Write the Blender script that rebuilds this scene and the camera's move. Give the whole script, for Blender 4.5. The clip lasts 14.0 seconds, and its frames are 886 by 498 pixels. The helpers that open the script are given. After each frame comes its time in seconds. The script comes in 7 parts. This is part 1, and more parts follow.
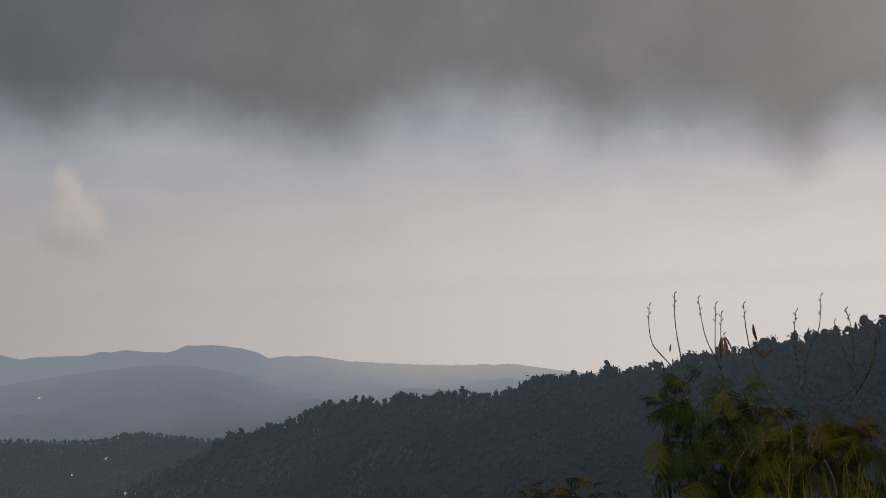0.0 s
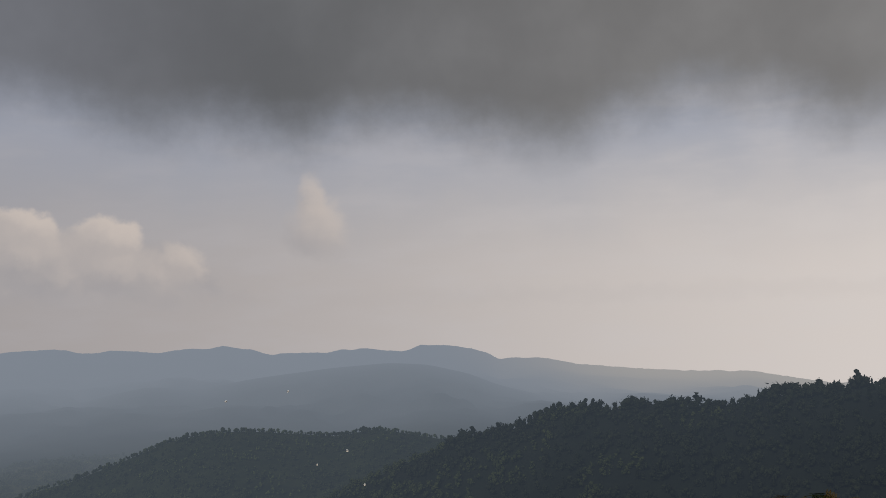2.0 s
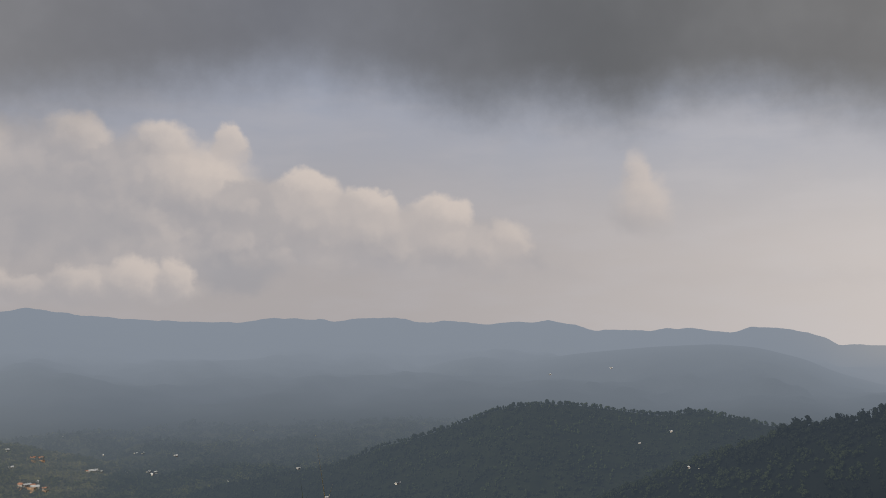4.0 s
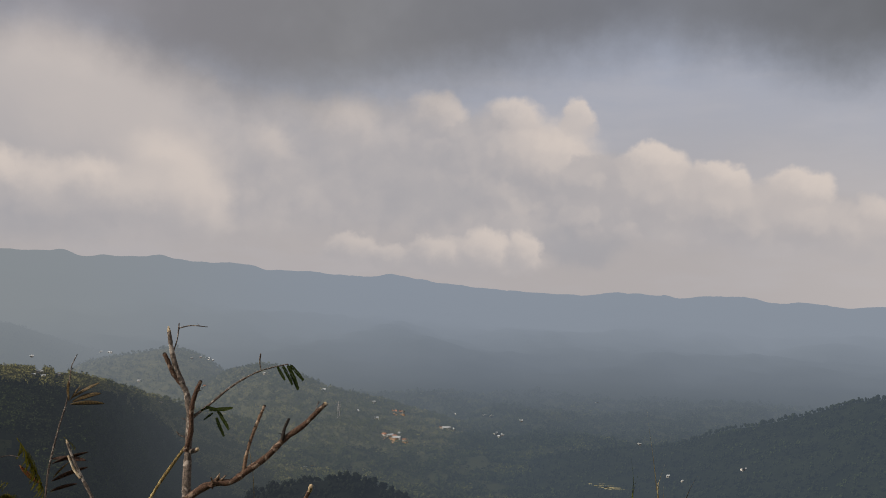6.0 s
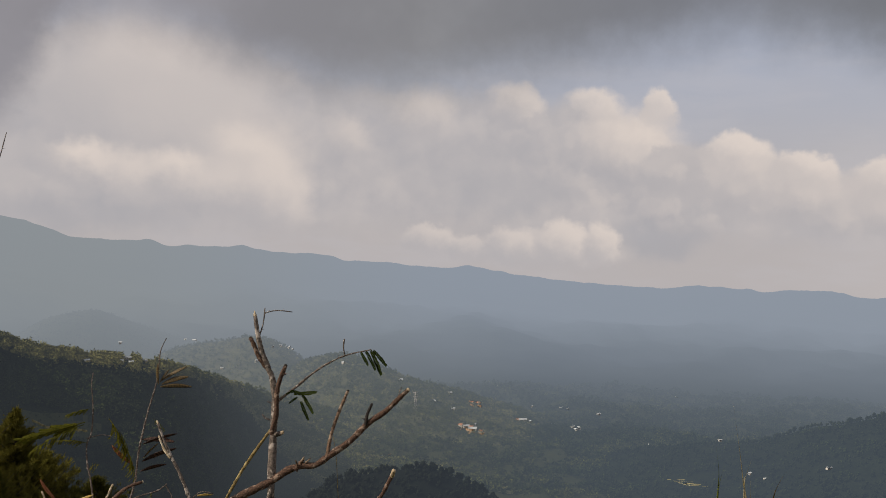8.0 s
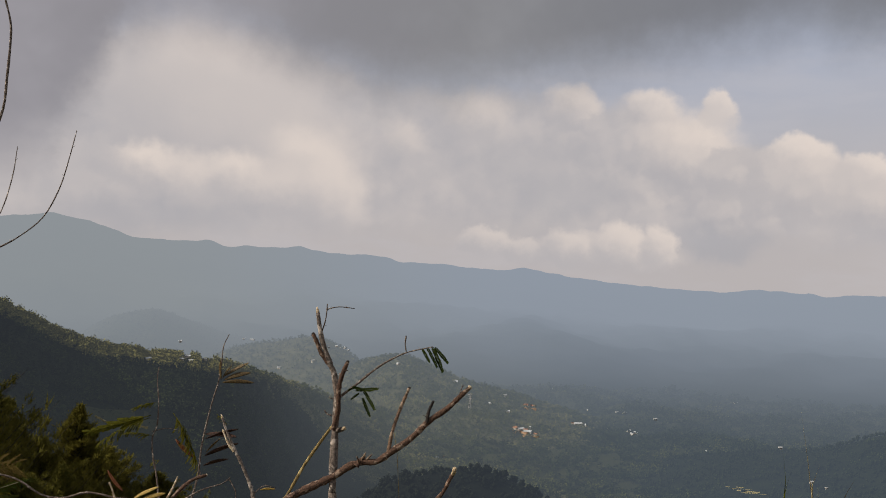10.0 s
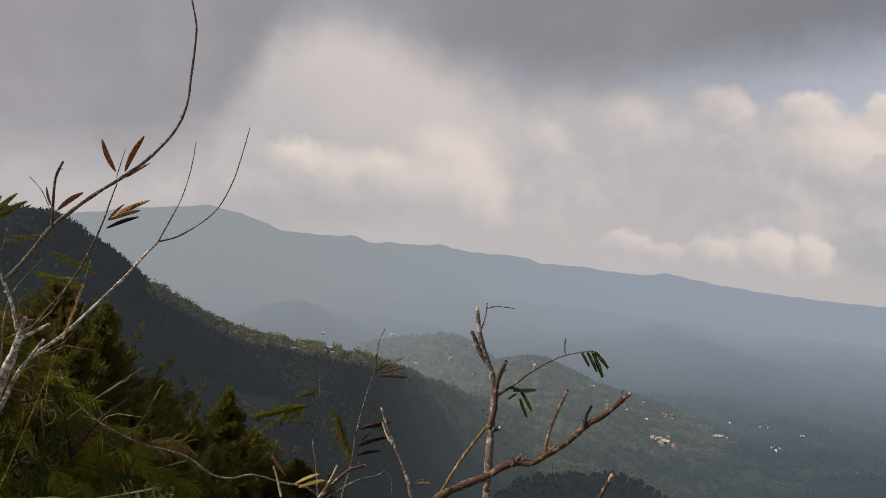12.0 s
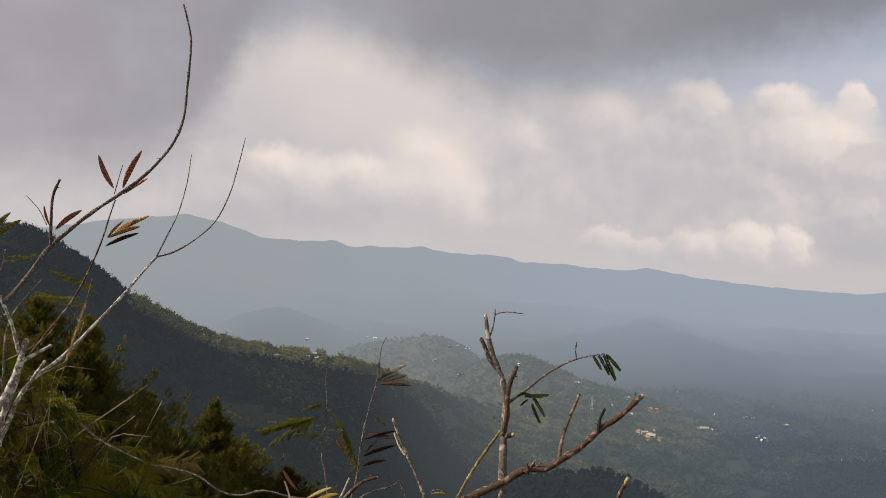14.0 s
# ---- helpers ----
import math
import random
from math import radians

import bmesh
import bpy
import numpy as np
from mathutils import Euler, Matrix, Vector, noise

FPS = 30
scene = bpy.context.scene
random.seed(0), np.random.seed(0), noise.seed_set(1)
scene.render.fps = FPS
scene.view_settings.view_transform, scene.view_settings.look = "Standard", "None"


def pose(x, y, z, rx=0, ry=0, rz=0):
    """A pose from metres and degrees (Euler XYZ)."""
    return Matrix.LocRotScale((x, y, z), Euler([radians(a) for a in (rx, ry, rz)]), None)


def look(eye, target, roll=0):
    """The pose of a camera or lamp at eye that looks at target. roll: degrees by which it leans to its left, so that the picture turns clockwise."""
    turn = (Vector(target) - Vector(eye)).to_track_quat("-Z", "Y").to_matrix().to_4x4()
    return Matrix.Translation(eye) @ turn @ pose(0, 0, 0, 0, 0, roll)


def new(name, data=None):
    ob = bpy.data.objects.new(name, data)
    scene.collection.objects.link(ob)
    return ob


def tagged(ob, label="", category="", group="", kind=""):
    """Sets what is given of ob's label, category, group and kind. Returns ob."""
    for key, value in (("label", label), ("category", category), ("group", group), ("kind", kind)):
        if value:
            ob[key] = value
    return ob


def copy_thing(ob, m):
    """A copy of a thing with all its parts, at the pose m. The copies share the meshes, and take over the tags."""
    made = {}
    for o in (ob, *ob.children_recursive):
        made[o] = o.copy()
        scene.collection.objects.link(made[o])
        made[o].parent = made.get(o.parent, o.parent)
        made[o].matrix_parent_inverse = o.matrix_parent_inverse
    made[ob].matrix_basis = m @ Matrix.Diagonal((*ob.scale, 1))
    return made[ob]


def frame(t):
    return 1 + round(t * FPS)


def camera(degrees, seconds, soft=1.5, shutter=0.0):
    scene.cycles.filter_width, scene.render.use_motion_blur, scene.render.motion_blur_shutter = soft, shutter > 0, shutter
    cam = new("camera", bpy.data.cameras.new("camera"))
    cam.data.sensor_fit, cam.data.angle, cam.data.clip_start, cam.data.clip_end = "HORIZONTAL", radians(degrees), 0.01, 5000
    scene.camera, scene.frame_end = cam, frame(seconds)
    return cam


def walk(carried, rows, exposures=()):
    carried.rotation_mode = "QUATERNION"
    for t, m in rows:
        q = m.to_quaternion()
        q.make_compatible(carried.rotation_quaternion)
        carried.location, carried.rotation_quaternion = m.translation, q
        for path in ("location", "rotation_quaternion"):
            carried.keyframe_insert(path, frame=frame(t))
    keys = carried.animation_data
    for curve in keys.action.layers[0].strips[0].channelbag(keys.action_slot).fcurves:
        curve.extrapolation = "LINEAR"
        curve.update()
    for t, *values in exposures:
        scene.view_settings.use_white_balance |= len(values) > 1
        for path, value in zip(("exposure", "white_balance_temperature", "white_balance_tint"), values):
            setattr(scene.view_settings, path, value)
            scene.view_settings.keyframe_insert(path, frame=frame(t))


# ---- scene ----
EXPOSURES = [(0.0, -0.31), (1.0, -0.29), (1.5, -0.33), (2.0, -0.25), (3.0, -0.18), (4.2, -0.09), (6.3, -0.01), (7.5, 0.07), (11.0, 0.15), (12.0, 0.2), (13.0, 0.36), (14.0, 0.40)]
cam = camera(50.05, 14.0, soft=0.95)


def view(x, y, z, turn, tilt, lean):
    """Eye in metres; turn to the left, tilt upwards and lean, in degrees."""
    return pose(x, y, z, 0, 0, turn) @ pose(0, 0, 0, 90 + tilt, 0, 0) @ pose(0, 0, 0, 0, 0, lean)


EYE = 1.65
walk(cam, [
    (0.0, view(0.061, 0.020, EYE + -0.006, -57.81, 2.05, -2.01)),
    (0.5, view(0.031, 0.009, EYE + -0.003, -57.94, 2.34, -1.93)),
    (1.0, view(-0.006, -0.024, EYE + 0.002, -53.73, 2.28, -2.06)),
    (1.5, view(0.003, -0.001, EYE + 0.003, -49.78, 2.42, -3.00)),
    (2.0, view(0.007, -0.001, EYE + 0.002, -44.07, 2.62, -1.71)),
    (2.5, view(0.011, -0.001, EYE + 0.002, -42.36, 2.61, -0.91)),
    (3.0, view(0.015, -0.001, EYE + 0.002, -35.17, 3.03, -1.85)),
    (3.5, view(0.021, -0.002, EYE + 0.003, -32.02, 2.62, -0.98)),
    (4.0, view(0.028, -0.004, EYE + 0.004, -24.64, 1.58, -0.51)),
    (4.2, view(0.032, -0.004, EYE + 0.006, -21.93, 1.96, 0.28)),
    (6.3, view(0.076, -0.025, EYE + 0.027, -1.86, -0.19, 0.26)),
    (6.5, view(0.078, 0.037, EYE + 0.028, -0.93, -0.21, -0.04)),
    (7.0, view(0.062, 0.005, EYE + 0.012, -0.94, -0.85, -0.15)),
    (7.5, view(0.056, 0.000, EYE + 0.008, 0.00, -0.90, 0.42)),
    (8.0, view(0.051, -0.006, EYE + 0.007, 0.61, -0.64, 1.13)),
    (8.2, view(0.048, -0.008, EYE + 0.008, 1.05, -0.56, 1.56)),
    (10.3, view(0.017, 0.009, EYE + -0.012, 5.04, -0.62, 1.72)),
    (10.5, view(0.009, 0.003, EYE + -0.012, 6.07, -0.68, 2.18)),
    (11.0, view(-0.014, -0.003, EYE + -0.013, 8.50, -0.65, 2.63)),
    (11.5, view(-0.034, -0.007, EYE + -0.013, 10.75, -0.69, 3.40)),
    (12.0, view(-0.052, 0.001, EYE + -0.014, 12.39, -0.90, 3.13)),
    (12.5, view(-0.075, 0.001, EYE + -0.018, 14.31, -1.18, 3.03)),
    (13.0, view(-0.118, 0.003, EYE + -0.017, 18.09, -0.97, 2.52)),
    (13.5, view(-0.153, 0.017, EYE + -0.011, 15.51, -1.38, 1.97)),
    (14.0, view(-0.149, 0.013, EYE + 0.002, 11.24, -0.76, 1.30)),
], exposures=EXPOSURES)

# ---- world, sun ----
SUN_TURN, SUN_HEIGHT = 110, 36      # degrees to the left of north, degrees up


class Graph:
    """Short names for shader nodes."""

    def __init__(self, tree):
        self.tree = tree
        tree.nodes.clear()

    def node(self, kind, **settings):
        n = self.tree.nodes.new(kind)
        for key, value in settings.items():
            setattr(n, key, value)
        return n

    def put(self, socket, value):
        if isinstance(value, bpy.types.NodeSocket):
            self.tree.links.new(value, socket)
        elif value is not None:
            if socket.type == "RGBA" and len(value) == 3:
                value = (*value, 1)
            socket.default_value = value

    def math(self, op, a, b=None, c=None, clamp=False):
        n = self.node("ShaderNodeMath", operation=op, use_clamp=clamp)
        for s, v in zip(n.inputs, (a, b, c)):
            self.put(s, v)
        return n.outputs[0]

    def vec(self, op, a, b=None, scale=None):
        n = self.node("ShaderNodeVectorMath", operation=op)
        self.put(n.inputs[0], a)
        self.put(n.inputs[1], b)
        if scale is not None:
            self.put(n.inputs["Scale"], scale)
        return n.outputs["Value"] if op in ("LENGTH", "DOT_PRODUCT", "DISTANCE") else n.outputs[0]

    def step(self, v, a, b, lo=0.0, hi=1.0, smooth=True):
        n = self.node("ShaderNodeMapRange", interpolation_type="SMOOTHSTEP" if smooth else "LINEAR")
        for s, x in zip(n.inputs, (v, a, b, lo, hi)):
            self.put(s, x)
        return n.outputs[0]

    def mix(self, fac, a, b, blend="MIX"):
        n = self.node("ShaderNodeMix", data_type="RGBA", blend_type=blend)
        self.put(n.inputs[0], fac)
        self.put(n.inputs[6], a)
        self.put(n.inputs[7], b)
        return n.outputs[2]

    def noise(self, co, scale, detail=3.0, rough=0.5, out=0):
        n = self.node("ShaderNodeTexNoise")
        self.put(n.inputs["Vector"], co)
        n.inputs["Scale"].default_value, n.inputs["Detail"].default_value, n.inputs["Roughness"].default_value = scale, detail, rough
        return n.outputs[out]

    def ramp(self, fac, stops):
        n = self.node("ShaderNodeValToRGB")
        self.put(n.inputs[0], fac)
        while len(n.color_ramp.elements) < len(stops):
            n.color_ramp.elements.new(0.5)
        for e, (at, c) in zip(n.color_ramp.elements, stops):
            e.position, e.color = at, (*c, 1) if isinstance(c, tuple) else (c, c, c, 1)
        return n.outputs[0]


world = bpy.data.worlds.new("sky")
scene.world = world
world.use_nodes = True
W = Graph(world.node_tree)
way = W.node("ShaderNodeTexCoord").outputs["Generated"]
sep = W.node("ShaderNodeSeparateXYZ")
W.put(sep.inputs[0], way)
turn_deg = W.math("MULTIPLY", W.math("ARCTAN2", W.math("MULTIPLY", sep.outputs[0], -1.0), sep.outputs[1]), 180 / math.pi)
high_deg = W.math("MULTIPLY", W.math("ARCSINE", sep.outputs[2]), 180 / math.pi)
com = W.node("ShaderNodeCombineXYZ")
W.put(com.inputs[0], turn_deg)
W.put(com.inputs[1], high_deg)
chart = com.outputs[0]              # the sky as a chart: degrees to the left, degrees up
clear = W.node("ShaderNodeTexSky", sky_type="NISHITA", sun_disc=False, sun_elevation=radians(SUN_HEIGHT),
               sun_rotation=radians(-SUN_TURN), altitude=900, air_density=1.0, dust_density=2.5, ozone_density=1.0)
W.put(clear.inputs[0], way) if len(clear.inputs) else None
blue = W.vec("SCALE", clear.outputs[0], scale=0.075)
soft_noise = W.noise(chart, 0.12, 4.0, 0.55)
fine_noise = W.noise(chart, 0.45, 5.0, 0.6)
streaks = W.noise(W.vec("MULTIPLY", chart, (0.35, 1.3, 1.0)), 0.3, 4.0, 0.55)
# warm haze towards the horizon, brightest in the west where the light comes through
bright = W.step(turn_deg, -14.0, -85.0)
haze = W.mix(bright, (0.435, 0.405, 0.395), (0.82, 0.75, 0.69))
air = W.mix(W.step(W.math("MULTIPLY_ADD", soft_noise, 4.0, high_deg), 15.0, 2.0), W.mix(0.85, blue, (0.392, 0.412, 0.478)), haze)
veil = W.math("MULTIPLY", W.step(streaks, 0.42, 0.68), 0.28)
air = W.mix(veil, air, W.mix(bright, (0.48, 0.465, 0.48), (0.80, 0.745, 0.70)))
# the chart stirred by coarse and fine swirls, for ragged cloud edges
stir_small = W.vec("SCALE", W.vec("SUBTRACT", W.noise(chart, 0.8, 5.0, 0.58, 1), (0.5, 0.5, 0.5)), scale=1.5)
stirred_small = W.vec("ADD", chart, stir_small)
stirred_soft = W.vec("ADD", chart, W.vec("SCALE", W.vec("SUBTRACT", W.noise(chart, 0.35, 4.0, 0.55, 1), (0.5, 0.5, 0.5)), scale=3.0))
VAPOUR, CREAM = (0.415, 0.396, 0.398), (0.71, 0.62, 0.545)


def puff(sky, at, high, wide, tall, edge=0.25, lit=1.0, cover=1.0, soft=False):
    """One billow of a cumulus over the sky so far: its upper right rim bright, its foot dissolving."""
    off = W.vec("SUBTRACT", stirred_soft if soft else stirred_small, (at, high, 0))
    off = W.vec("MULTIPLY", off, (1 / wide, 1 / tall, 0))
    mask = W.math("MULTIPLY", W.step(W.vec("LENGTH", off), 1.0 + edge, 1.0 - edge), cover)
    foot = W.step(W.vec("DOT_PRODUCT", off, (0, 1, 0)), -1.05, -0.05)
    top = W.math("MULTIPLY", W.step(W.vec("DOT_PRODUCT", off, (-0.40, 0.85, 0)), -0.75, 0.85), lit)
    return W.mix(W.math("MULTIPLY", mask, foot), sky, W.mix(top, VAPOUR, CREAM))


def along(stops, unit):
    """A height along the sky, from -90 to 50 degrees to the left."""
    return W.math("MULTIPLY", W.ramp(W.step(stirred_turn, -90.0, 50.0, smooth=False), [((a + 90) / 140, h / unit) for a, h in stops]), unit)


sep_stir = W.node("ShaderNodeSeparateXYZ")
W.put(sep_stir.inputs[0], stirred_small)
stirred_turn, stirred_high = sep_stir.outputs[0], sep_stir.outputs[1]


def relief(size, shift):
    """Light and shade of billows lit from the upper right."""
    there = W.vec("ADD", stirred_small, (-0.55 * shift, 0.85 * shift, 0))
    return W.math("SUBTRACT", W.noise(stirred_small, size, 2.0, 0.5), W.noise(there, size, 2.0, 0.5))


# broad vapour behind everything, its top falling away to the right
bank = along(((-90, 0.0), (-34, 0.0), (-31, 0.8), (-29.6, 2.4), (-27.0, 3.2), (-24.0, 4.0), (-20.5, 4.4), (-17.0, 5.4), (-13.4, 6.0), (-11.5, 7.6), (-8.0, 8.2), (-3.6, 8.8), (2.0, 9.0), (8.0, 9.4), (14.0, 12.0), (22.0, 12.0), (27.0, 9.0), (36.0, 3.4), (50, 3.4)), 16.0)
depth = W.math("SUBTRACT", bank, stirred_high)
body = W.math("MULTIPLY", W.step(depth, -0.5, 1.1), W.step(stirred_high, -1.2, 2.4))
mild = W.math("ADD", 0.30, W.math("ADD", W.math("MULTIPLY", relief(0.28, 1.3), 0.9), W.math("MULTIPLY", relief(0.75, 0.5), 0.22)), clamp=True)
air = W.mix(W.math("MULTIPLY", body, 0.92), air, W.mix(mild, (0.385, 0.372, 0.382), (0.60, 0.54, 0.495)))
# tall soft cumulus with a row of bright billows along its foot
for at, high, wide, tall, edge, lit, cover in ((24.8, 8.6, 2.2, 3.0, .6, .35, .8), (19.0, 8.4, 4.2, 4.2, .55, .62, .9), (14.6, 7.4, 3.4, 3.4, .6, .5, .8), (17.4, 5.4, 5.6, 3.4, .6, .42, .8), (12.0, 3.6, 3.2, 3.2, .5, .6, .85)):
    air = puff(air, at, high, wide, tall, edge, lit, cover, True)
for at, high, wide, tall, edge, lit in ((21.7, 3.7, 1.7, 1.4, .4, 1.05), (19.4, 3.0, 2.4, 1.6, .5, .85), (16.3, 3.0, 1.9, 1.8, .4, 1.05), (12.7, 4.1, 2.3, 2.0, .45, .85), (14.2, 2.6, 2.8, 1.7, .6, .75), (10.7, 1.9, 2.0, 2.6, .4, .8)):
    air = puff(air, at, high, wide, tall, edge, lit, 0.8)
# great bank: towers at the back, then the nearer heads down to the right
for at, high, wide, tall, edge, lit in ((6.6, 5.6, 1.3, 1.4, .5, .55), (2.1, 7.1, 1.9, 1.7, .45, .6), (-3.6, 7.8, 1.6, 1.5, .3, .75), (-8.1, 7.8, 1.7, 1.2, .3, .9), (-12.0, 7.6, 1.15, 1.25, .22, .9), (-10.2, 5.2, 3.0, 2.4, .45, 1.0),
                                        (-16.4, 4.7, 2.2, 1.6, .18, 1.0), (-13.3, 3.9, 2.3, 1.8, .14, .2), (-20.2, 3.8, 2.0, 1.6, .18, .95), (-17.6, 2.6, 3.2, 2.0, .5, .45), (-24.5, 3.3, 2.1, 1.5, .18, .95), (-22.0, 2.0, 3.2, 1.8, .5, .5), (-28.6, 1.7, 1.4, 1.4, .25, .75), (-26.0, 1.2, 3.0, 1.5, .5, .5)):
    air = puff(air, at, high, wide, tall, edge, lit, 0.86)
# small billows over the bank
crisp = W.math("MULTIPLY", relief(0.42, 0.8), W.math("MULTIPLY", W.step(depth, 0.0, 0.9), W.math("MULTIPLY", W.step(turn_deg, 4.0, -6.0), W.step(high_deg, -0.5, 2.0))))
air = W.mix(W.math("MULTIPLY", crisp, 0.9, clamp=True), air, CREAM)
air = W.mix(W.math("MULTIPLY", crisp, -0.7, clamp=True), air, (0.36, 0.348, 0.362))
# grey hollows under the bank
for at, high, wide, tall, deep in ((-12.3, 0.3, 3.4, 1.3, .6), (-3.0, 2.6, 5.0, 1.5, .4), (-1.0, 4.6, 6.0, 1.6, .25), (21.0, 0.9, 6.5, 1.2, .45)):
    off = W.vec("MULTIPLY", W.vec("SUBTRACT", stirred_soft, (at, high, 0)), (1 / wide, 1 / tall, 0))
    air = W.mix(W.math("MULTIPLY", W.step(W.vec("LENGTH", off), 1.3, 0.2), deep), air, (0.345, 0.345, 0.365))
# low row on the skyline
for at, high, wide, tall, lit in ((1.4, -0.2, 1.7, 1.0, .6), (-0.9, -0.6, 1.5, 0.8, .5), (-5.8, -0.7, 4.4, 1.3, .5), (-3.4, -0.3, 1.4, 1.15, .65), (-6.5, -0.2, 1.5, 1.5, .85), (-8.9, -0.3, 1.1, 1.3, .85)):
    air = puff(air, at, high, wide, tall, 0.25, lit, 0.85)
# lone wisp
for at, high, wide, tall in ((-36.3, 5.4, 0.8, 1.6), (-36.6, 3.7, 1.6, 1.9)):
    air = puff(air, at, high, wide, tall, 0.45, 0.8, 0.75)
# dark layer overhead; its ragged lower rim lies higher or lower along the sky
rim = along(((-90, 7.6), (-81.5, 8.0), (-78.8, 6.0), (-75.2, 8.2), (-70.4, 9.1), (-67.4, 8.4), (-63.8, 10.2), (-58.7, 11.0), (-55.9, 10.2), (-51.5, 8.3), (-47.5, 8.8), (-43, 10.0), (-38.5, 10.0), (-35.6, 9.0), (-30, 9.9), (-25.8, 9.6), (-22.5, 10.8), (-17, 12.0), (-12.5, 11.2), (-6.5, 10.0), (0.3, 9.2), (4, 8.6), (8, 8.7),
             (12.5, 9.6), (16.5, 11.4), (20, 12.2), (22.8, 10.8), (24.7, 7.6), (26.5, 4.8), (29.6, 3.3), (39, 3.3), (50, 3.3)), 16.0)
ragged = W.math("ADD", W.math("MULTIPLY_ADD", W.math("SUBTRACT", soft_noise, 0.5), 1.6, high_deg), W.math("MULTIPLY", W.math("SUBTRACT", fine_noise, 0.5), 2.0))
under = W.math("SUBTRACT", ragged, rim)
dark = W.ramp(W.step(turn_deg, -90.0, 50.0, smooth=False), [((a + 90) / 140, c) for a, c in ((-90, (0.29, 0.28, 0.27)), (-69, (0.215, 0.21, 0.205)), (-55, (0.196, 0.193, 0.19)), (-45, (0.174, 0.174, 0.175)), (-34, (0.138, 0.142, 0.148)),
           (-15, (0.172, 0.179, 0.2)), (2, (0.208, 0.208, 0.216)), (15, (0.232, 0.226, 0.24)), (28, (0.258, 0.248, 0.264)), (50, (0.32, 0.302, 0.315)))])
dark = W.mix(W.math("MULTIPLY", W.step(soft_noise, 0.35, 0.8), 0.35), dark, W.vec("SCALE", dark, scale=1.6))
dark = W.mix(W.step(high_deg, 18.0, 60.0), dark, (0.30, 0.31, 0.33))
air = W.mix(W.step(under, -2.2, 3.0), air, dark)
back = W.node("ShaderNodeBackground")
W.put(back.inputs[0], W.vec("MULTIPLY", air, (0.998, 0.995, 1.016)))
back.inputs[1].default_value = 1.0
W.tree.links.new(back.outputs[0], W.node("ShaderNodeOutputWorld").inputs[0])

sun = new("sun", bpy.data.lights.new("sun", "SUN"))
sun.data.energy, sun.data.angle, sun.data.color = 4.0, radians(2), (1.0, 0.90, 0.76)
sun_way = Vector((-math.sin(radians(SUN_TURN)) * math.cos(radians(SUN_HEIGHT)), math.cos(radians(SUN_TURN)) * math.cos(radians(SUN_HEIGHT)), math.sin(radians(SUN_HEIGHT))))
sun.matrix_world = look(sun_way * 50, (0, 0, 0))

# ---- materials ----


def material(name):
    m = bpy.data.materials.new(name)
    m.use_nodes = True
    return m, Graph(m.node_tree)


def finish(g, color, rough=0.8, bump=None, bump_size=0.02, through_light=0.0, gloss=0.3):
    b = g.node("ShaderNodeBsdfPrincipled")
    b.inputs["Specular IOR Level"].default_value = gloss
    g.put(b.inputs["Base Color"], color)
    g.put(b.inputs["Roughness"], rough)
    if bump is not None:
        n = g.node("ShaderNodeBump")
        n.inputs["Distance"].default_value = bump_size
        g.put(n.inputs["Height"], bump)
        g.put(b.inputs["Normal"], n.outputs[0])
    shader = b.outputs[0]
    if through_light:
        tr = g.node("ShaderNodeBsdfTranslucent")
        g.put(tr.inputs[0], color)
        mx = g.node("ShaderNodeMixShader")
        mx.inputs[0].default_value = through_light
        g.tree.links.new(shader, mx.inputs[1])
        g.tree.links.new(tr.outputs[0], mx.inputs[2])
        shader = mx.outputs[0]
    g.tree.links.new(shader, g.node("ShaderNodeOutputMaterial").inputs[0])


# haze colours, painted onto far land as emission
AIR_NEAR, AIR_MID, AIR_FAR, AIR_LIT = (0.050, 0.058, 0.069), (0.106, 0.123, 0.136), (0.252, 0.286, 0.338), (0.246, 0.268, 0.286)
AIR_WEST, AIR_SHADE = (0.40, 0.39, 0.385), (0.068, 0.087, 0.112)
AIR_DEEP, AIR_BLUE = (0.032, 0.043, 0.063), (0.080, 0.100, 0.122)


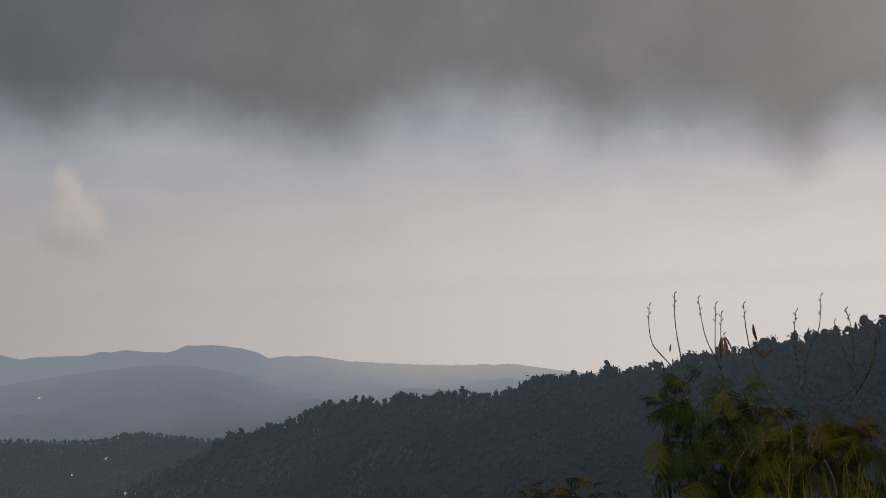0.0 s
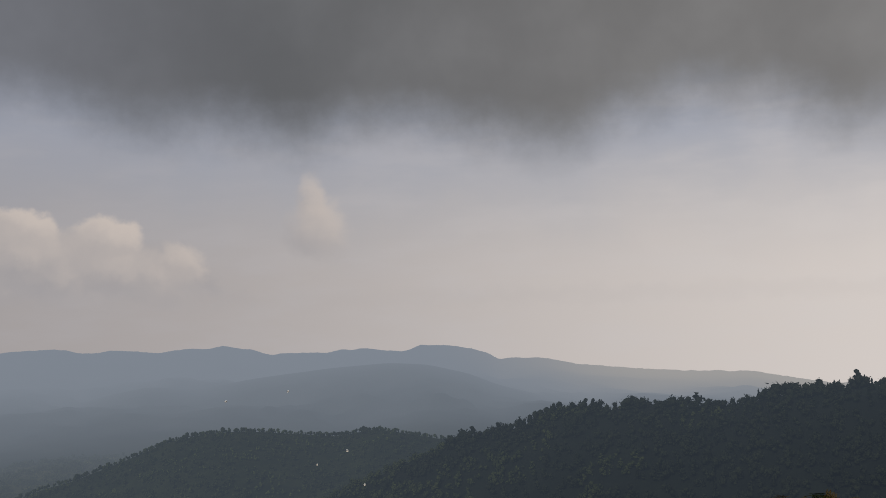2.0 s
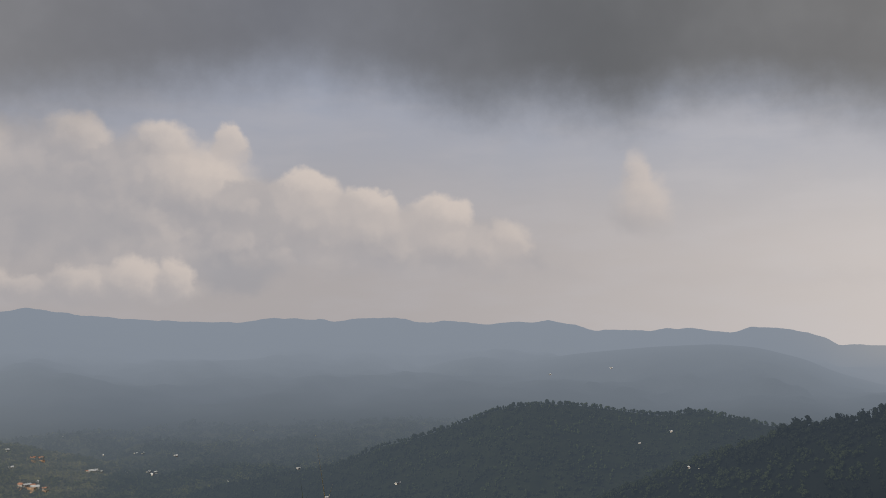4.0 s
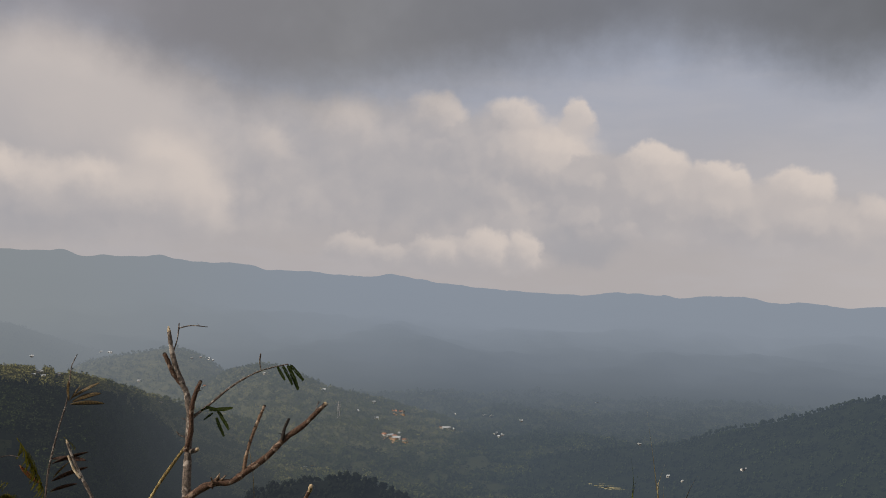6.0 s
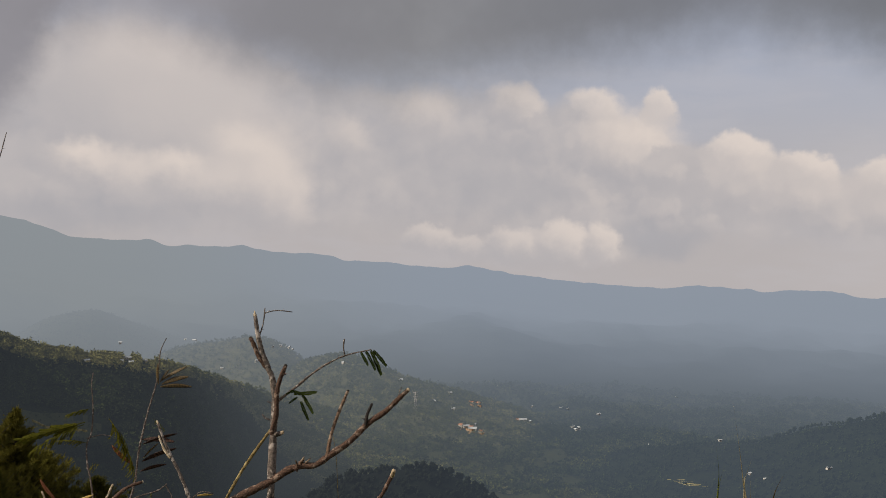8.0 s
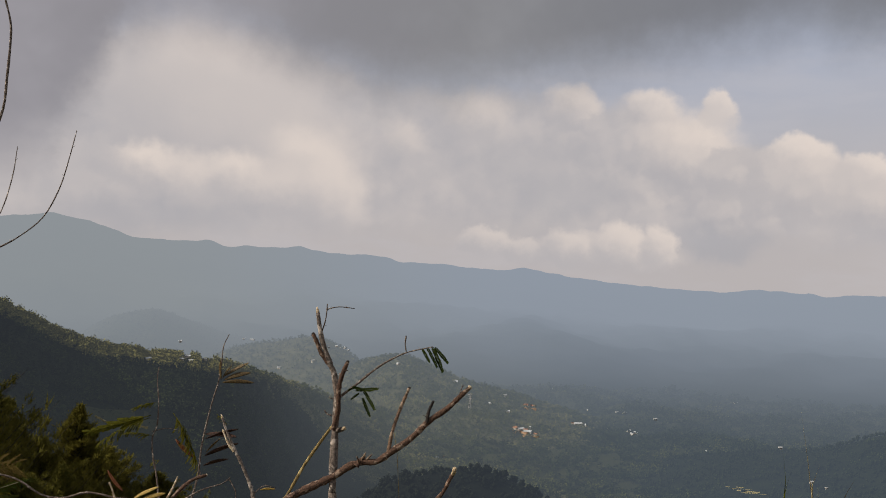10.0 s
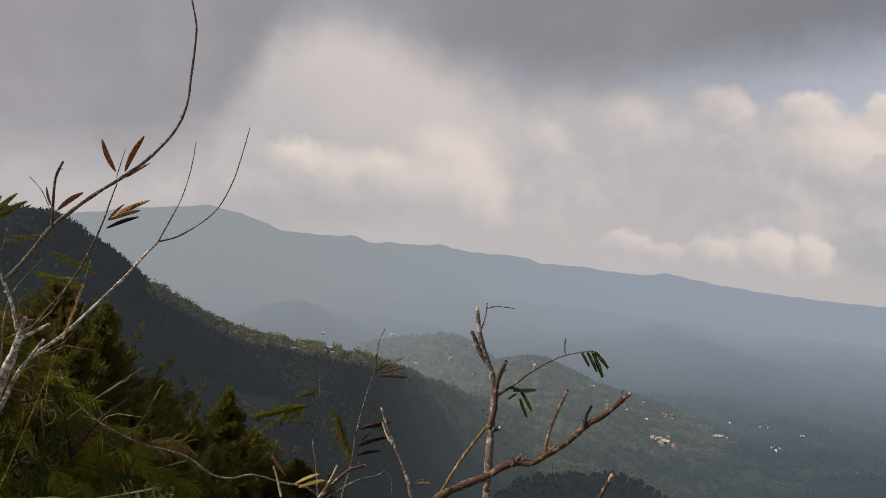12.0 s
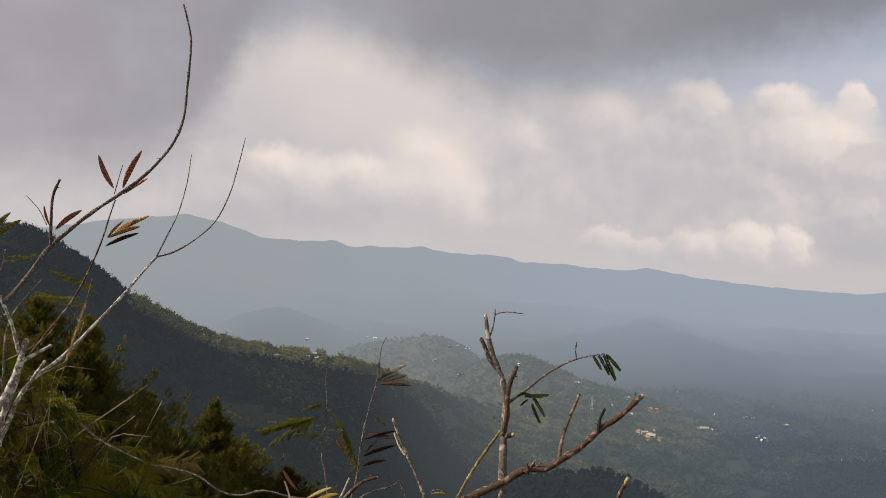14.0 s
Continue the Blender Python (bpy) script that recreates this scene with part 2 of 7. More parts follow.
def painted_haze_material(name, low, high, size, spread=0.5, patch=None, island=True):
    """Backdrop of distance: land so far off that it doesn't shift as the camera moves, with the sunlit air of its range
    painted on as emission.
    """
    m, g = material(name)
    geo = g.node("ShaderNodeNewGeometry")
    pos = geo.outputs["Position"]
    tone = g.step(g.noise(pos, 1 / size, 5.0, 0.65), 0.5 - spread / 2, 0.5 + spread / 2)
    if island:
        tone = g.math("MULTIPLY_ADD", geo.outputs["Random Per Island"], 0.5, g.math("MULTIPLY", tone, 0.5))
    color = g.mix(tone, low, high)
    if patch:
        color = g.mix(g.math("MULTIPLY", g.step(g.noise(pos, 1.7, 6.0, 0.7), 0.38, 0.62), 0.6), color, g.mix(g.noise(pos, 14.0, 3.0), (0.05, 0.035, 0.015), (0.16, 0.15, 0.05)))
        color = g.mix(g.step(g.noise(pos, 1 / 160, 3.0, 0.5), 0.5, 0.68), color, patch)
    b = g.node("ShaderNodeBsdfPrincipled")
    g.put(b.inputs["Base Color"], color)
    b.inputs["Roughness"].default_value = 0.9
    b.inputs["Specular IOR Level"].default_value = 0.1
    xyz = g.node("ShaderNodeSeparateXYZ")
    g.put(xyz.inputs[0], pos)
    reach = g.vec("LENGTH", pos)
    # painted haze is thicker, bluer and darker to the west, as if in shade
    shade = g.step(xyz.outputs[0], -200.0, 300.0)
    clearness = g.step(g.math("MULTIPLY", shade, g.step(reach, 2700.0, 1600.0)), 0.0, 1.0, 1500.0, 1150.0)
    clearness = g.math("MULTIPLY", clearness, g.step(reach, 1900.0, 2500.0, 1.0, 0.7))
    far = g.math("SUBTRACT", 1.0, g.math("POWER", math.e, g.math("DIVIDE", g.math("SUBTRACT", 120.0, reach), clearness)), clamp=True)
    # sunlit haze painted into the glow at the valley's eastern end
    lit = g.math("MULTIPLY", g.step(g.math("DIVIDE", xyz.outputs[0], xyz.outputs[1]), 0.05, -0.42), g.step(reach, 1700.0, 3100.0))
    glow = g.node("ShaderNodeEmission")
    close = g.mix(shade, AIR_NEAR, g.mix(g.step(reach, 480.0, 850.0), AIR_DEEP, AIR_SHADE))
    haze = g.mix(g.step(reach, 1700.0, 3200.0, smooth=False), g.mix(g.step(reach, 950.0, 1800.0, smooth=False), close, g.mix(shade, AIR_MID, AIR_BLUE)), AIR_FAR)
    # pale warm haze painted over the far western slopes
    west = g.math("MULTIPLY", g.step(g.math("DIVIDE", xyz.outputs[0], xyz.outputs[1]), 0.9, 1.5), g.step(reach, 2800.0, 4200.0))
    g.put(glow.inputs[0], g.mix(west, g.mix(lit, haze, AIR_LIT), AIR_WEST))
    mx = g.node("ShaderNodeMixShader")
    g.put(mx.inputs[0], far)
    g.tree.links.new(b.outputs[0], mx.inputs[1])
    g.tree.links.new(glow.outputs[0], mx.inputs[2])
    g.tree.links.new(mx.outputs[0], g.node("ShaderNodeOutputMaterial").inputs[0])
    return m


M_FAR = painted_haze_material("far_slope", (0.022, 0.032, 0.026), (0.055, 0.066, 0.05), 260, 0.4, island=False)
M_VALLEY = painted_haze_material("valley_floor", (0.02, 0.032, 0.014), (0.05, 0.062, 0.026), 45, 0.5, (0.045, 0.058, 0.022), island=False)
# very dark ground and crowns, mostly standing in for cloud shade
M_HILL = painted_haze_material("wooded_hill", (0.003, 0.005, 0.003), (0.007, 0.010, 0.006), 30, island=False)
M_UNDER = painted_haze_material("undergrowth", (0.007, 0.011, 0.004), (0.024, 0.031, 0.012), 30, island=False)
M_WOOD_DARK = painted_haze_material("dark_crowns", (0.005, 0.008, 0.005), (0.016, 0.021, 0.011), 40)
M_WOOD_SLOPE = painted_haze_material("slope_crowns", (0.010, 0.015, 0.006), (0.036, 0.046, 0.018), 90)
M_WOOD_MID = painted_haze_material("green_crowns", (0.018, 0.029, 0.009), (0.065, 0.082, 0.026), 40)
M_WOOD_LIT = painted_haze_material("pale_crowns", (0.03, 0.045, 0.013), (0.165, 0.168, 0.042), 40)

# brighter crowns and ground, with sunlight painted into their colour
M_SUN_CROWNS = painted_haze_material("sun_painted_crowns", (0.10, 0.11, 0.04), (0.38, 0.345, 0.125), 40)
M_SUN_GROUND = painted_haze_material("sun_painted_ground", (0.07, 0.075, 0.035), (0.19, 0.175, 0.08), 25, 0.5, island=False)
# crest crowns brightened further to paint the sunlit strip
M_SUN_CREST = painted_haze_material("sun_painted_crest", (0.13, 0.135, 0.05), (0.37, 0.335, 0.115), 60)

# ---- land ----


def mesh_object(name, verts, faces, mat, parent=None, smooth=True):
    me = bpy.data.meshes.new(name)
    me.from_pydata([tuple(v) for v in verts] if not isinstance(verts, np.ndarray) else verts.tolist(), [], faces if isinstance(faces, list) else faces.tolist())
    me.materials.append(mat)
    me.polygons.foreach_set("use_smooth", [smooth] * len(me.polygons))
    me.update()
    ob = new(name, me)
    if parent:
        ob.parent = parent
    return ob


def lattice(rows, cols):
    i, j = np.meshgrid(np.arange(rows - 1), np.arange(cols - 1), indexing="ij")
    a = (i * cols + j).ravel()
    return np.stack([a, a + 1, a + cols + 1, a + cols], 1)


def wave(x, y, size, seed, octaves=4):
    """Soft uneven field of about -1 to 1 from turned sine waves."""
    rng = np.random.RandomState(seed)
    total, amp = 0.0, 0.6
    for o in range(octaves):
        for k in range(4):
            a, p = rng.uniform(0, 2 * math.pi), rng.uniform(0, 2 * math.pi)
            w = 2 * math.pi / size * rng.uniform(0.7, 1.4)
            total = total + amp * 0.5 * np.sin((x * math.cos(a) + y * math.sin(a)) * w + p + 1.3 * np.sin((x * math.sin(a) - y * math.cos(a)) * w * 0.6 + 2 * p))
        size, amp = size / 2.1, amp * 0.5
    return total


def plan(turn, r):
    return -np.sin(np.radians(turn)) * r, np.cos(np.radians(turn)) * r


def ground_height(x, y):
    r = np.hypot(x, y)
    turn = np.degrees(np.arctan2(-x, y))
    knoll = -0.02 * r - 0.44 * np.maximum(r - 3.0, 0) ** 1.0 * np.clip((r - 3.0) / 6.0, 0, 1)
    knoll = np.where(np.abs(turn + 20) > 95, -0.05 * r, knoll)
    floor = -335 + 14 * wave(x, y, 600, 3) + np.clip((r - 2150) / 2150, 0, 1) * -190
    return np.maximum(knoll, floor) + np.clip((r - 40) / 300, 0, 1) * 4 * wave(x, y, 90, 5)


turns = np.concatenate([np.arange(-180, -92, 4.0), np.arange(-92, 52, 0.4), np.arange(52, 180.1, 4.0)])
radii = np.concatenate([[0.0], np.geomspace(0.6, 1100, 90), np.arange(1115, 2600, 14.0), np.geomspace(2620, 4950, 30)])
tt, rr = np.meshgrid(turns, radii)
gx, gy = plan(tt, rr)
gz = ground_height(gx, gy)
gz = np.where(rr > 4300, gz - (rr - 4300) * 0.3, gz)


def hill(name, label, knots, foot, near, behind, mat, seed, rough=10.0, rows=46, power=1.35, step=0.25, fray=0.0, fold=190):
    """A long hill. knots: degrees to the left, distance of the crest, its rise in degrees seen from the lookout."""
    k = sorted(knots)
    a = np.arange(k[0][0], k[-1][0] + step / 2, step)
    dist, rise = np.interp(a, [q[0] for q in k], [q[1] for q in k]), np.interp(a, [q[0] for q in k], [q[2] for q in k])
    smooth = np.ones(5) / 5
    rise = np.convolve(np.pad(rise, 2, "edge"), smooth, "valid")
    s = np.concatenate([-np.linspace(1, 0, rows) ** 1.2, np.linspace(0, 1, 10)[1:]])
    ss, aa = np.meshgrid(s, a, indexing="ij")
    d = dist[None] + np.where(ss < 0, ss * near, ss * behind)
    x, y = plan(aa, d)
    top = EYE + dist * np.tan(np.radians(rise))
    low = np.where(ss < 0, foot, np.minimum(foot, top[None] - 150))
    z = low + (top[None] - low) * (1 - np.abs(ss) ** power)
    spur = wave(x, y, fold, seed, 4)
    z = z + np.clip(np.abs(ss) * 1.6, 0.0, 1) ** 1.6 * (1 - np.abs(ss) ** 4) * rough * spur + fray * wave(x, y, 170, seed + 1, 5) * np.exp(-(ss / 0.06) ** 2)
    ob = mesh_object(name, np.stack([x, y, z], -1).reshape(-1, 3), lattice(len(s), len(a)), mat)
    tagged(ob, label, "hill", kind="structure")
    return a, s, x, y, z


ground = mesh_object("ground", np.stack([gx, gy, gz], -1).reshape(-1, 3), lattice(len(radii), len(turns)), M_VALLEY)
tagged(ground, "grassy lookout slope falling to a wooded hazy valley", "ground", kind="structure")

FAR_WEST = ((-90, -5.9), (-66, -5.6), (-64.2, -5.4), (-61.8, -4.98), (-58.1, -4.97), (-54.6, -4.69), (-52, -4.5), (-50, -4.09), (-48.5, -4.04), (-47.2, -4.06), (-46.5, -3.66), (-45.6, -3.38), (-43.4, -3.08), (-42.4, -3.17), (-41.4, -3.48), (-39.5, -3.2), (-37.8, -3.26), (-37.4, -3.38), (-35.5, -3.3), (-33.6, -3.4), (-32.6, -3.05), (-31.7, -2.94), (-30.95, -2.7), (-30.1, -2.94), (-28.7, -2.84), (-27.2, -2.98), (-25, -2.72), (-23.1, -2.9), (-22.4, -2.6))
FAR_EAST = ((-20.4, -2.5), (-18.4, -2.69), (-16.2, -2.56), (-14.4, -2.44), (-12.6, -2.71), (-10.1, -2.6), (-6.9, -2.4), (-4.1, -2.13), (-2.3, -1.81), (-1.1, -1.62), (0.4, -1.76), (2.4, -1.66), (3.8, -1.52), (6.4, -1.43), (8.2, -1.06), (10.8, -1), (12.6, -0.62), (14.1, -0.75), (17.1, -0.7), (17.7, -0.38), (19.6, -0.44), (22.1, -0.32), (23.8, 0.39), (26.1, 0.94), (29.5, 0.67), (33.9, 0), (41.5, 0.64), (44, 1.43), (52, 3))
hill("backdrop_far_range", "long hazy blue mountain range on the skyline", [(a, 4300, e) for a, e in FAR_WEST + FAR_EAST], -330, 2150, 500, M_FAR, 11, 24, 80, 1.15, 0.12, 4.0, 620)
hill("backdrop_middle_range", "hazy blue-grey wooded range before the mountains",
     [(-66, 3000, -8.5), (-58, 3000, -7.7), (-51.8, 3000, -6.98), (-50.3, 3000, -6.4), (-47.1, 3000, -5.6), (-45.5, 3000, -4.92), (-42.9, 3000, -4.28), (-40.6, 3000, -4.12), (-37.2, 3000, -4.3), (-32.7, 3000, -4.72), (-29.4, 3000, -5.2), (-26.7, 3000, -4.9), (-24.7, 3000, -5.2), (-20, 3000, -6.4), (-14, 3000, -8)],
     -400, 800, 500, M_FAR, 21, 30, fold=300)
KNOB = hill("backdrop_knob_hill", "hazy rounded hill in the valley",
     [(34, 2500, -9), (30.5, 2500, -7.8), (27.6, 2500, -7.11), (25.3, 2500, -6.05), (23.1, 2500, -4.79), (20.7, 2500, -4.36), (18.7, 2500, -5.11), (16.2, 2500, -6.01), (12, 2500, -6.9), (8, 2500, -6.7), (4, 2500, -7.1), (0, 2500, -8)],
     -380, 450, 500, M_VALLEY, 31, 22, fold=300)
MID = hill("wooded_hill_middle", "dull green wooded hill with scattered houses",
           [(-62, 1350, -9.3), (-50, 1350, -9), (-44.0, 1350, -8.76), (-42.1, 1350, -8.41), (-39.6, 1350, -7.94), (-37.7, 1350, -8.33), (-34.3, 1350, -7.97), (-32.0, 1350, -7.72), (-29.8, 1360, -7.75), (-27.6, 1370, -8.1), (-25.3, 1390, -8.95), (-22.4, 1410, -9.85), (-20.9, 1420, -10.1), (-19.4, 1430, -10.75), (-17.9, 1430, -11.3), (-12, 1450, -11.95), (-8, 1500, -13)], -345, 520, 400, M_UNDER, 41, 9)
NEAR = hill("wooded_ridge_dark", "wooded ridge coloured dark as in shade, rising against the sky",
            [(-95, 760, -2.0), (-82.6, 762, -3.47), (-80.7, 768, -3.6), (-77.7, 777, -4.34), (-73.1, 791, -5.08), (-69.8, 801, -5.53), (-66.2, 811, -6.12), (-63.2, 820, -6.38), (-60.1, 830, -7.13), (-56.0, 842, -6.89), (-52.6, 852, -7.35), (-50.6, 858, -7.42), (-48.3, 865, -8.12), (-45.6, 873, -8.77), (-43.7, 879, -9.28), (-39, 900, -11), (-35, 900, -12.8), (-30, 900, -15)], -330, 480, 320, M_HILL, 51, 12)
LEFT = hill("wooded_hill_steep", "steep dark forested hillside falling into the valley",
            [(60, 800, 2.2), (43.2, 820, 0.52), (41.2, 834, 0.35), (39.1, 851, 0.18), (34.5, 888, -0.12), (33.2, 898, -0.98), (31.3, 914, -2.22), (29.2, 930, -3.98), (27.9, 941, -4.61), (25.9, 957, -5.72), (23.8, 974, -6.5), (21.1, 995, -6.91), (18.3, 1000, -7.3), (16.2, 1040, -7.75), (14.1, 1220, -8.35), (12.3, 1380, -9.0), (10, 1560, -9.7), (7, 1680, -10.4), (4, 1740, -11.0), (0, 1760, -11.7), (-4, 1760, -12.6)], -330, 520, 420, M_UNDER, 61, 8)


def past_shade(x, y, z):
    """Whether a place on the steep hill lies beyond the ragged edge of its painted shade, among the sunlit colours."""
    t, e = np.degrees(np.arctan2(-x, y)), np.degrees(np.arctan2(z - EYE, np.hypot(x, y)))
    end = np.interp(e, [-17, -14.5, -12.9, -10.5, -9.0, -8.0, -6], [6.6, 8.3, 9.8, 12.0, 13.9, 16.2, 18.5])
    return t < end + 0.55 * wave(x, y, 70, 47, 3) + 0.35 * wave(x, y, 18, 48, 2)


# ground beyond the shade edge, painted paler as if sunlit
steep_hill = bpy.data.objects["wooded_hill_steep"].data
steep_hill.materials.append(M_SUN_GROUND)
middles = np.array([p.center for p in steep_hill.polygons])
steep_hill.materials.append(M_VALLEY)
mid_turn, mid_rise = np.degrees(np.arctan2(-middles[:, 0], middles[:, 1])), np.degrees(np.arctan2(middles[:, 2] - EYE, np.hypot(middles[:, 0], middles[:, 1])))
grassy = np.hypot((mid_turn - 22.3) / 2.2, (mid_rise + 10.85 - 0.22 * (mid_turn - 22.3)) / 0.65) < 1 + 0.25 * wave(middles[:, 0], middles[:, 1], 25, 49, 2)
steep_hill.polygons.foreach_set("material_index", np.where(grassy, 2, past_shade(*middles.T)).astype(np.int32))
VALE = hill("wooded_valley_hill", "hazy green wooded rise with scattered houses", [(20, 2150, -9), (17.6, 2150, -7.2), (15.8, 2150, -6.55), (13.8, 2140, -6.3), (11.9, 2120, -5.98), (10.4, 2100, -6.3), (9.2, 2080, -7.1), (7, 2050, -8.8)], -345, 330, 300, M_SUN_GROUND, 81, 6)
SPUR = hill("wooded_valley_spur", "hazy green wooded spur running down the valley", [(12, 1950, -9.6), (9.8, 1950, -8.0), (8.7, 1950, -7.4), (7.4, 1940, -7.1), (6.1, 1920, -7.05), (5, 1900, -7.45), (3.5, 1880, -8.1), (1.5, 1860, -8.75), (-0.5, 1850, -9.1), (-2.2, 1840, -9.6), (-5, 1820, -10.3), (-8, 1800, -11.3)], -345, 330, 300, M_SUN_GROUND, 91, 6)
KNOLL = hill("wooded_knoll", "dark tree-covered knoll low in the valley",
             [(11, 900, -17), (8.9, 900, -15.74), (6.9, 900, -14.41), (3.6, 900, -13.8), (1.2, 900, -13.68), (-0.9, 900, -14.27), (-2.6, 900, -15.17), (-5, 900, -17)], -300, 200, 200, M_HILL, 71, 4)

# ---- woods on the hills ----


def fast_mesh(name, verts, tris, mat, parent=None):
    """A mesh of triangles from two arrays."""
    me = bpy.data.meshes.new(name)
    me.vertices.add(len(verts))
    me.vertices.foreach_set("co", np.asarray(verts, np.float32).ravel())
    me.loops.add(len(tris) * 3)
    me.loops.foreach_set("vertex_index", np.asarray(tris, np.int32).ravel())
    me.polygons.add(len(tris))
    me.polygons.foreach_set("loop_start", np.arange(0, len(tris) * 3, 3, dtype=np.int32))
    me.polygons.foreach_set("use_smooth", [True] * len(tris))
    me.materials.append(mat)
    me.update(calc_edges=True)
    me.validate()
    ob = new(name, me)
    if parent:
        ob.parent = parent
    return ob


def ball(seed, rough=0.3, detail=1):
    bm = bmesh.new()
    bmesh.ops.create_icosphere(bm, subdivisions=detail, radius=1.0)
    rng = np.random.RandomState(seed)
    v = np.array([q.co[:] for q in bm.verts]) * (1 + rng.uniform(-rough, rough, (len(bm.verts), 1)))
    f = np.array([[q.index for q in p.verts] for p in bm.faces])
    bm.free()
    return v, f


def join(pieces):
    vs, fs, n = [], [], 0
    for v, f in pieces:
        vs.append(v)
        fs.append(np.asarray(f) + n)
        n += len(v)
    return np.concatenate(vs), np.concatenate(fs)


def fuzzy_tree(seed, count, size):
    """Ragged crown of loose leaf clumps, one metre high."""
    rng = np.random.RandomState(seed)
    lobes = np.stack([rng.uniform(-.2, .2, 4), rng.uniform(-.2, .2, 4), rng.uniform(.18, .76, 4)], 1)
    way = rng.normal(size=(count, 3))
    way /= np.linalg.norm(way, axis=1, keepdims=True)
    c = lobes[rng.randint(0, 4, count)] + way * (0.22 * rng.uniform(.5, 1.05, (count, 1))) * (1, 1, .85)
    v = c[:, None] + rng.normal(size=(count, 3, 3)) * size
    return v.reshape(-1, 3), np.arange(count * 3).reshape(-1, 3)


def crown_tree(seed, lobes, leaves):
    """Rounded crown of a few uneven lobes with loose leaf clumps round them, one metre high."""
    rng = np.random.RandomState(seed)
    out, mid = [], []
    for k in range(lobes):
        v, f = ball(seed * 11 + k, 0.22)
        r = rng.uniform(0.15, 0.22)
        c = np.array([rng.uniform(-.17, .17), rng.uniform(-.17, .17), 0.30 + 0.42 * (k + rng.uniform(.2, .8)) / lobes])
        out.append((v * (r, r, r * 1.05) + c, f))
        mid.append((c, r))
    for k in range(leaves):
        c, r = mid[rng.randint(lobes)]
        d = rng.normal(size=3)
        d /= np.linalg.norm(d)
        out.append((c + d * r * rng.uniform(0.95, 1.45) + rng.normal(size=(3, 3)) * 0.062, np.array([[0, 1, 2]])))
    return join(out)


def spire_tree(seed):
    """Uneven pine, one metre high: ragged tiers on a thin stem."""
    rng = np.random.RandomState(seed)
    out = []
    n = 7
    a = np.arange(3) * 2.09
    stem = np.concatenate([np.stack([.02 * np.cos(a), .02 * np.sin(a), 0 * a], 1), [[0, 0, 1.0]]])
    out.append((stem, np.array([[0, 1, 3], [1, 2, 3], [2, 0, 3]])))
    for k in range(n):
        h = 0.28 + 0.70 * k / n
        w = 0.20 * (1.05 - 0.8 * k / n) * rng.uniform(0.7, 1.2)
        m = 6
        b = np.arange(m) * 2 * math.pi / m + rng.uniform(0, 1)
        rim = np.stack([np.cos(b) * w * rng.uniform(.6, 1.25, m), np.sin(b) * w * rng.uniform(.6, 1.25, m), h + rng.uniform(-.05, .02, m)], 1)
        cone = np.concatenate([rim, [[0, 0, h + 0.17]], [[0, 0, h + .02]]])
        f = [[i, (i + 1) % m, m] for i in range(m)] + [[(i + 1) % m, i, m + 1] for i in range(m)]
        out.append((cone, np.array(f)))
    return join(out)


def tuft_tree(seed):
    """Crown high on a bare stem, as thinned hill trees have."""
    rng = np.random.RandomState(seed)
    a = np.arange(3) * 2.09
    stem = np.concatenate([np.stack([.022 * np.cos(a), .022 * np.sin(a), 0 * a], 1), [[0, 0, .9]]])
    out = [(stem, np.array([[0, 1, 3], [1, 2, 3], [2, 0, 3]]))]
    for k in range(3):
        v, f = ball(seed * 5 + k, 0.35)
        s = rng.uniform(0.12, 0.19)
        out.append((v * (s, s, s * .8) + (rng.uniform(-.1, .1), rng.uniform(-.1, .1), 0.62 + 0.13 * k), f))
    return join(out)


def woods(name, label, places, kinds, heights, mat, seed, squash=(0.9, 1.3)):
    """Many small trees as one object."""
    rng = np.random.RandomState(seed)
    pieces, n0 = [], 0
    vs, fs = [], []
    which = rng.randint(0, len(kinds), len(places))
    for k, (v, f) in enumerate(kinds):
        p = places[which == k]
        n = len(p)
        if not n:
            continue
        h = rng.uniform(*heights, (n, 1, 1)) * rng.uniform(0.75, 1.15, (n, 1, 1))
        w = h * rng.uniform(*squash, (n, 1, 1))
        a = rng.uniform(0, 6.28, n)[:, None]
        x = v[None, :, 0] * np.cos(a) - v[None, :, 1] * np.sin(a)
        y = v[None, :, 0] * np.sin(a) + v[None, :, 1] * np.cos(a)
        q = np.stack([x * w[..., 0], y * w[..., 0], v[None, :, 2] * h[..., 0] - 0.6], -1) + p[:, None]
        vs.append(q.reshape(-1, 3))
        fs.append((f[None] + (n0 + np.arange(n) * len(v))[:, None, None]).reshape(-1, 3))
        n0 += n * len(v)
    ob = fast_mesh(name, np.concatenate(vs), np.concatenate(fs), mat)
    return tagged(ob, label, "forest", kind="stuff")


def on_hill(surface, count, seed, near=-0.95, far=0.12, turn=None, thin=None):
    """Random places on a hill made by hill(), evenly over its plan."""
    a, s, x, y, z = surface
    rng = np.random.RandomState(seed)
    lo, hi = turn or (a[0], a[-1])
    j = (rng.uniform(lo, hi, count) - a[0]) / (a[1] - a[0])
    t = rng.uniform(near, far, count)
    i = np.interp(t, s, np.arange(len(s)))
    j, i = np.clip(j, 0, len(a) - 1.01), np.clip(i, 0, len(s) - 1.01)
    i0, j0 = i.astype(int), j.astype(int)
    u, w = i - i0, j - j0
    out = []
    for g in (x, y, z):
        out.append(g[i0, j0] * (1 - u) * (1 - w) + g[i0 + 1, j0] * u * (1 - w) + g[i0, j0 + 1] * (1 - u) * w + g[i0 + 1, j0 + 1] * u * w)
    p = np.stack(out, 1)
    if thin is not None:
        p = p[wave(p[:, 0], p[:, 1], 120, seed) > thin]
    return p


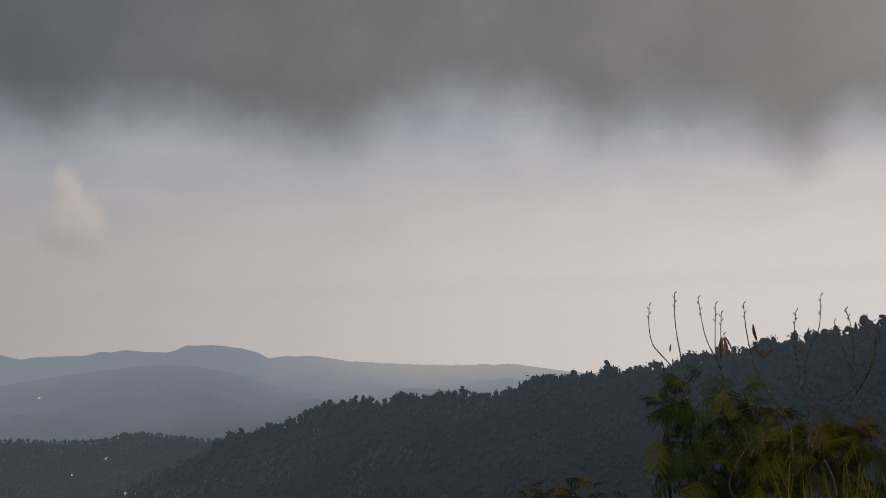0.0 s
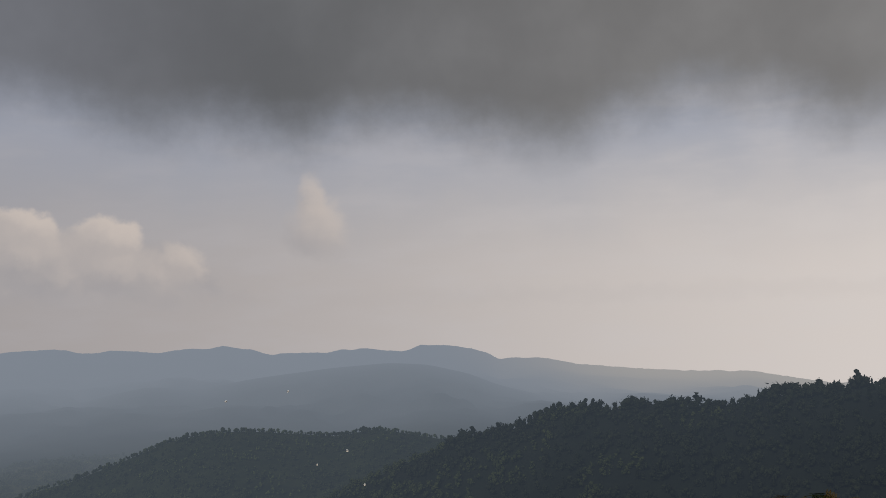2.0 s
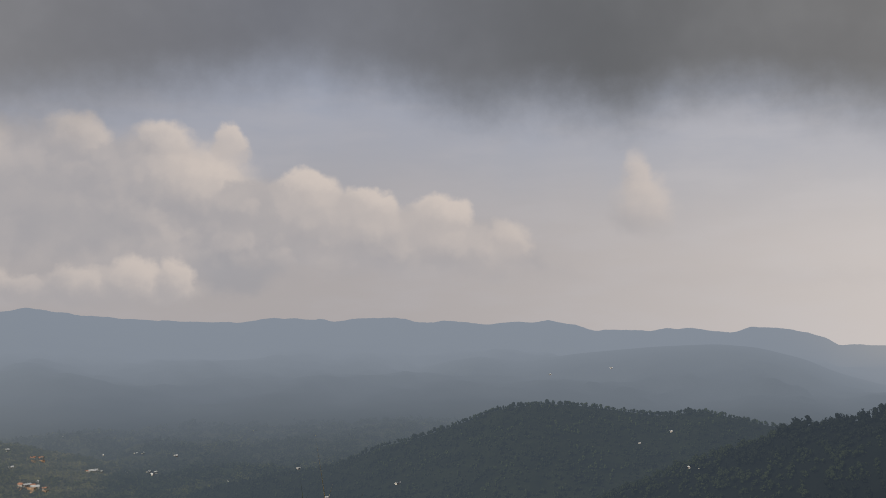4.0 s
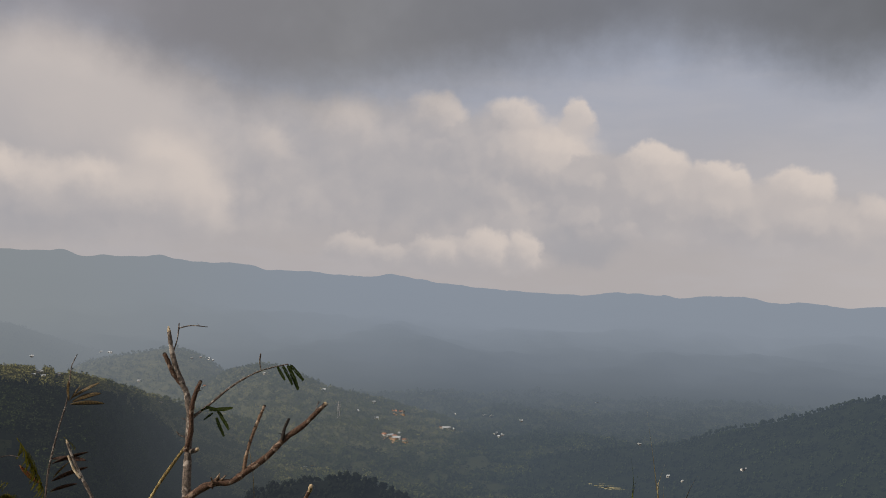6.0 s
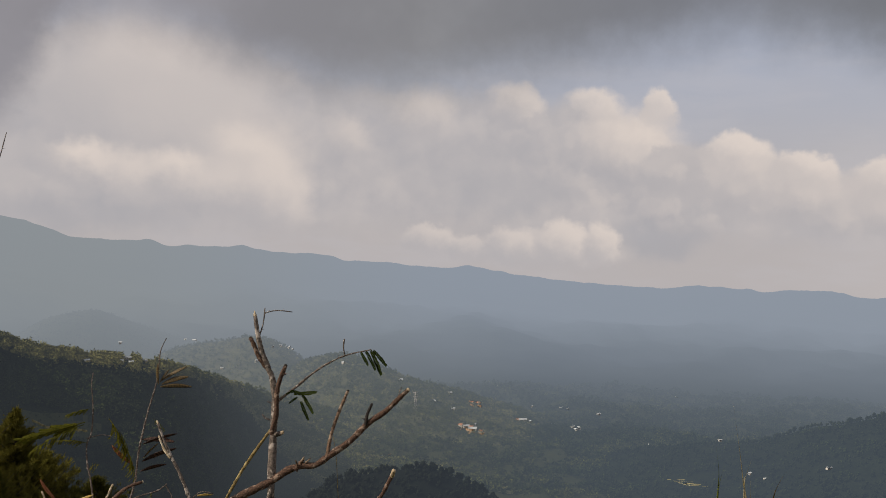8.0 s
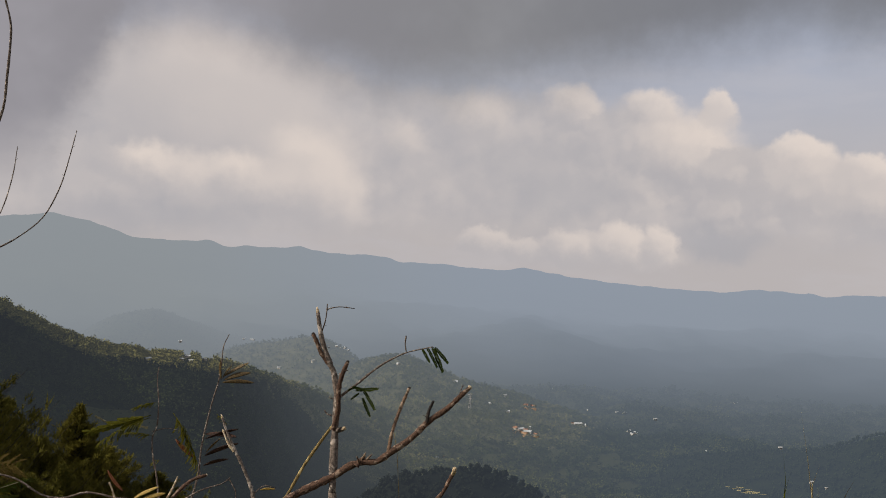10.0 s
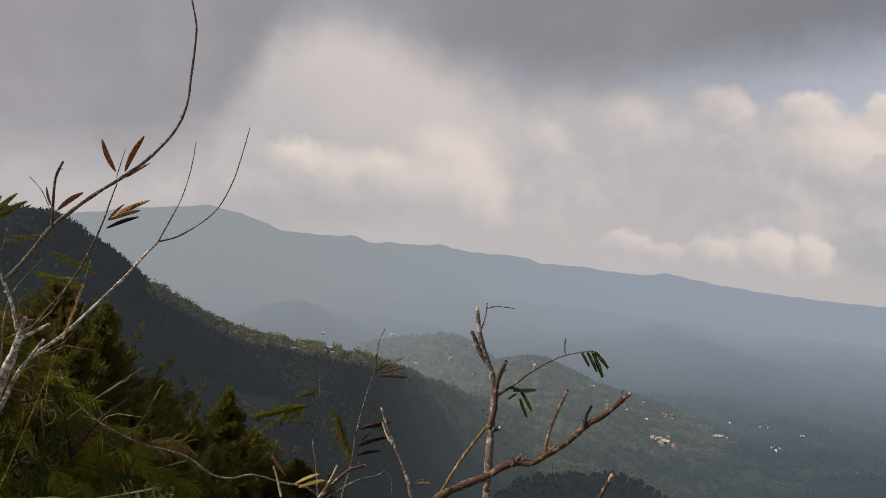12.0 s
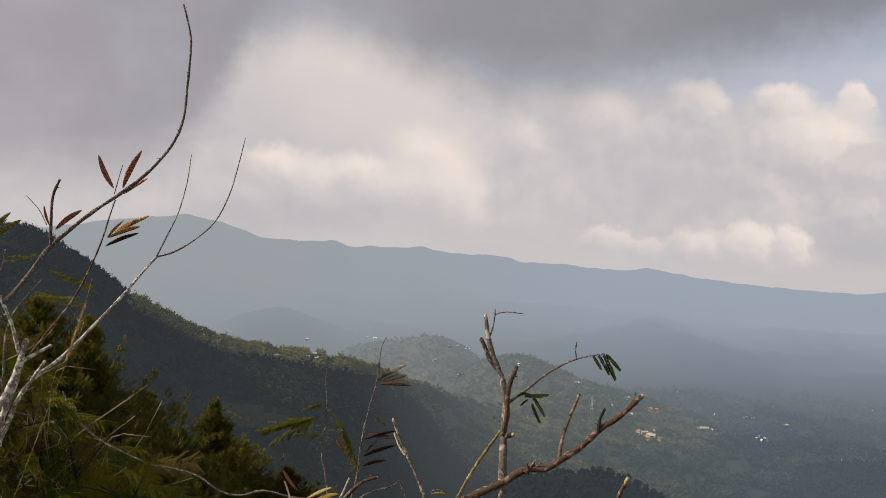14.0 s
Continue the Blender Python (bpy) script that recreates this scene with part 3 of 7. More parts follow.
SPIRE = [spire_tree(k) for k in range(3)]
TUFT = [tuft_tree(k) for k in range(3)]
CROWN = [crown_tree(k + 40, 3, 36) for k in range(5)]
CROWN_FAR = [crown_tree(k + 60, 2, 16) for k in range(5)]
FUZZY = [fuzzy_tree(k, 56, 0.075) for k in range(4)]
FUZZY_FINE = [fuzzy_tree(k + 20, 130, 0.05) for k in range(4)]
FUZZY_FAR = [fuzzy_tree(k + 9, 20, 0.125) for k in range(6)]

ridge = on_hill(NEAR, 7500, 1, turn=(-90, -33))
green = wave(ridge[:, 0], ridge[:, 1], 150, 41, 3) + 0.055 * (np.degrees(np.arctan2(-ridge[:, 0], ridge[:, 1])) + 53) > 0.25
# the dark crown colour paints cloud shade onto the ridge
woods("forest_on_dark_ridge", "dense pine and broadleaf forest covering the ridge, coloured as shaded", ridge[~green], CROWN + SPIRE[:1], (6, 11), M_WOOD_DARK, 2)
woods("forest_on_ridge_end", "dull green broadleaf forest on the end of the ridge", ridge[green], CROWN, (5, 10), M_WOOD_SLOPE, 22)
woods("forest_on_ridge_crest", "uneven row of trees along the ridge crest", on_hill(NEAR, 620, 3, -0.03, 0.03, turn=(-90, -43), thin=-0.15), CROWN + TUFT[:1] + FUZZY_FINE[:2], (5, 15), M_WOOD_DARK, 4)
middle = on_hill(MID, 9000, 5)
green = wave(middle[:, 0], middle[:, 1], 130, 42, 3) + 0.8 * wave(middle[:, 0], middle[:, 1], 50, 43, 3) > 0.35
woods("forest_on_middle_hill", "mixed dark green forest covering the low hill", middle[~green], CROWN_FAR, (5, 10), M_WOOD_SLOPE, 6)
woods("groves_on_middle_hill", "lighter green groves spread over the low hill", middle[green], CROWN_FAR, (4, 9), M_WOOD_MID, 61)
steep = np.concatenate([on_hill(LEFT, 9000, 7, far=0.06, turn=(29.5, 52)), on_hill(LEFT, 6500, 71, far=-0.07, turn=(15.3, 29.5)), on_hill(LEFT, 13000, 72, far=0.06, turn=(-3.5, 15.3))])
turn_of, rise_of = np.degrees(np.arctan2(-steep[:, 0], steep[:, 1])), np.degrees(np.arctan2(steep[:, 2] - EYE, np.hypot(steep[:, 0], steep[:, 1])))
green = wave(steep[:, 0], steep[:, 1], 190, 44, 3) + 0.14 * np.clip(-8.0 - rise_of, 0, 5) > 0.25
scrub = (np.abs(turn_of - 22.3) < 2.4) & (np.abs(rise_of + 10.85 - 0.22 * (turn_of - 22.3)) < 0.8)
fringe = past_shade(*steep.T) & ~scrub
scrub_or_fringe = scrub | fringe
# random patches of brighter and duller crowns past the shade edge, painted as sunlit
sunlit_patch = wave(steep[:, 0], steep[:, 1], 150, 45, 3) + 0.9 * wave(steep[:, 0], steep[:, 1], 55, 46, 3) > 0.0
woods("groves_on_hill_foot", "pale olive trees coloured as sunlit over the hill foot", steep[fringe & sunlit_patch], FUZZY_FAR, (3, 8), M_SUN_CROWNS, 83)
woods("trees_on_hill_foot", "dull green trees spread over the hill foot", steep[fringe & ~sunlit_patch], FUZZY_FAR + FUZZY[:1], (4, 10), M_WOOD_LIT, 84)
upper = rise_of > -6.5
# dark crowns paint shade over the upper hillside
woods("forest_on_steep_hill", "dense forest on the steep hillside, coloured as shaded", steep[upper & ~green & ~scrub_or_fringe], FUZZY_FAR + FUZZY[:1] + SPIRE[:1], (4, 8), M_WOOD_DARK, 8)
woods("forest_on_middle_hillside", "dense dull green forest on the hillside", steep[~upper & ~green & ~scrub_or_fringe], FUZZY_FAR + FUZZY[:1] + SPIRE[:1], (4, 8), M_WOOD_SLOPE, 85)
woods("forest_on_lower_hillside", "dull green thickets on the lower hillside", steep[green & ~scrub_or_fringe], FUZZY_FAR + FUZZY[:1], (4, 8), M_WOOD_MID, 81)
woods("scrub_round_clearing", "low pale green scrub round a clearing", steep[scrub][::2], FUZZY_FAR, (1.5, 3.6), M_WOOD_MID, 82)
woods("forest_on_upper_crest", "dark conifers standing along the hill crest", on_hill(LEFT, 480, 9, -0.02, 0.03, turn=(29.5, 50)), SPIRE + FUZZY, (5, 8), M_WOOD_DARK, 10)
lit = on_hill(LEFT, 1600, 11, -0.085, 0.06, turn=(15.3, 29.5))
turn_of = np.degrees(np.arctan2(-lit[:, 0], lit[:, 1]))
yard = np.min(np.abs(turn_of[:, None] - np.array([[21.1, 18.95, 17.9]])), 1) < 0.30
# the crest's sunlight is carried by this paler crown colour
woods("forest_on_lit_crest", "pale green sunlit trees along the descending crest", lit[~yard], FUZZY, (5, 10), M_SUN_CREST, 12)
woods("gardens_on_lit_crest", "low pale green trees round the crest houses", lit[yard], FUZZY, (3, 5.5), M_SUN_CREST, 19)
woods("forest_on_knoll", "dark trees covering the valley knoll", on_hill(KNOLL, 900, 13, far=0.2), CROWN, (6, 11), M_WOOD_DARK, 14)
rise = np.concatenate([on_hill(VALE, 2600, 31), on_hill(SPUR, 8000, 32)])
# random patches whose crowns are painted sunlit
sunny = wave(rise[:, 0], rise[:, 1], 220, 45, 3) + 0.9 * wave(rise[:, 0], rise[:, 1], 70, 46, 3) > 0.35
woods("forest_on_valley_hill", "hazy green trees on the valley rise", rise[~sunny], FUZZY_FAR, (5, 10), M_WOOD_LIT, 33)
woods("groves_on_valley_hill", "pale olive trees coloured as sunlit on the valley rise", rise[sunny], FUZZY_FAR, (4, 9), M_SUN_CROWNS, 36)
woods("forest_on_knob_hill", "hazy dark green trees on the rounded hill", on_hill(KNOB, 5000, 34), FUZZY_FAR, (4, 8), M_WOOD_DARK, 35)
rng = np.random.RandomState(21)
va, vr = rng.uniform(-34, 17, 38000), np.sqrt(rng.uniform(1230 ** 2, 2350 ** 2, 38000))
vx, vy = plan(va, vr)
keep = wave(vx, vy, 120, 8, 3) > -0.55
vx, vy = vx[keep], vy[keep]
valley = np.stack([vx, vy, ground_height(vx, vy)], 1)
# random patches of pale crowns, more of them eastward to paint sunlight there
tone = wave(valley[:, 0], valley[:, 1], 260, 15, 3) + 0.9 * wave(valley[:, 0], valley[:, 1], 75, 16, 3) - 0.0014 * valley[:, 0] > 0.1
woods("valley_trees_pale", "scattered pale green trees on the valley floor", valley[tone], FUZZY_FAR, (4, 11), M_WOOD_LIT, 16)
woods("valley_trees_dark", "scattered dull green trees on the valley floor", valley[~tone], FUZZY_FAR, (5, 13), M_WOOD_MID, 17)

# ---- houses in the valley ----


def flat(name, color, rough=0.7, grain=60.0, spread=0.25, metal=0.0):
    m, g = material(name)
    geo = g.node("ShaderNodeTexCoord").outputs["Object"]
    n = g.noise(geo, grain, 4.0, 0.6)
    k = g.step(n, 0.3, 0.7, 1 - spread, 1 + spread)
    mul = g.node("ShaderNodeVectorMath", operation="SCALE")
    mul.inputs[0].default_value = color
    g.put(mul.inputs["Scale"], k)
    finish(g, mul.outputs[0], rough, n, 0.002)
    return m


M_WALL = flat("lime_wash", (0.46, 0.44, 0.41), 0.8, 2.0, 0.12)
M_ROOF_RED = flat("clay_roof", (0.30, 0.165, 0.115), 0.8, 3.0)
M_ROOF_ZINC = flat("zinc_roof", (0.40, 0.42, 0.44), 0.5, 2.0, 0.2)
M_PANE = flat("dark_pane", (0.05, 0.06, 0.07), 0.2, 2.0)
M_STEEL = flat("painted_steel", (0.55, 0.5, 0.48), 0.5, 2.0)
M_EARTH = flat("bare_earth", (0.31, 0.21, 0.14), 0.9, 0.3)


def box(bm, lo, hi):
    m = bmesh.ops.create_cube(bm, size=1.0)["verts"]
    for v in m:
        v.co = [lo[i] + (v.co[i] + 0.5) * (hi[i] - lo[i]) for i in range(3)]


def part(name, bm, mat, parent, label=""):
    me = bpy.data.meshes.new(name)
    bm.normal_update()
    bm.to_mesh(me)
    bm.free()
    me.materials.append(mat)
    ob = new(name, me)
    ob.parent = parent
    if label:
        ob["label"] = label
    return ob


def house(label, w, d, h, roof_mat):
    """Small village house with a gabled roof, door and two windows."""
    root = new("house")
    bm = bmesh.new()
    box(bm, (-w / 2, -d / 2, -2.0), (w / 2, d / 2, h))
    for s in (-1, 1):
        a = [bm.verts.new((s * w / 2, -d / 2, h)), bm.verts.new((s * w / 2, d / 2, h)), bm.verts.new((s * w / 2, 0, h + d * 0.32))]
        bm.faces.new(a)
    part("wall", bm, M_WALL, root)
    bm = bmesh.new()
    e, t = 0.7, 0.18
    for s in (-1, 1):
        lo, hi = (s * (d / 2 + e), h - e * 0.64), (0, h + d * 0.32)
        q = []
        for up in (0, t):
            for x in (-w / 2 - e, w / 2 + e):
                q += [bm.verts.new((x, lo[0], lo[1] + up)), bm.verts.new((x, hi[0], hi[1] + up))]
        for f in ((0, 1, 3, 2), (4, 6, 7, 5), (0, 2, 6, 4), (0, 4, 5, 1), (2, 3, 7, 6)):
            bm.faces.new([q[i] for i in f])
    part("roof", bm, roof_mat, root)
    for x in (-w * 0.3, w * 0.3):
        bm = bmesh.new()
        box(bm, (x - 0.6, -d / 2 - 0.06, 1.0), (x + 0.6, -d / 2 + 0.02, 2.2))
        part("window", bm, M_PANE, root)
    bm = bmesh.new()
    box(bm, (-0.5, -d / 2 - 0.06, 0.0), (0.5, -d / 2 + 0.02, 2.1))
    part("door", bm, M_EARTH, root)
    tagged(root, label, "house", group="houses of the valley")
    return root


from mathutils.bvhtree import BVHTree

TREES = [BVHTree.FromPolygons([tuple(v.co) for v in o.data.vertices], [tuple(p.vertices) for p in o.data.polygons])
         for o in scene.objects if o.type == "MESH" and o.get("kind") == "structure"]


def land_at(turn, rise):
    """Where the land is met in that direction from the lookout, and the first such place."""
    d = Vector((-math.sin(radians(turn)) * math.cos(radians(rise)), math.cos(radians(turn)) * math.cos(radians(rise)), math.sin(radians(rise))))
    best = None
    for t in TREES:
        hit = t.ray_cast(Vector((0, 0, EYE)) + d * 300, d)
        if hit[0] is not None and (best is None or hit[3] < best[1]):
            best = hit[0], hit[3]
    return best[0] if best else None


HOUSES = [house("small white house under a red tiled roof", 9, 7, 3.2, M_ROOF_RED), house("small white house with a pale sheet-metal roof", 8, 6, 3.2, M_ROOF_ZINC),
          house("long white house with a pale sheet-metal roof", 15, 7, 3.4, M_ROOF_ZINC)]
rng = np.random.RandomState(5)
sites = [(-1.3, -9.85, 0), (-1.7, -9.9, 0), (-1.3, -11.3, 0), (-1.0, -11.25, 2), (-1.9, -11.5, 0), (-0.7, -11.2, 0), (-1.6, -11.1, 1),
         (21.1, -7.35, 2), (19.2, -7.4, 1), (18.7, -7.5, 1), (15.7, -6.2, 1), (15.2, -6.25, 2), (10.2, -6.6, 1), (9.8, -6.7, 2), (10.7, -6.65, 1), (9.5, -6.8, 1), (9.9, -8.3, 0), (10.1, -8.35, 1),
         (12.4, -9.15, 1), (-4.4, -10.8, 2), (-4.8, -10.85, 1), (-7.4, -11.05, 1), (-7.6, -11.2, 1), (-7.1, -10.0, 1), (-6.7, -10.0, 1), (-8.9, -10.25, 1), (-5.0, -9.95, 1),
         (-11.9, -11.9, 1)]
sites += [(-21.8, -12.3, 2), (8.5, -12.9, 1), (4.0, -13.05, 1), (3.6, -13.0, 0), (-13.4, -9.0, 1), (-36.2, -9.9, 1), (-38.0, -9.2, 1), (-39.0, -11.2, 1), (-39.6, -11.2, 1), (-31.0, -6.0, 1), (-34.6, -5.6, 1),
          (-17.6, -13.0, 1), (-18.4, -13.2, 1), (-15.9, -11.3, 1), (6.5, -7.6, 1), (3.0, -8.6, 1), (-2.8, -8.8, 1), (17.9, -7.42, 1), (19.3, -6.36, 1), (18.9, -7.25, 2), (-5.6, -10.6, 1), (-6.2, -10.95, 1), (0.0, -9.32, 1), (0.9, -9.8, 1), (-0.2, -10.25, 1),
          (13.6, -7.9, 1), (11.6, -7.5, 1), (-1.4, -11.4, 2), (-4.1, -10.75, 0), (-7.8, -11.1, 1)]
taken = set()
for turn, rise, kind in sites:
    p = land_at(turn, rise)
    if p is None:
        continue
    m = Matrix.Translation(p + Vector((0, 0, 0.4))) @ Euler((0, 0, radians(turn + rng.uniform(-50, 50)))).to_matrix().to_4x4() @ Matrix.Diagonal((*[rng.uniform(0.6, 0.95) * (1.0 if p.length > 1500 else 0.6 if turn > -30 else 0.42)] * 3, 1))
    if kind in taken:
        made = copy_thing(HOUSES[kind], m)
        made.scale = m.to_scale()
    else:
        HOUSES[kind].matrix_basis = m
        taken.add(kind)


def rod(bm, a, b, r0, r1=None, sides=5):
    a, b = Vector(a), Vector(b)
    d = b - a
    m = Matrix.Translation((a + b) / 2) @ d.to_track_quat("Z", "Y").to_matrix().to_4x4()
    bmesh.ops.create_cone(bm, cap_ends=True, segments=sides, radius1=r0, radius2=r0 if r1 is None else r1, depth=d.length, matrix=m)


def pylon(place, height):
    """Lattice mast with three cross-arms."""
    root = new("pylon")
    root.location = place
    for sx in (-1, 1):
        for sy in (-1, 1):
            bm = bmesh.new()
            rod(bm, (sx * 2.6, sy * 2.6, -1), (sx * 0.4, sy * 0.4, height), 0.22, 0.16)
            part("leg", bm, M_STEEL, root)
    for k in range(8):
        z0, z1 = height * k / 8, height * (k + 1) / 8
        w0, w1 = 2.6 - 2.2 * k / 8, 2.6 - 2.2 * (k + 1) / 8
        bm = bmesh.new()
        for s in (-1, 1):
            rod(bm, (-w0, s * w0, z0), (w1, s * w1, z1), 0.1)
            rod(bm, (s * w0, w0, z0), (s * w1, -w1, z1), 0.1)
        part("brace", bm, M_STEEL, root)
    for k in (0.72, 0.84, 0.96):
        bm = bmesh.new()
        rod(bm, (-4.0, 0, height * k), (4.0, 0, height * k), 0.16)
        part("cross_arm", bm, M_STEEL, root)
    return tagged(root, "grey steel lattice pylon among valley trees", "pylon")


pylon(land_at(2.1, -10.2), 30)


def strip(bm, a, b, width, high):
    """A low bank of earth between two places on the land."""
    a, b = Vector(a), Vector(b)
    side = (b - a).cross(Vector((0, 0, 1))).normalized() * width / 2
    n = 6
    rows = []
    for k in range(n + 1):
        c = a + (b - a) * k / n + side * 0.8 * math.sin(k * 1.7)
        rows.append([bm.verts.new(c - side - Vector((0, 0, 1.5))), bm.verts.new(c - side * 0.6 + Vector((0, 0, high))), bm.verts.new(c + side * 0.6 + Vector((0, 0, high * 1.1))), bm.verts.new(c + side - Vector((0, 0, 1.5)))])
    for p, q in zip(rows, rows[1:]):
        for k in range(3):
            bm.faces.new((p[k], p[k + 1], q[k + 1], q[k]))
    bm.faces.new(rows[0])
    bm.faces.new(rows[-1][::-1])


M_STUBBLE = flat("stubble", (0.26, 0.23, 0.13), 0.9, 0.4)


def banks(name, label, category, lines, mat, width, high):
    root = tagged(new(name), label, category)
    spots = [(land_at(*a), land_at(*b)) for a, b in lines]
    base = spots[0][0]
    root.location = base
    for a, b in spots:
        bm = bmesh.new()
        strip(bm, a - base, b - base, width, high)
        part("bank", bm, mat, root)


banks("terraced_field", "pale stubble terraces on the hillside", "field",
      [((-13.0 - 0.3 * k, -13.65 - 0.07 * k), (-14.0 - 0.45 * k, -13.6 - 0.09 * k)) for k in range(4)], M_STUBBLE, 1.6, 0.3)
banks("earth_cutting", "bare orange earth bank beside red-roofed houses", "earth bank", [((-0.5, -11.35), (-1.5, -11.42)), ((-1.1, -11.6), (-2.1, -11.62))], M_EARTH, 9.0, 2.2)
banks("earth_cutting", "small bare orange earth patch by a house", "earth bank", [((-1.2, -9.95), (-1.9, -10.0))], M_EARTH, 9.0, 2.2)
banks("hill_clearing", "small pale green clearing in the forest", "clearing", [((23.9, -10.45), (23.3, -10.8)), ((23.3, -10.8), (22.6, -11.05)), ((21.6, -11.1), (21.0, -11.2))], M_STUBBLE, 1.8, 1.2)

# ---- plants at the lookout ----


def bark(name, low, high, blotch, amount, scale=70.0):
    m, g = material(name)
    co = g.node("ShaderNodeTexCoord").outputs["Object"]
    fine = g.noise(co, scale * 4, 5.0, 0.65)
    broad = g.noise(co, scale, 3.0, 0.6)
    c = g.mix(g.step(fine, 0.3, 0.7), low, high)
    c = g.mix(g.step(broad, 0.62 - amount * 0.3, 0.70 - amount * 0.3), c, blotch)
    finish(g, c, 0.85, fine, 0.002)
    return m


def leafy(name, low, high, through_light=0.35):
    m, g = material(name)
    rnd = g.node("ShaderNodeObjectInfo").outputs["Random"]
    geo = g.node("ShaderNodeNewGeometry")
    n = g.noise(g.node("ShaderNodeTexCoord").outputs["Object"], 9.0, 3.0)
    k = g.math("MULTIPLY_ADD", rnd, 0.55, g.math("MULTIPLY", n, 0.45))
    k = g.math("ADD", k, g.math("MULTIPLY", g.math("SUBTRACT", geo.outputs["Random Per Island"], 0.5), 0.35), clamp=True)
    finish(g, g.mix(k, low, high), 0.8, through_light=through_light, gloss=0.04)
    return m


def seedy(name, low, high):
    """Flat pod: paler papery face, dark rim, a row of dark seeds across."""
    m, g = material(name)
    co = g.node("ShaderNodeTexCoord").outputs["Object"]
    sep = g.node("ShaderNodeSeparateXYZ")
    g.put(sep.inputs[0], co)
    rnd = g.node("ShaderNodeObjectInfo").outputs["Random"]
    arch = g.math("SINE", g.math("MULTIPLY", sep.outputs[0], math.pi))
    mid = g.math("SUBTRACT", sep.outputs[1], g.math("MULTIPLY", arch, 0.05))
    across = g.math("DIVIDE", g.math("ABSOLUTE", mid), g.math("MULTIPLY_ADD", g.math("POWER", arch, 0.6), 0.078, 0.006))
    rim = g.step(across, 0.74, 0.97)
    bands = g.math("SINE", g.math("MULTIPLY_ADD", sep.outputs[0], 72.0, g.math("MULTIPLY", sep.outputs[1], 16.0)))
    seeds = g.math("MULTIPLY", g.step(bands, 0.1, 0.7), g.step(across, 0.75, 0.45))
    dark = g.math("MAXIMUM", g.math("MULTIPLY", seeds, 0.65), rim)
    c = g.mix(dark, g.mix(g.math("MULTIPLY", rnd, 0.45), high, low), low)
    finish(g, g.mix(g.math("MULTIPLY", g.step(g.noise(co, 11.0, 4.0), 0.45, 0.7), 0.6), c, low), 0.6, through_light=0.2)
    return m


BARK = bark("grey_bark", (0.045, 0.035, 0.029), (0.20, 0.16, 0.135), (0.36, 0.31, 0.27), 0.30, 26.0)
BARK_WHITE = bark("lichen_bark", (0.09, 0.068, 0.05), (0.33, 0.28, 0.235), (0.56, 0.52, 0.47), 0.45, 48.0)
BARK_BROWN = bark("brown_bark", (0.026, 0.014, 0.009), (0.115, 0.063, 0.041), (0.22, 0.155, 0.115), 0.25, 38.0)
BARK_TAN = bark("tan_bark", (0.06, 0.034, 0.022), (0.20, 0.128, 0.082), (0.28, 0.20, 0.14), 0.3, 30.0)
BARK_DARK = bark("dark_bark", (0.008, 0.006, 0.005), (0.030, 0.022, 0.018), (0.10, 0.085, 0.07), 0.1)
TWIG = bark("twig_bark", (0.045, 0.033, 0.027), (0.155, 0.115, 0.092), (0.32, 0.275, 0.24), 0.25, 120.0)
STRAW = bark("dry_straw", (0.09, 0.062, 0.022), (0.235, 0.17, 0.06), (0.32, 0.25, 0.11), 0.25, 25.0)
STRAW_GREEN = bark("green_straw", (0.09, 0.085, 0.03), (0.22, 0.21, 0.09), (0.30, 0.28, 0.14), 0.3, 12.0)
STRAW_DULL = bark("dull_straw", (0.12, 0.08, 0.045), (0.32, 0.23, 0.13), (0.42, 0.34, 0.22), 0.4, 8.0)
SEED = bark("seed_fluff", (0.30, 0.16, 0.06), (0.48, 0.30, 0.14), (0.55, 0.42, 0.25), 0.3, 200.0)
CUT = bark("cut_wood", (0.30, 0.215, 0.125), (0.48, 0.38, 0.25), (0.56, 0.48, 0.36), 0.4)
LEAF = leafy("feather_leaf", (0.034, 0.048, 0.005), (0.31, 0.285, 0.024))
LEAF_FERN = leafy("fern_leaf", (0.02, 0.04, 0.006), (0.085, 0.115, 0.02))
LEAF_MOSS = leafy("moss_leaf", (0.03, 0.034, 0.004), (0.16, 0.145, 0.014))
LEAF_DRY = leafy("dry_leaf", (0.05, 0.036, 0.012), (0.19, 0.13, 0.04))
LEAF_FRESH = leafy("fresh_leaf", (0.03, 0.075, 0.008), (0.12, 0.22, 0.02))
LEAF_SAP = leafy("sapling_leaf", (0.03, 0.037, 0.005), (0.165, 0.15, 0.015))
LEAF_OLIVE = leafy("olive_leaf", (0.012, 0.017, 0.002), (0.066, 0.066, 0.005))
PALE_STRAW = bark("pale_straw", (0.30, 0.24, 0.12), (0.52, 0.44, 0.25), (0.6, 0.52, 0.34), 0.3)
LEAF_DARK = leafy("dark_leaf", (0.008, 0.015, 0.004), (0.034, 0.046, 0.010))
LEAF_BROWN = leafy("withered_leaf", (0.022, 0.016, 0.006), (0.075, 0.052, 0.016))
BLADE = leafy("grass_blade", (0.07, 0.09, 0.012), (0.20, 0.21, 0.04))
BLADE_OLIVE = leafy("olive_grass", (0.035, 0.042, 0.006), (0.13, 0.125, 0.02))
BLADE_BROWN = leafy("dry_blade", (0.14, 0.085, 0.02), (0.26, 0.17, 0.05))
NEEDLE = leafy("pine_needles", (0.048, 0.05, 0.011), (0.175, 0.153, 0.030), 0.45)
POD_BROWN = seedy("brown_pod", (0.022, 0.013, 0.008), (0.17, 0.115, 0.042))
POD_DARK = seedy("dark_pod", (0.012, 0.006, 0.005), (0.085, 0.042, 0.028))
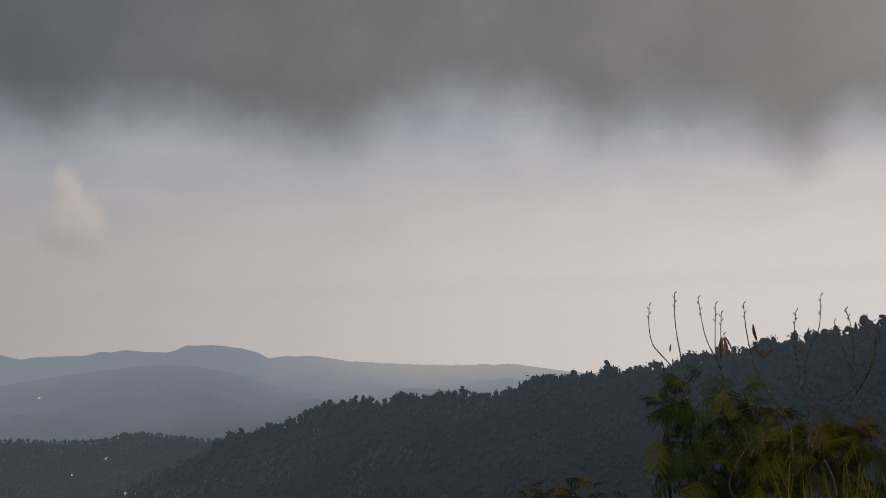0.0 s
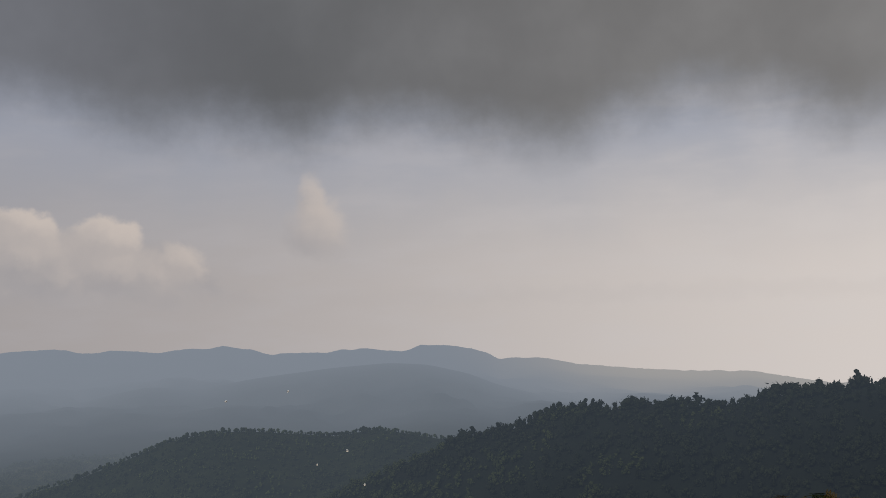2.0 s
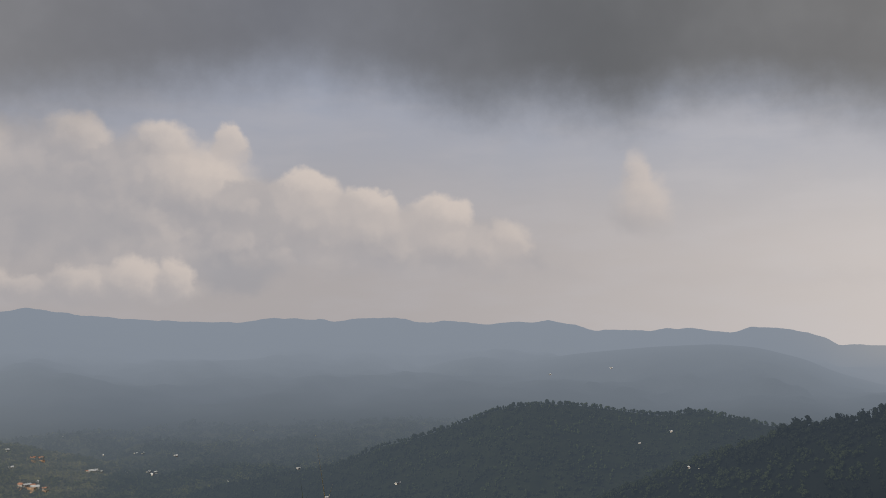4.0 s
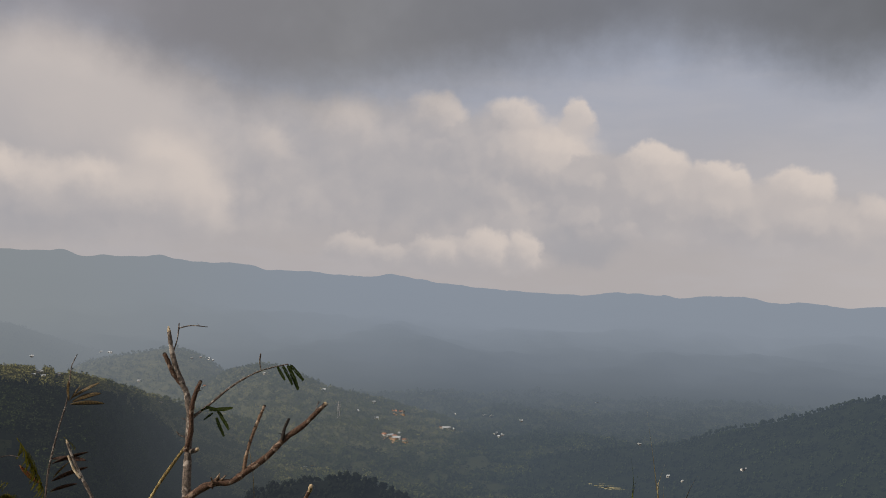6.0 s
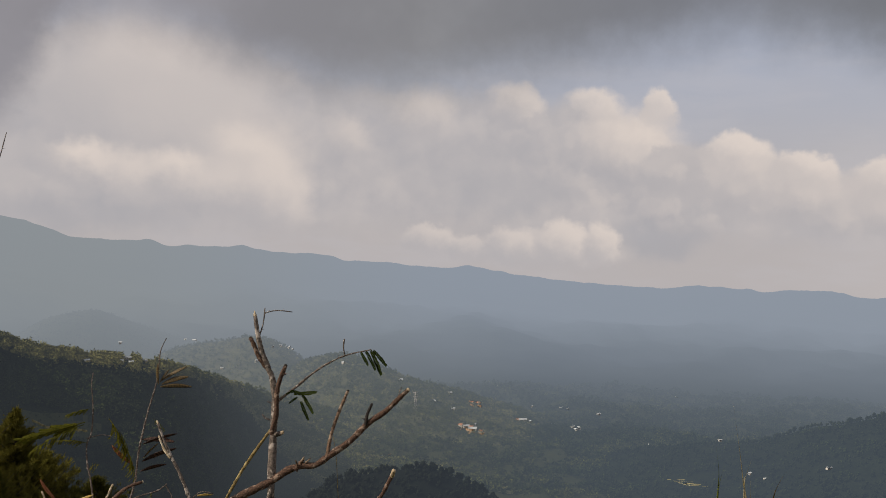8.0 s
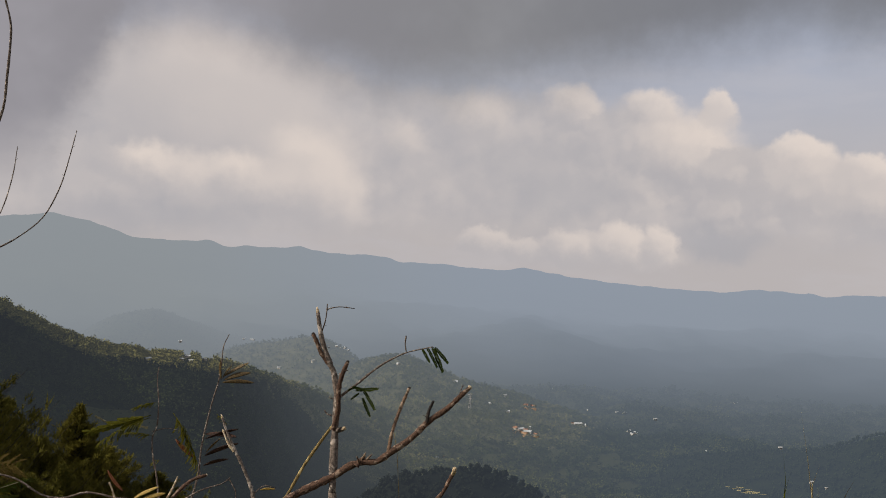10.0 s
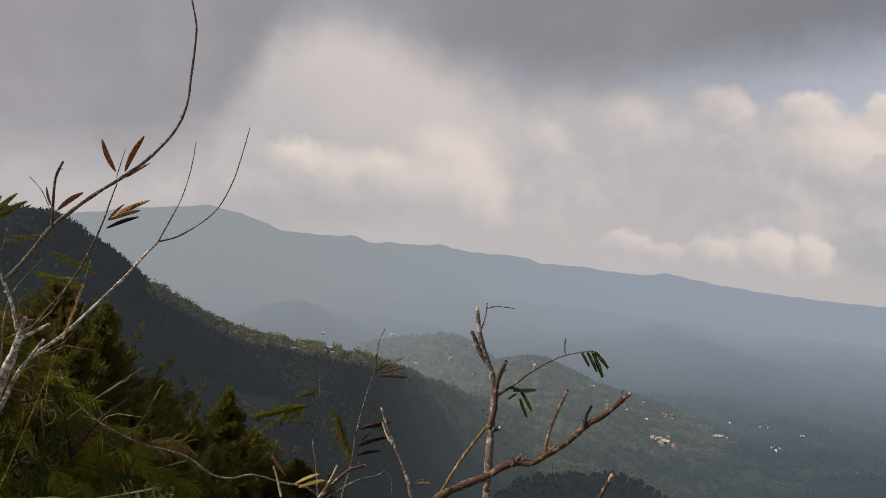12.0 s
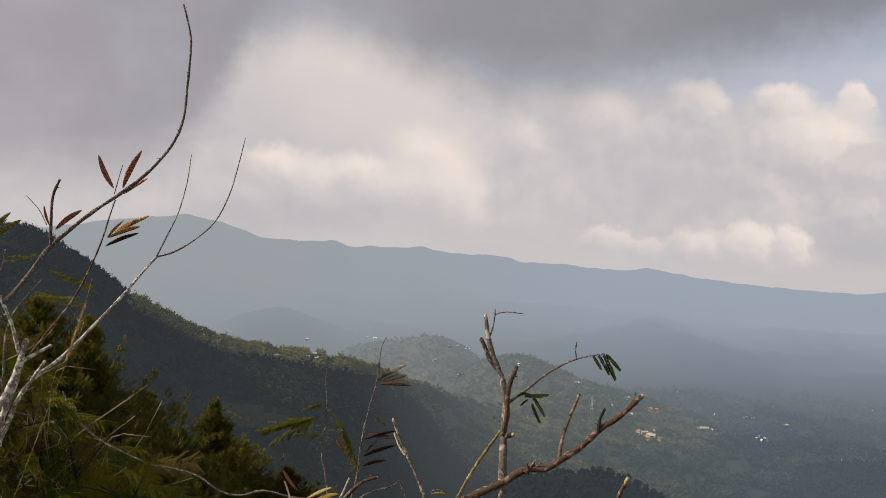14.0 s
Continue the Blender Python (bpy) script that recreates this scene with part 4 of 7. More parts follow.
POD_RED = seedy("red_brown_pod", (0.11, 0.03, 0.016), (0.50, 0.20, 0.085))
POD_ORANGE = seedy("orange_pod", (0.16, 0.06, 0.02), (0.52, 0.27, 0.08))
POD_OLIVE = seedy("olive_pod", (0.05, 0.04, 0.012), (0.34, 0.29, 0.07))
POD_OCHRE = seedy("ochre_pod", (0.20, 0.12, 0.03), (0.46, 0.32, 0.08))

PLACED = {}


def thing(name, label, category, group=""):
    return tagged(new(name), label, category, group)


def ground_under(x, y):
    return float(ground_height(np.array([x]), np.array([y]))[0])


def seat(root, p):
    """Sets a plant's root point on the ground under its first limb."""
    if root.name not in PLACED:
        PLACED[root.name] = Vector((p[0], p[1], ground_under(p[0], p[1])))
        root.location = PLACED[root.name]
    return PLACED[root.name]


def spline(points, each=4):
    p = [Vector(q) for q in points]
    p = [p[0] * 2 - p[1]] + p + [p[-1] * 2 - p[-2]]
    out = []
    for i in range(1, len(p) - 2):
        for k in range(each):
            t = k / each
            a, b, c, d = p[i - 1:i + 3]
            out.append(0.5 * ((2 * b) + (c - a) * t + (2 * a - 5 * b + 4 * c - d) * t * t + (3 * b - a - 3 * c + d) * t ** 3))
    out.append(p[-2])
    return out


def tube(points, radii, sides=7):
    verts, faces = [], []
    up = Vector((0.3, 0.9, 0.1))
    for i, p in enumerate(points):
        d = (points[min(i + 1, len(points) - 1)] - points[max(i - 1, 0)]).normalized()
        s = d.cross(up).normalized()
        t = s.cross(d)
        for k in range(sides):
            a = 2 * math.pi * k / sides
            verts.append(p + (s * math.cos(a) + t * math.sin(a)) * radii[i])
    n = len(points)
    for i in range(n - 1):
        for k in range(sides):
            a, b = i * sides + k, i * sides + (k + 1) % sides
            faces.append((a, b, b + sides, a + sides))
    verts.append(points[-1] + (points[-1] - points[-2]).normalized() * radii[-1] * 0.4)
    for k in range(sides):
        faces.append(((n - 1) * sides + k, (n - 1) * sides + (k + 1) % sides, len(verts) - 1))
    return verts, faces


limb_rng = random.Random(4)


def limb(root, name, points, r0, r1, mat, label="", rooted=False, cut=0):
    """A tapered, slightly knotty branch along a few points."""
    base = seat(root, points[0])
    pts = list(points)
    if rooted:
        x, y, z = pts[0]
        g = ground_under(x, y) - 0.05
        d = Vector(pts[0]) - Vector(pts[1])
        lean = d.normalized() * min(0.25, (z - g) * 0.3)
        foot = (x + lean.x, y + lean.y, ground_under(x + lean.x, y + lean.y) - 0.05)
        pts = [foot, tuple((Vector(foot) + Vector(pts[0])) / 2 + Vector((lean.x, lean.y, 0)) * 0.3)] + pts
    line = spline(pts)
    n = len(line)
    radii = [(r0 + (r1 - r0) * i / (n - 1)) * limb_rng.uniform(0.86, 1.2) for i in range(n)]
    if rooted:
        radii[0] *= 1.3
    line = [p - base for p in line]
    verts, faces = tube(line, radii, 6 if r0 < 0.005 else 8)
    if name in ("twig", "branch", "stub") and r0 < 0.011:
        for i in range(2, n - 1, 4):
            d = Vector((limb_rng.uniform(-1, 1), limb_rng.uniform(-1, 1), limb_rng.uniform(-.2, 1))).normalized()
            a, w = len(verts), max(radii[i] * 0.55, 0.0009)
            tip = line[i] + d * (radii[i] + limb_rng.uniform(0.006, 0.02))
            s = d.orthogonal().normalized() * w
            t = d.cross(s)
            verts += [line[i] + s, line[i] - s * 0.5 + t * 0.87, line[i] - s * 0.5 - t * 0.87, tip]
            faces += [(a, a + 1, a + 3), (a + 1, a + 2, a + 3), (a + 2, a, a + 3)]
    ob = mesh_object(name, verts, faces, mat, root)
    if label:
        ob["label"] = label
    if cut:
        # sawn or snapped end: a pale slanting disc
        d = (line[-1] - line[-2]).normalized()
        cv, cf = tube([line[-1] - d * radii[-1] * 0.3, line[-1] + d * radii[-1] * 0.25, line[-1] + d * radii[-1] * (0.6 + 2.0 * (cut == 2))], [radii[-1] * 1.02, radii[-1] * 0.98, radii[-1] * (0.55 - 0.3 * (cut == 2))], 8)
        face = mesh_object("cut_face", cv, cf, BARK_DARK if cut == 3 else CUT, ob)
        face["label"] = "dark weathered broken end" if cut == 3 else "pale cut wood"
    return ob


def shared(name, verts, faces, mat, smooth=False):
    me = bpy.data.meshes.new(name)
    me.from_pydata([tuple(v) for v in verts], [], faces)
    me.materials.append(mat)
    me.polygons.foreach_set("use_smooth", [smooth] * len(me.polygons))
    return me


def pod_shape():
    """Flat pod a unit long, swollen over each seed."""
    verts, faces, n, m = [], [], 22, 8
    for i in range(n):
        x = i / (n - 1)
        w = 0.006 + 0.078 * max(0.0, math.sin(x * math.pi)) ** 0.6
        h = 0.010 + 0.010 * max(0, math.sin(x * 72.0)) * (0.1 < x < 0.93)
        bend = 0.05 * math.sin(x * math.pi)
        for k in range(m):
            a = 2 * math.pi * k / m
            verts.append((x, w * math.cos(a) + bend, h * math.sin(a)))
    for i in range(n - 1):
        for k in range(m):
            faces.append((i * m + k, i * m + (k + 1) % m, (i + 1) * m + (k + 1) % m, (i + 1) * m + k))
    faces += [tuple(range(m))[::-1], tuple(range((n - 1) * m, n * m))]
    return verts, faces


def leaflet(verts, faces, at, way, side, length, width):
    """One small pointed leaf: four triangles with a fold."""
    a = len(verts)
    up = way.cross(side).normalized()
    verts += [at, at + way * length * 0.5 + side * width * 0.5 + up * width * 0.15, at + way * length, at + way * length * 0.5 - side * width * 0.5 + up * width * 0.15]
    faces += [(a, a + 1, a + 2), (a, a + 2, a + 3)]


def frond(verts, faces, start, way, side, length, pairs, sag, rng, wide=0.085, long=0.15):
    """Leaflets in pairs along a hanging rib."""
    up = side.cross(way).normalized()
    pts = [start + way * length * t + up * (-sag * length * t * t) for t in [i / 6 for i in range(7)]]
    v, f = tube(pts[::3], [length * 0.007] * 3, 3)
    o = len(verts)
    verts += v
    faces += [tuple(i + o for i in q) for q in f]
    for k in range(pairs):
        t = (k + 0.6) / pairs
        p = start + way * length * t + up * (-sag * length * t * t)
        along = (way - up * 2 * sag * t).normalized()
        size = length * long * (0.55 + 0.9 * math.sin(math.pi * min(1, t * 0.85 + 0.12)) * 0.6)
        for s in (-1, 1):
            d = (along * 0.75 + side * s * 0.75 + up * rng.uniform(-0.35, 0.15)).normalized()
            leaflet(verts, faces, p, d, (d.cross(up)).normalized(), size * rng.uniform(0.85, 1.1), length * wide)


def spray_shape(seed, wide=0.036, long=0.15):
    rng, v, f = random.Random(seed), [], []
    frond(v, f, Vector(), Vector((1, 0, 0)), Vector((0, 1, 0)), 1.0, 19, 0.16, rng, wide, long)
    return v, f


def plume_shape(seed):
    """Young twice-feathered leaf a unit long, its pinnae swept forward and hanging."""
    rng, v, f = random.Random(seed), [], []
    rib = [Vector((t, 0, -0.20 * t * t)) for t in [i / 6 for i in range(7)]]
    tv, tf = tube(rib, [0.009 - 0.005 * i / 6 for i in range(7)], 4)
    v += tv
    f += tf
    n = 12
    for k in range(n):
        t = 0.12 + 0.86 * k / (n - 1)
        p = Vector((t, 0, -0.20 * t * t))
        for s in (-1, 1):
            way = Vector((0.80 + rng.uniform(-.12, .1), s * 0.30 + rng.uniform(-.1, .1), -0.30 + rng.uniform(-.2, .2))).normalized()
            side = way.cross(Vector((0, 0, 1))).normalized()
            frond(v, f, p, way, side, rng.uniform(0.20, 0.33) * (1.1 - 0.4 * t), 14, rng.uniform(0.2, 0.8), rng, 0.10, 0.15)
    return v, f


def leaf_shape(seed):
    """Twice-feathered leaf a unit long."""
    rng, v, f = random.Random(seed), [], []
    rib = [Vector((t, 0, -0.22 * t * t)) for t in [i / 6 for i in range(7)]]
    tv, tf = tube(rib, [0.010 - 0.006 * i / 6 for i in range(7)], 4)
    v += tv
    f += tf
    n = rng.randint(8, 10)
    for k in range(n):
        t = 0.25 + 0.72 * k / (n - 1)
        p = Vector((t, 0, -0.22 * t * t))
        for s in (-1, 1):
            way = Vector((0.62 + rng.uniform(-.1, .15), s * 0.75, -0.12 + rng.uniform(-.25, .1))).normalized()
            side = way.cross(Vector((0, 0, 1))).normalized()
            frond(v, f, p, way, side, 0.42 * (1 - 0.35 * abs(t - 0.5)) * rng.uniform(0.8, 1.1), 13, rng.uniform(0.15, 0.55), rng, 0.07, 0.12)
    return v, f


POD_MESHES, SPRAY_MESHES, LEAF_MESHES = {}, {}, {}


def aim(a, b, base, roll, flat_axis=None):
    """Pose that carries the unit x axis from a to b."""
    d = Vector(b) - Vector(a)
    x = d.normalized()
    z = Vector((0, 0, 1)) if flat_axis is None else flat_axis
    y = z.cross(x).normalized() if abs(x.dot(z)) < 0.98 else Vector((0, 1, 0)).cross(x).normalized()
    z = x.cross(y)
    r = Matrix((x, y, z)).transposed().to_4x4()
    return Matrix.Translation(Vector(a) - base) @ r @ pose(0, 0, 0, roll) @ Matrix.Scale(d.length, 4)


def pod(root, a, b, mat):
    base = seat(root, a)
    if mat.name not in POD_MESHES:
        POD_MESHES[mat.name] = shared("seed_pod", *pod_shape(), mat, True)
    ob = new("seed_pod", POD_MESHES[mat.name])
    ob.parent = root
    face = (Vector((0, 0, EYE)) - Vector(a)).normalized()
    ob.matrix_local = aim(a, b, base, limb_rng.uniform(-40, 40), face) @ Matrix.Diagonal((1, limb_rng.uniform(0.68, 1.0), 1, 1))
    return ob


def spray(root, a, b, mat):
    base = seat(root, a)
    key = mat.name, limb_rng.randint(0, 2)
    if key not in SPRAY_MESHES:
        SPRAY_MESHES[key] = shared("leaf_spray", *(plume_shape(key[1]) if mat == LEAF_SAP else spray_shape(key[1], 0.075 if mat == LEAF_DARK else 0.036, 0.115 if mat == LEAF_DARK else 0.15)), mat)
    ob = new("leaf_spray", SPRAY_MESHES[key])
    ob.parent = root
    if mat == LEAF_DARK:
        ob.matrix_local = aim(a, b, base, limb_rng.uniform(-30, 30), (Vector((0, 0, EYE)) - Vector(a)).normalized())
    else:
        ob.matrix_local = aim(a, b, base, limb_rng.uniform(-50, 50) - 30)
    return ob


def leaf(root, a, b, mat):
    base = seat(root, a)
    key = mat.name, limb_rng.randint(0, 3)
    if key not in LEAF_MESHES:
        LEAF_MESHES[key] = shared("leaf", *leaf_shape(key[1] + 3), mat)
    ob = new("leaf", LEAF_MESHES[key])
    ob.parent = root
    ob.matrix_local = aim(a, b, base, limb_rng.uniform(-60, 60))
    return ob


def bristles(root, points, count, length):
    """Shaggy seed head: fine bristles standing off a thin core."""
    base = seat(root, points[0])
    line = [p - base for p in spline(points, 8)]
    verts, faces = tube(line, [0.0042 - 0.0022 * i / len(line) for i in range(len(line))], 6)
    for k in range(count):
        i = limb_rng.randint(0, len(line) - 2)
        p = line[i].lerp(line[i + 1], limb_rng.random())
        along = (line[i + 1] - line[i]).normalized()
        d = (along * limb_rng.uniform(0.3, 1.2) + Vector((limb_rng.uniform(-1, 1), limb_rng.uniform(-1, 1), limb_rng.uniform(-1, 1))) * 0.6).normalized()
        side = d.orthogonal().normalized() * 0.0009
        l = length * limb_rng.uniform(0.4, 1.0) * (1.0 - 0.5 * i / len(line))
        a = len(verts)
        verts += [p - side, p + side, p + d * l]
        faces.append((a, a + 1, a + 2))
    return mesh_object("seed_head", verts, faces, SEED, root)


def blade(root, points, width, mat):
    """Folded grass blade from the ground to a thin tip."""
    base = seat(root, points[0])
    x, y, z = points[0]
    foot = (x, y, ground_under(x, y) - 0.03)
    line = [p - base for p in spline([foot, tuple((Vector(foot) + Vector(points[0])) / 2)] + list(points))]
    verts, faces, n = [], [], len(line)
    for i, p in enumerate(line):
        w = width * 0.5 * (1 - (i / (n - 1)) ** 3) * (0.6 + 0.4 * math.sin(math.pi * min(1, 0.2 + i / n)))
        s = Vector((math.cos(i * 0.04), math.sin(i * 0.04), 0)) * w
        verts += [p - s, p + Vector((0, 0.25 * w, 0)), p + s, p + Vector((0, 0.5 * w + 0.0006, 0))]
    for i in range(n - 1):
        a = i * 4
        faces += [(a + k, a + (k + 1) % 4, a + 4 + (k + 1) % 4, a + 4 + k) for k in range(4)]
    return mesh_object("blade", verts, faces, mat, root)



stump = thing("lopped_sapling", "lopped grey-brown sapling with cut stubs and few leaves", "sapling")
limb(stump, "trunk", [(-0.577, 3.343, 0.691), (-0.580, 3.351, 0.724), (-0.583, 3.381, 0.842), (-0.584, 3.406, 0.958), (-0.583, 3.422, 1.046), (-0.597, 3.434, 1.135), (-0.615, 3.437, 1.174), (-0.642, 3.442, 1.243), (-0.655, 3.445, 1.293), (-0.667, 3.449, 1.362)], 0.0175, 0.0072, BARK, rooted=True, cut=2)
limb(stump, "stub", [(-0.619, 3.436, 1.174), (-0.646, 3.437, 1.208), (-0.664, 3.439, 1.248), (-0.680, 3.440, 1.281)], 0.0085, 0.0075, BARK_BROWN, cut=3)
limb(stump, "twig", [(-0.649, 3.445, 1.289), (-0.637, 3.451, 1.335), (-0.633, 3.457, 1.390)], 0.003, 0.002, TWIG)
limb(stump, "twig", [(-0.632, 3.455, 1.372), (-0.590, 3.462, 1.381), (-0.534, 3.469, 1.376)], 0.0022, 0.0016, TWIG)
limb(stump, "stub", [(-0.587, 3.371, 0.944), (-0.571, 3.380, 1.014), (-0.571, 3.384, 1.084), (-0.562, 3.385, 1.135), (-0.541, 3.388, 1.190)], 0.0105, 0.0072, BARK_BROWN, cut=3)
limb(stump, "twig", [(-0.579, 3.422, 1.041), (-0.611, 3.419, 1.054)], 0.003, 0.002, TWIG)
limb(stump, "twig", [(-0.591, 3.410, 0.987), (-0.615, 3.408, 0.995), (-0.626, 3.409, 1.008)], 0.003, 0.002, TWIG)
limb(stump, "branch", [(-0.565, 3.387, 1.064), (-0.508, 3.389, 1.109), (-0.442, 3.392, 1.165), (-0.385, 3.390, 1.203), (-0.320, 3.386, 1.233), (-0.235, 3.380, 1.254)], 0.005, 0.0018, TWIG)
limb(stump, "twig", [(-0.330, 3.386, 1.231), (-0.334, 3.380, 1.262), (-0.331, 3.376, 1.291)], 0.0022, 0.003, TWIG, "dry shrivelled leaf tip")
limb(stump, "branch", [(-0.786, 3.319, 0.659), (-0.711, 3.338, 0.715), (-0.644, 3.349, 0.749), (-0.577, 3.357, 0.783), (-0.520, 3.363, 0.821), (-0.472, 3.362, 0.837), (-0.423, 3.358, 0.842), (-0.368, 3.361, 0.881), (-0.304, 3.365, 0.927), (-0.241, 3.370, 0.991), (-0.179, 3.370, 1.036), (-0.135, 3.368, 1.080), (-0.098, 3.364, 1.117)], 0.0145, 0.0082, BARK_BROWN, cut=1)
limb(stump, "stub", [(-0.496, 3.356, 0.822), (-0.478, 3.363, 0.846), (-0.468, 3.367, 0.858)], 0.01, 0.005, BARK_BROWN, cut=1)
limb(stump, "stub", [(-0.383, 3.358, 0.874), (-0.372, 3.375, 0.947), (-0.348, 3.391, 1.025), (-0.318, 3.406, 1.101)], 0.0066, 0.0052, BARK_TAN, cut=3)
limb(stump, "stub", [(-0.248, 3.359, 0.987), (-0.243, 3.366, 1.025), (-0.228, 3.373, 1.060)], 0.0062, 0.005, BARK_DARK, cut=3)
spray(stump, (-0.272, 3.377, 1.246), (-0.239, 3.343, 1.199), LEAF_DARK)
spray(stump, (-0.254, 3.379, 1.249), (-0.207, 3.342, 1.188), LEAF_DARK)
spray(stump, (-0.237, 3.380, 1.254), (-0.186, 3.341, 1.171), LEAF_DARK)
spray(stump, (-0.228, 3.380, 1.253), (-0.171, 3.345, 1.202), LEAF_DARK)
spray(stump, (-0.527, 3.387, 1.100), (-0.471, 3.362, 1.097), LEAF_DARK)
spray(stump, (-0.512, 3.387, 1.089), (-0.421, 3.367, 1.095), LEAF_DARK)
spray(stump, (-0.481, 3.390, 1.087), (-0.428, 3.355, 1.027), LEAF_DARK)
spray(stump, (-0.496, 3.387, 1.078), (-0.526, 3.350, 1.061), LEAF_DARK)
spray(stump, (-0.484, 3.386, 1.064), (-0.455, 3.347, 0.998), LEAF_DARK)
spray(stump, (-0.539, 3.383, 1.087), (-0.498, 3.361, 1.110), LEAF_DARK)

limb(stump, "stub", [(-0.578, 3.402, 0.938), (-0.560, 3.388, 0.944), (-0.546, 3.374, 0.952)], 0.0085, 0.0078, BARK, cut=1)
for a, b in (((-0.478, 3.358, 0.845), (-0.462, 3.345, 0.874)), ((-0.462, 3.356, 0.846), (-0.440, 3.348, 0.868)), ((-0.486, 3.352, 0.838), (-0.492, 3.338, 0.862))):
    limb(stump, "splinter", [a, tuple((Vector(a) + Vector(b)) / 2), b], 0.0048, 0.0018, BARK_TAN)
limb(stump, "twig", [(-0.135, 3.368, 1.082), (-0.131, 3.366, 1.103), (-0.122, 3.364, 1.126)], 0.0022, 0.0014, TWIG)

stem = thing("dry_stem", "leaning dry yellowish stem beside the lopped sapling", "stem")
limb(stem, "stalk", [(-0.790, 3.342, 0.632), (-0.748, 3.370, 0.702), (-0.697, 3.406, 0.802), (-0.644, 3.433, 0.885), (-0.601, 3.453, 0.947)], 0.0062, 0.005, STRAW, rooted=True)

stem = thing("straw_stem", "thin pale hanging grass stem", "stem")
limb(stem, "stalk", [(-0.350, 3.459, 0.650), (-0.357, 3.479, 0.725), (-0.368, 3.506, 0.840), (-0.383, 3.520, 0.913)], 0.0014, 0.001, STRAW, rooted=True)

stem = thing("cut_branch", "freshly cut slanting branch with a pale end", "branch")
limb(stem, "stalk", [(-0.241, 3.308, 0.649), (-0.182, 3.337, 0.749), (-0.166, 3.346, 0.781), (-0.146, 3.355, 0.818)], 0.0075, 0.0065, BARK_BROWN, rooted=True, cut=1)
limb(stem, "cut_face", [(-0.149, 3.349, 0.811), (-0.146, 3.333, 0.823), (-0.142, 3.319, 0.837)], 0.0074, 0.0072, CUT, "pale freshly cut end")

stalk = thing("pod_sapling", "slender sapling hung with flat brown seed pods", "sapling")
limb(stalk, "stem", [(-1.466, 4.407, 0.279), (-1.437, 4.471, 0.475), (-1.433, 4.505, 0.609), (-1.407, 4.549, 0.787), (-1.380, 4.577, 0.908), (-1.371, 4.593, 0.997), (-1.366, 4.605, 1.082), (-1.343, 4.618, 1.142)], 0.0065, 0.0018, TWIG, rooted=True)
pod(stalk, (-1.367, 4.582, 0.920), (-1.370, 4.576, 1.022), POD_BROWN)
pod(stalk, (-1.362, 4.585, 0.928), (-1.316, 4.586, 0.994), POD_BROWN)
pod(stalk, (-1.358, 4.588, 0.937), (-1.235, 4.608, 1.007), POD_BROWN)
pod(stalk, (-1.354, 4.586, 0.920), (-1.226, 4.604, 0.958), POD_BROWN)
pod(stalk, (-1.361, 4.582, 0.909), (-1.208, 4.600, 0.909), POD_BROWN)
pod(stalk, (-1.420, 4.516, 0.642), (-1.263, 4.547, 0.690), POD_DARK)
pod(stalk, (-1.422, 4.520, 0.664), (-1.270, 4.537, 0.652), POD_DARK)
pod(stalk, (-1.415, 4.499, 0.564), (-1.261, 4.533, 0.622), POD_DARK)
pod(stalk, (-1.411, 4.504, 0.578), (-1.342, 4.518, 0.650), POD_BROWN)
pod(stalk, (-1.418, 4.487, 0.519), (-1.300, 4.506, 0.551), POD_DARK)
pod(stalk, (-1.454, 4.486, 0.554), (-1.546, 4.457, 0.648), POD_RED)
spray(stalk, (-1.557, 4.448, 0.775), (-1.396, 4.424, 0.585), LEAF_SAP)
spray(stalk, (-1.518, 4.445, 0.701), (-1.383, 4.418, 0.543), LEAF_SAP)
spray(stalk, (-1.515, 4.451, 0.722), (-1.440, 4.427, 0.651), LEAF_SAP)
spray(stalk, (-1.364, 4.504, 0.768), (-1.294, 4.485, 0.734), LEAF_SAP)

stalk = thing("leafy_sapling", "thin twisted sapling with drooping feathery leaves", "sapling")
limb(stalk, "stem", [(-1.284, 3.560, 0.540), (-1.312, 3.593, 0.687), (-1.335, 3.607, 0.772), (-1.342, 3.619, 0.838), (-1.330, 3.633, 0.882), (-1.332, 3.650, 0.972), (-1.343, 3.661, 1.061), (-1.340, 3.669, 1.107)], 0.0045, 0.0016, TWIG, rooted=True)
limb(stalk, "twig", [(-1.345, 3.623, 0.860), (-1.296, 3.642, 0.871), (-1.258, 3.652, 0.864)], 0.002, 0.0015, TWIG)
spray(stalk, (-1.356, 3.632, 0.921), (-1.542, 3.521, 0.875), LEAF_SAP)
spray(stalk, (-1.359, 3.629, 0.912), (-1.520, 3.527, 0.863), LEAF_SAP)
spray(stalk, (-1.339, 3.647, 0.971), (-1.406, 3.591, 0.966), LEAF_SAP)
spray(stalk, (-1.343, 3.621, 0.844), (-1.414, 3.571, 0.878), LEAF_SAP)

stick = thing("broken_stick", "split broken stick with a pale tip", "stick")
limb(stick, "stalk", [(-0.804, 3.218, 0.654), (-0.830, 3.231, 0.717), (-0.845, 3.240, 0.762), (-0.881, 3.251, 0.835), (-0.912, 3.256, 0.890), (-0.940, 3.262, 0.946), (-0.960, 3.266, 0.996)], 0.0085, 0.004, BARK, rooted=True, cut=2)
limb(stick, "splinter", [(-0.911, 3.254, 0.881), (-0.935, 3.255, 0.912), (-0.955, 3.260, 0.955)], 0.0055, 0.003, CUT)
limb(stick, "twig", [(-0.846, 3.230, 0.725), (-0.806, 3.249, 0.765), (-0.761, 3.257, 0.759)], 0.002, 0.0015, TWIG)
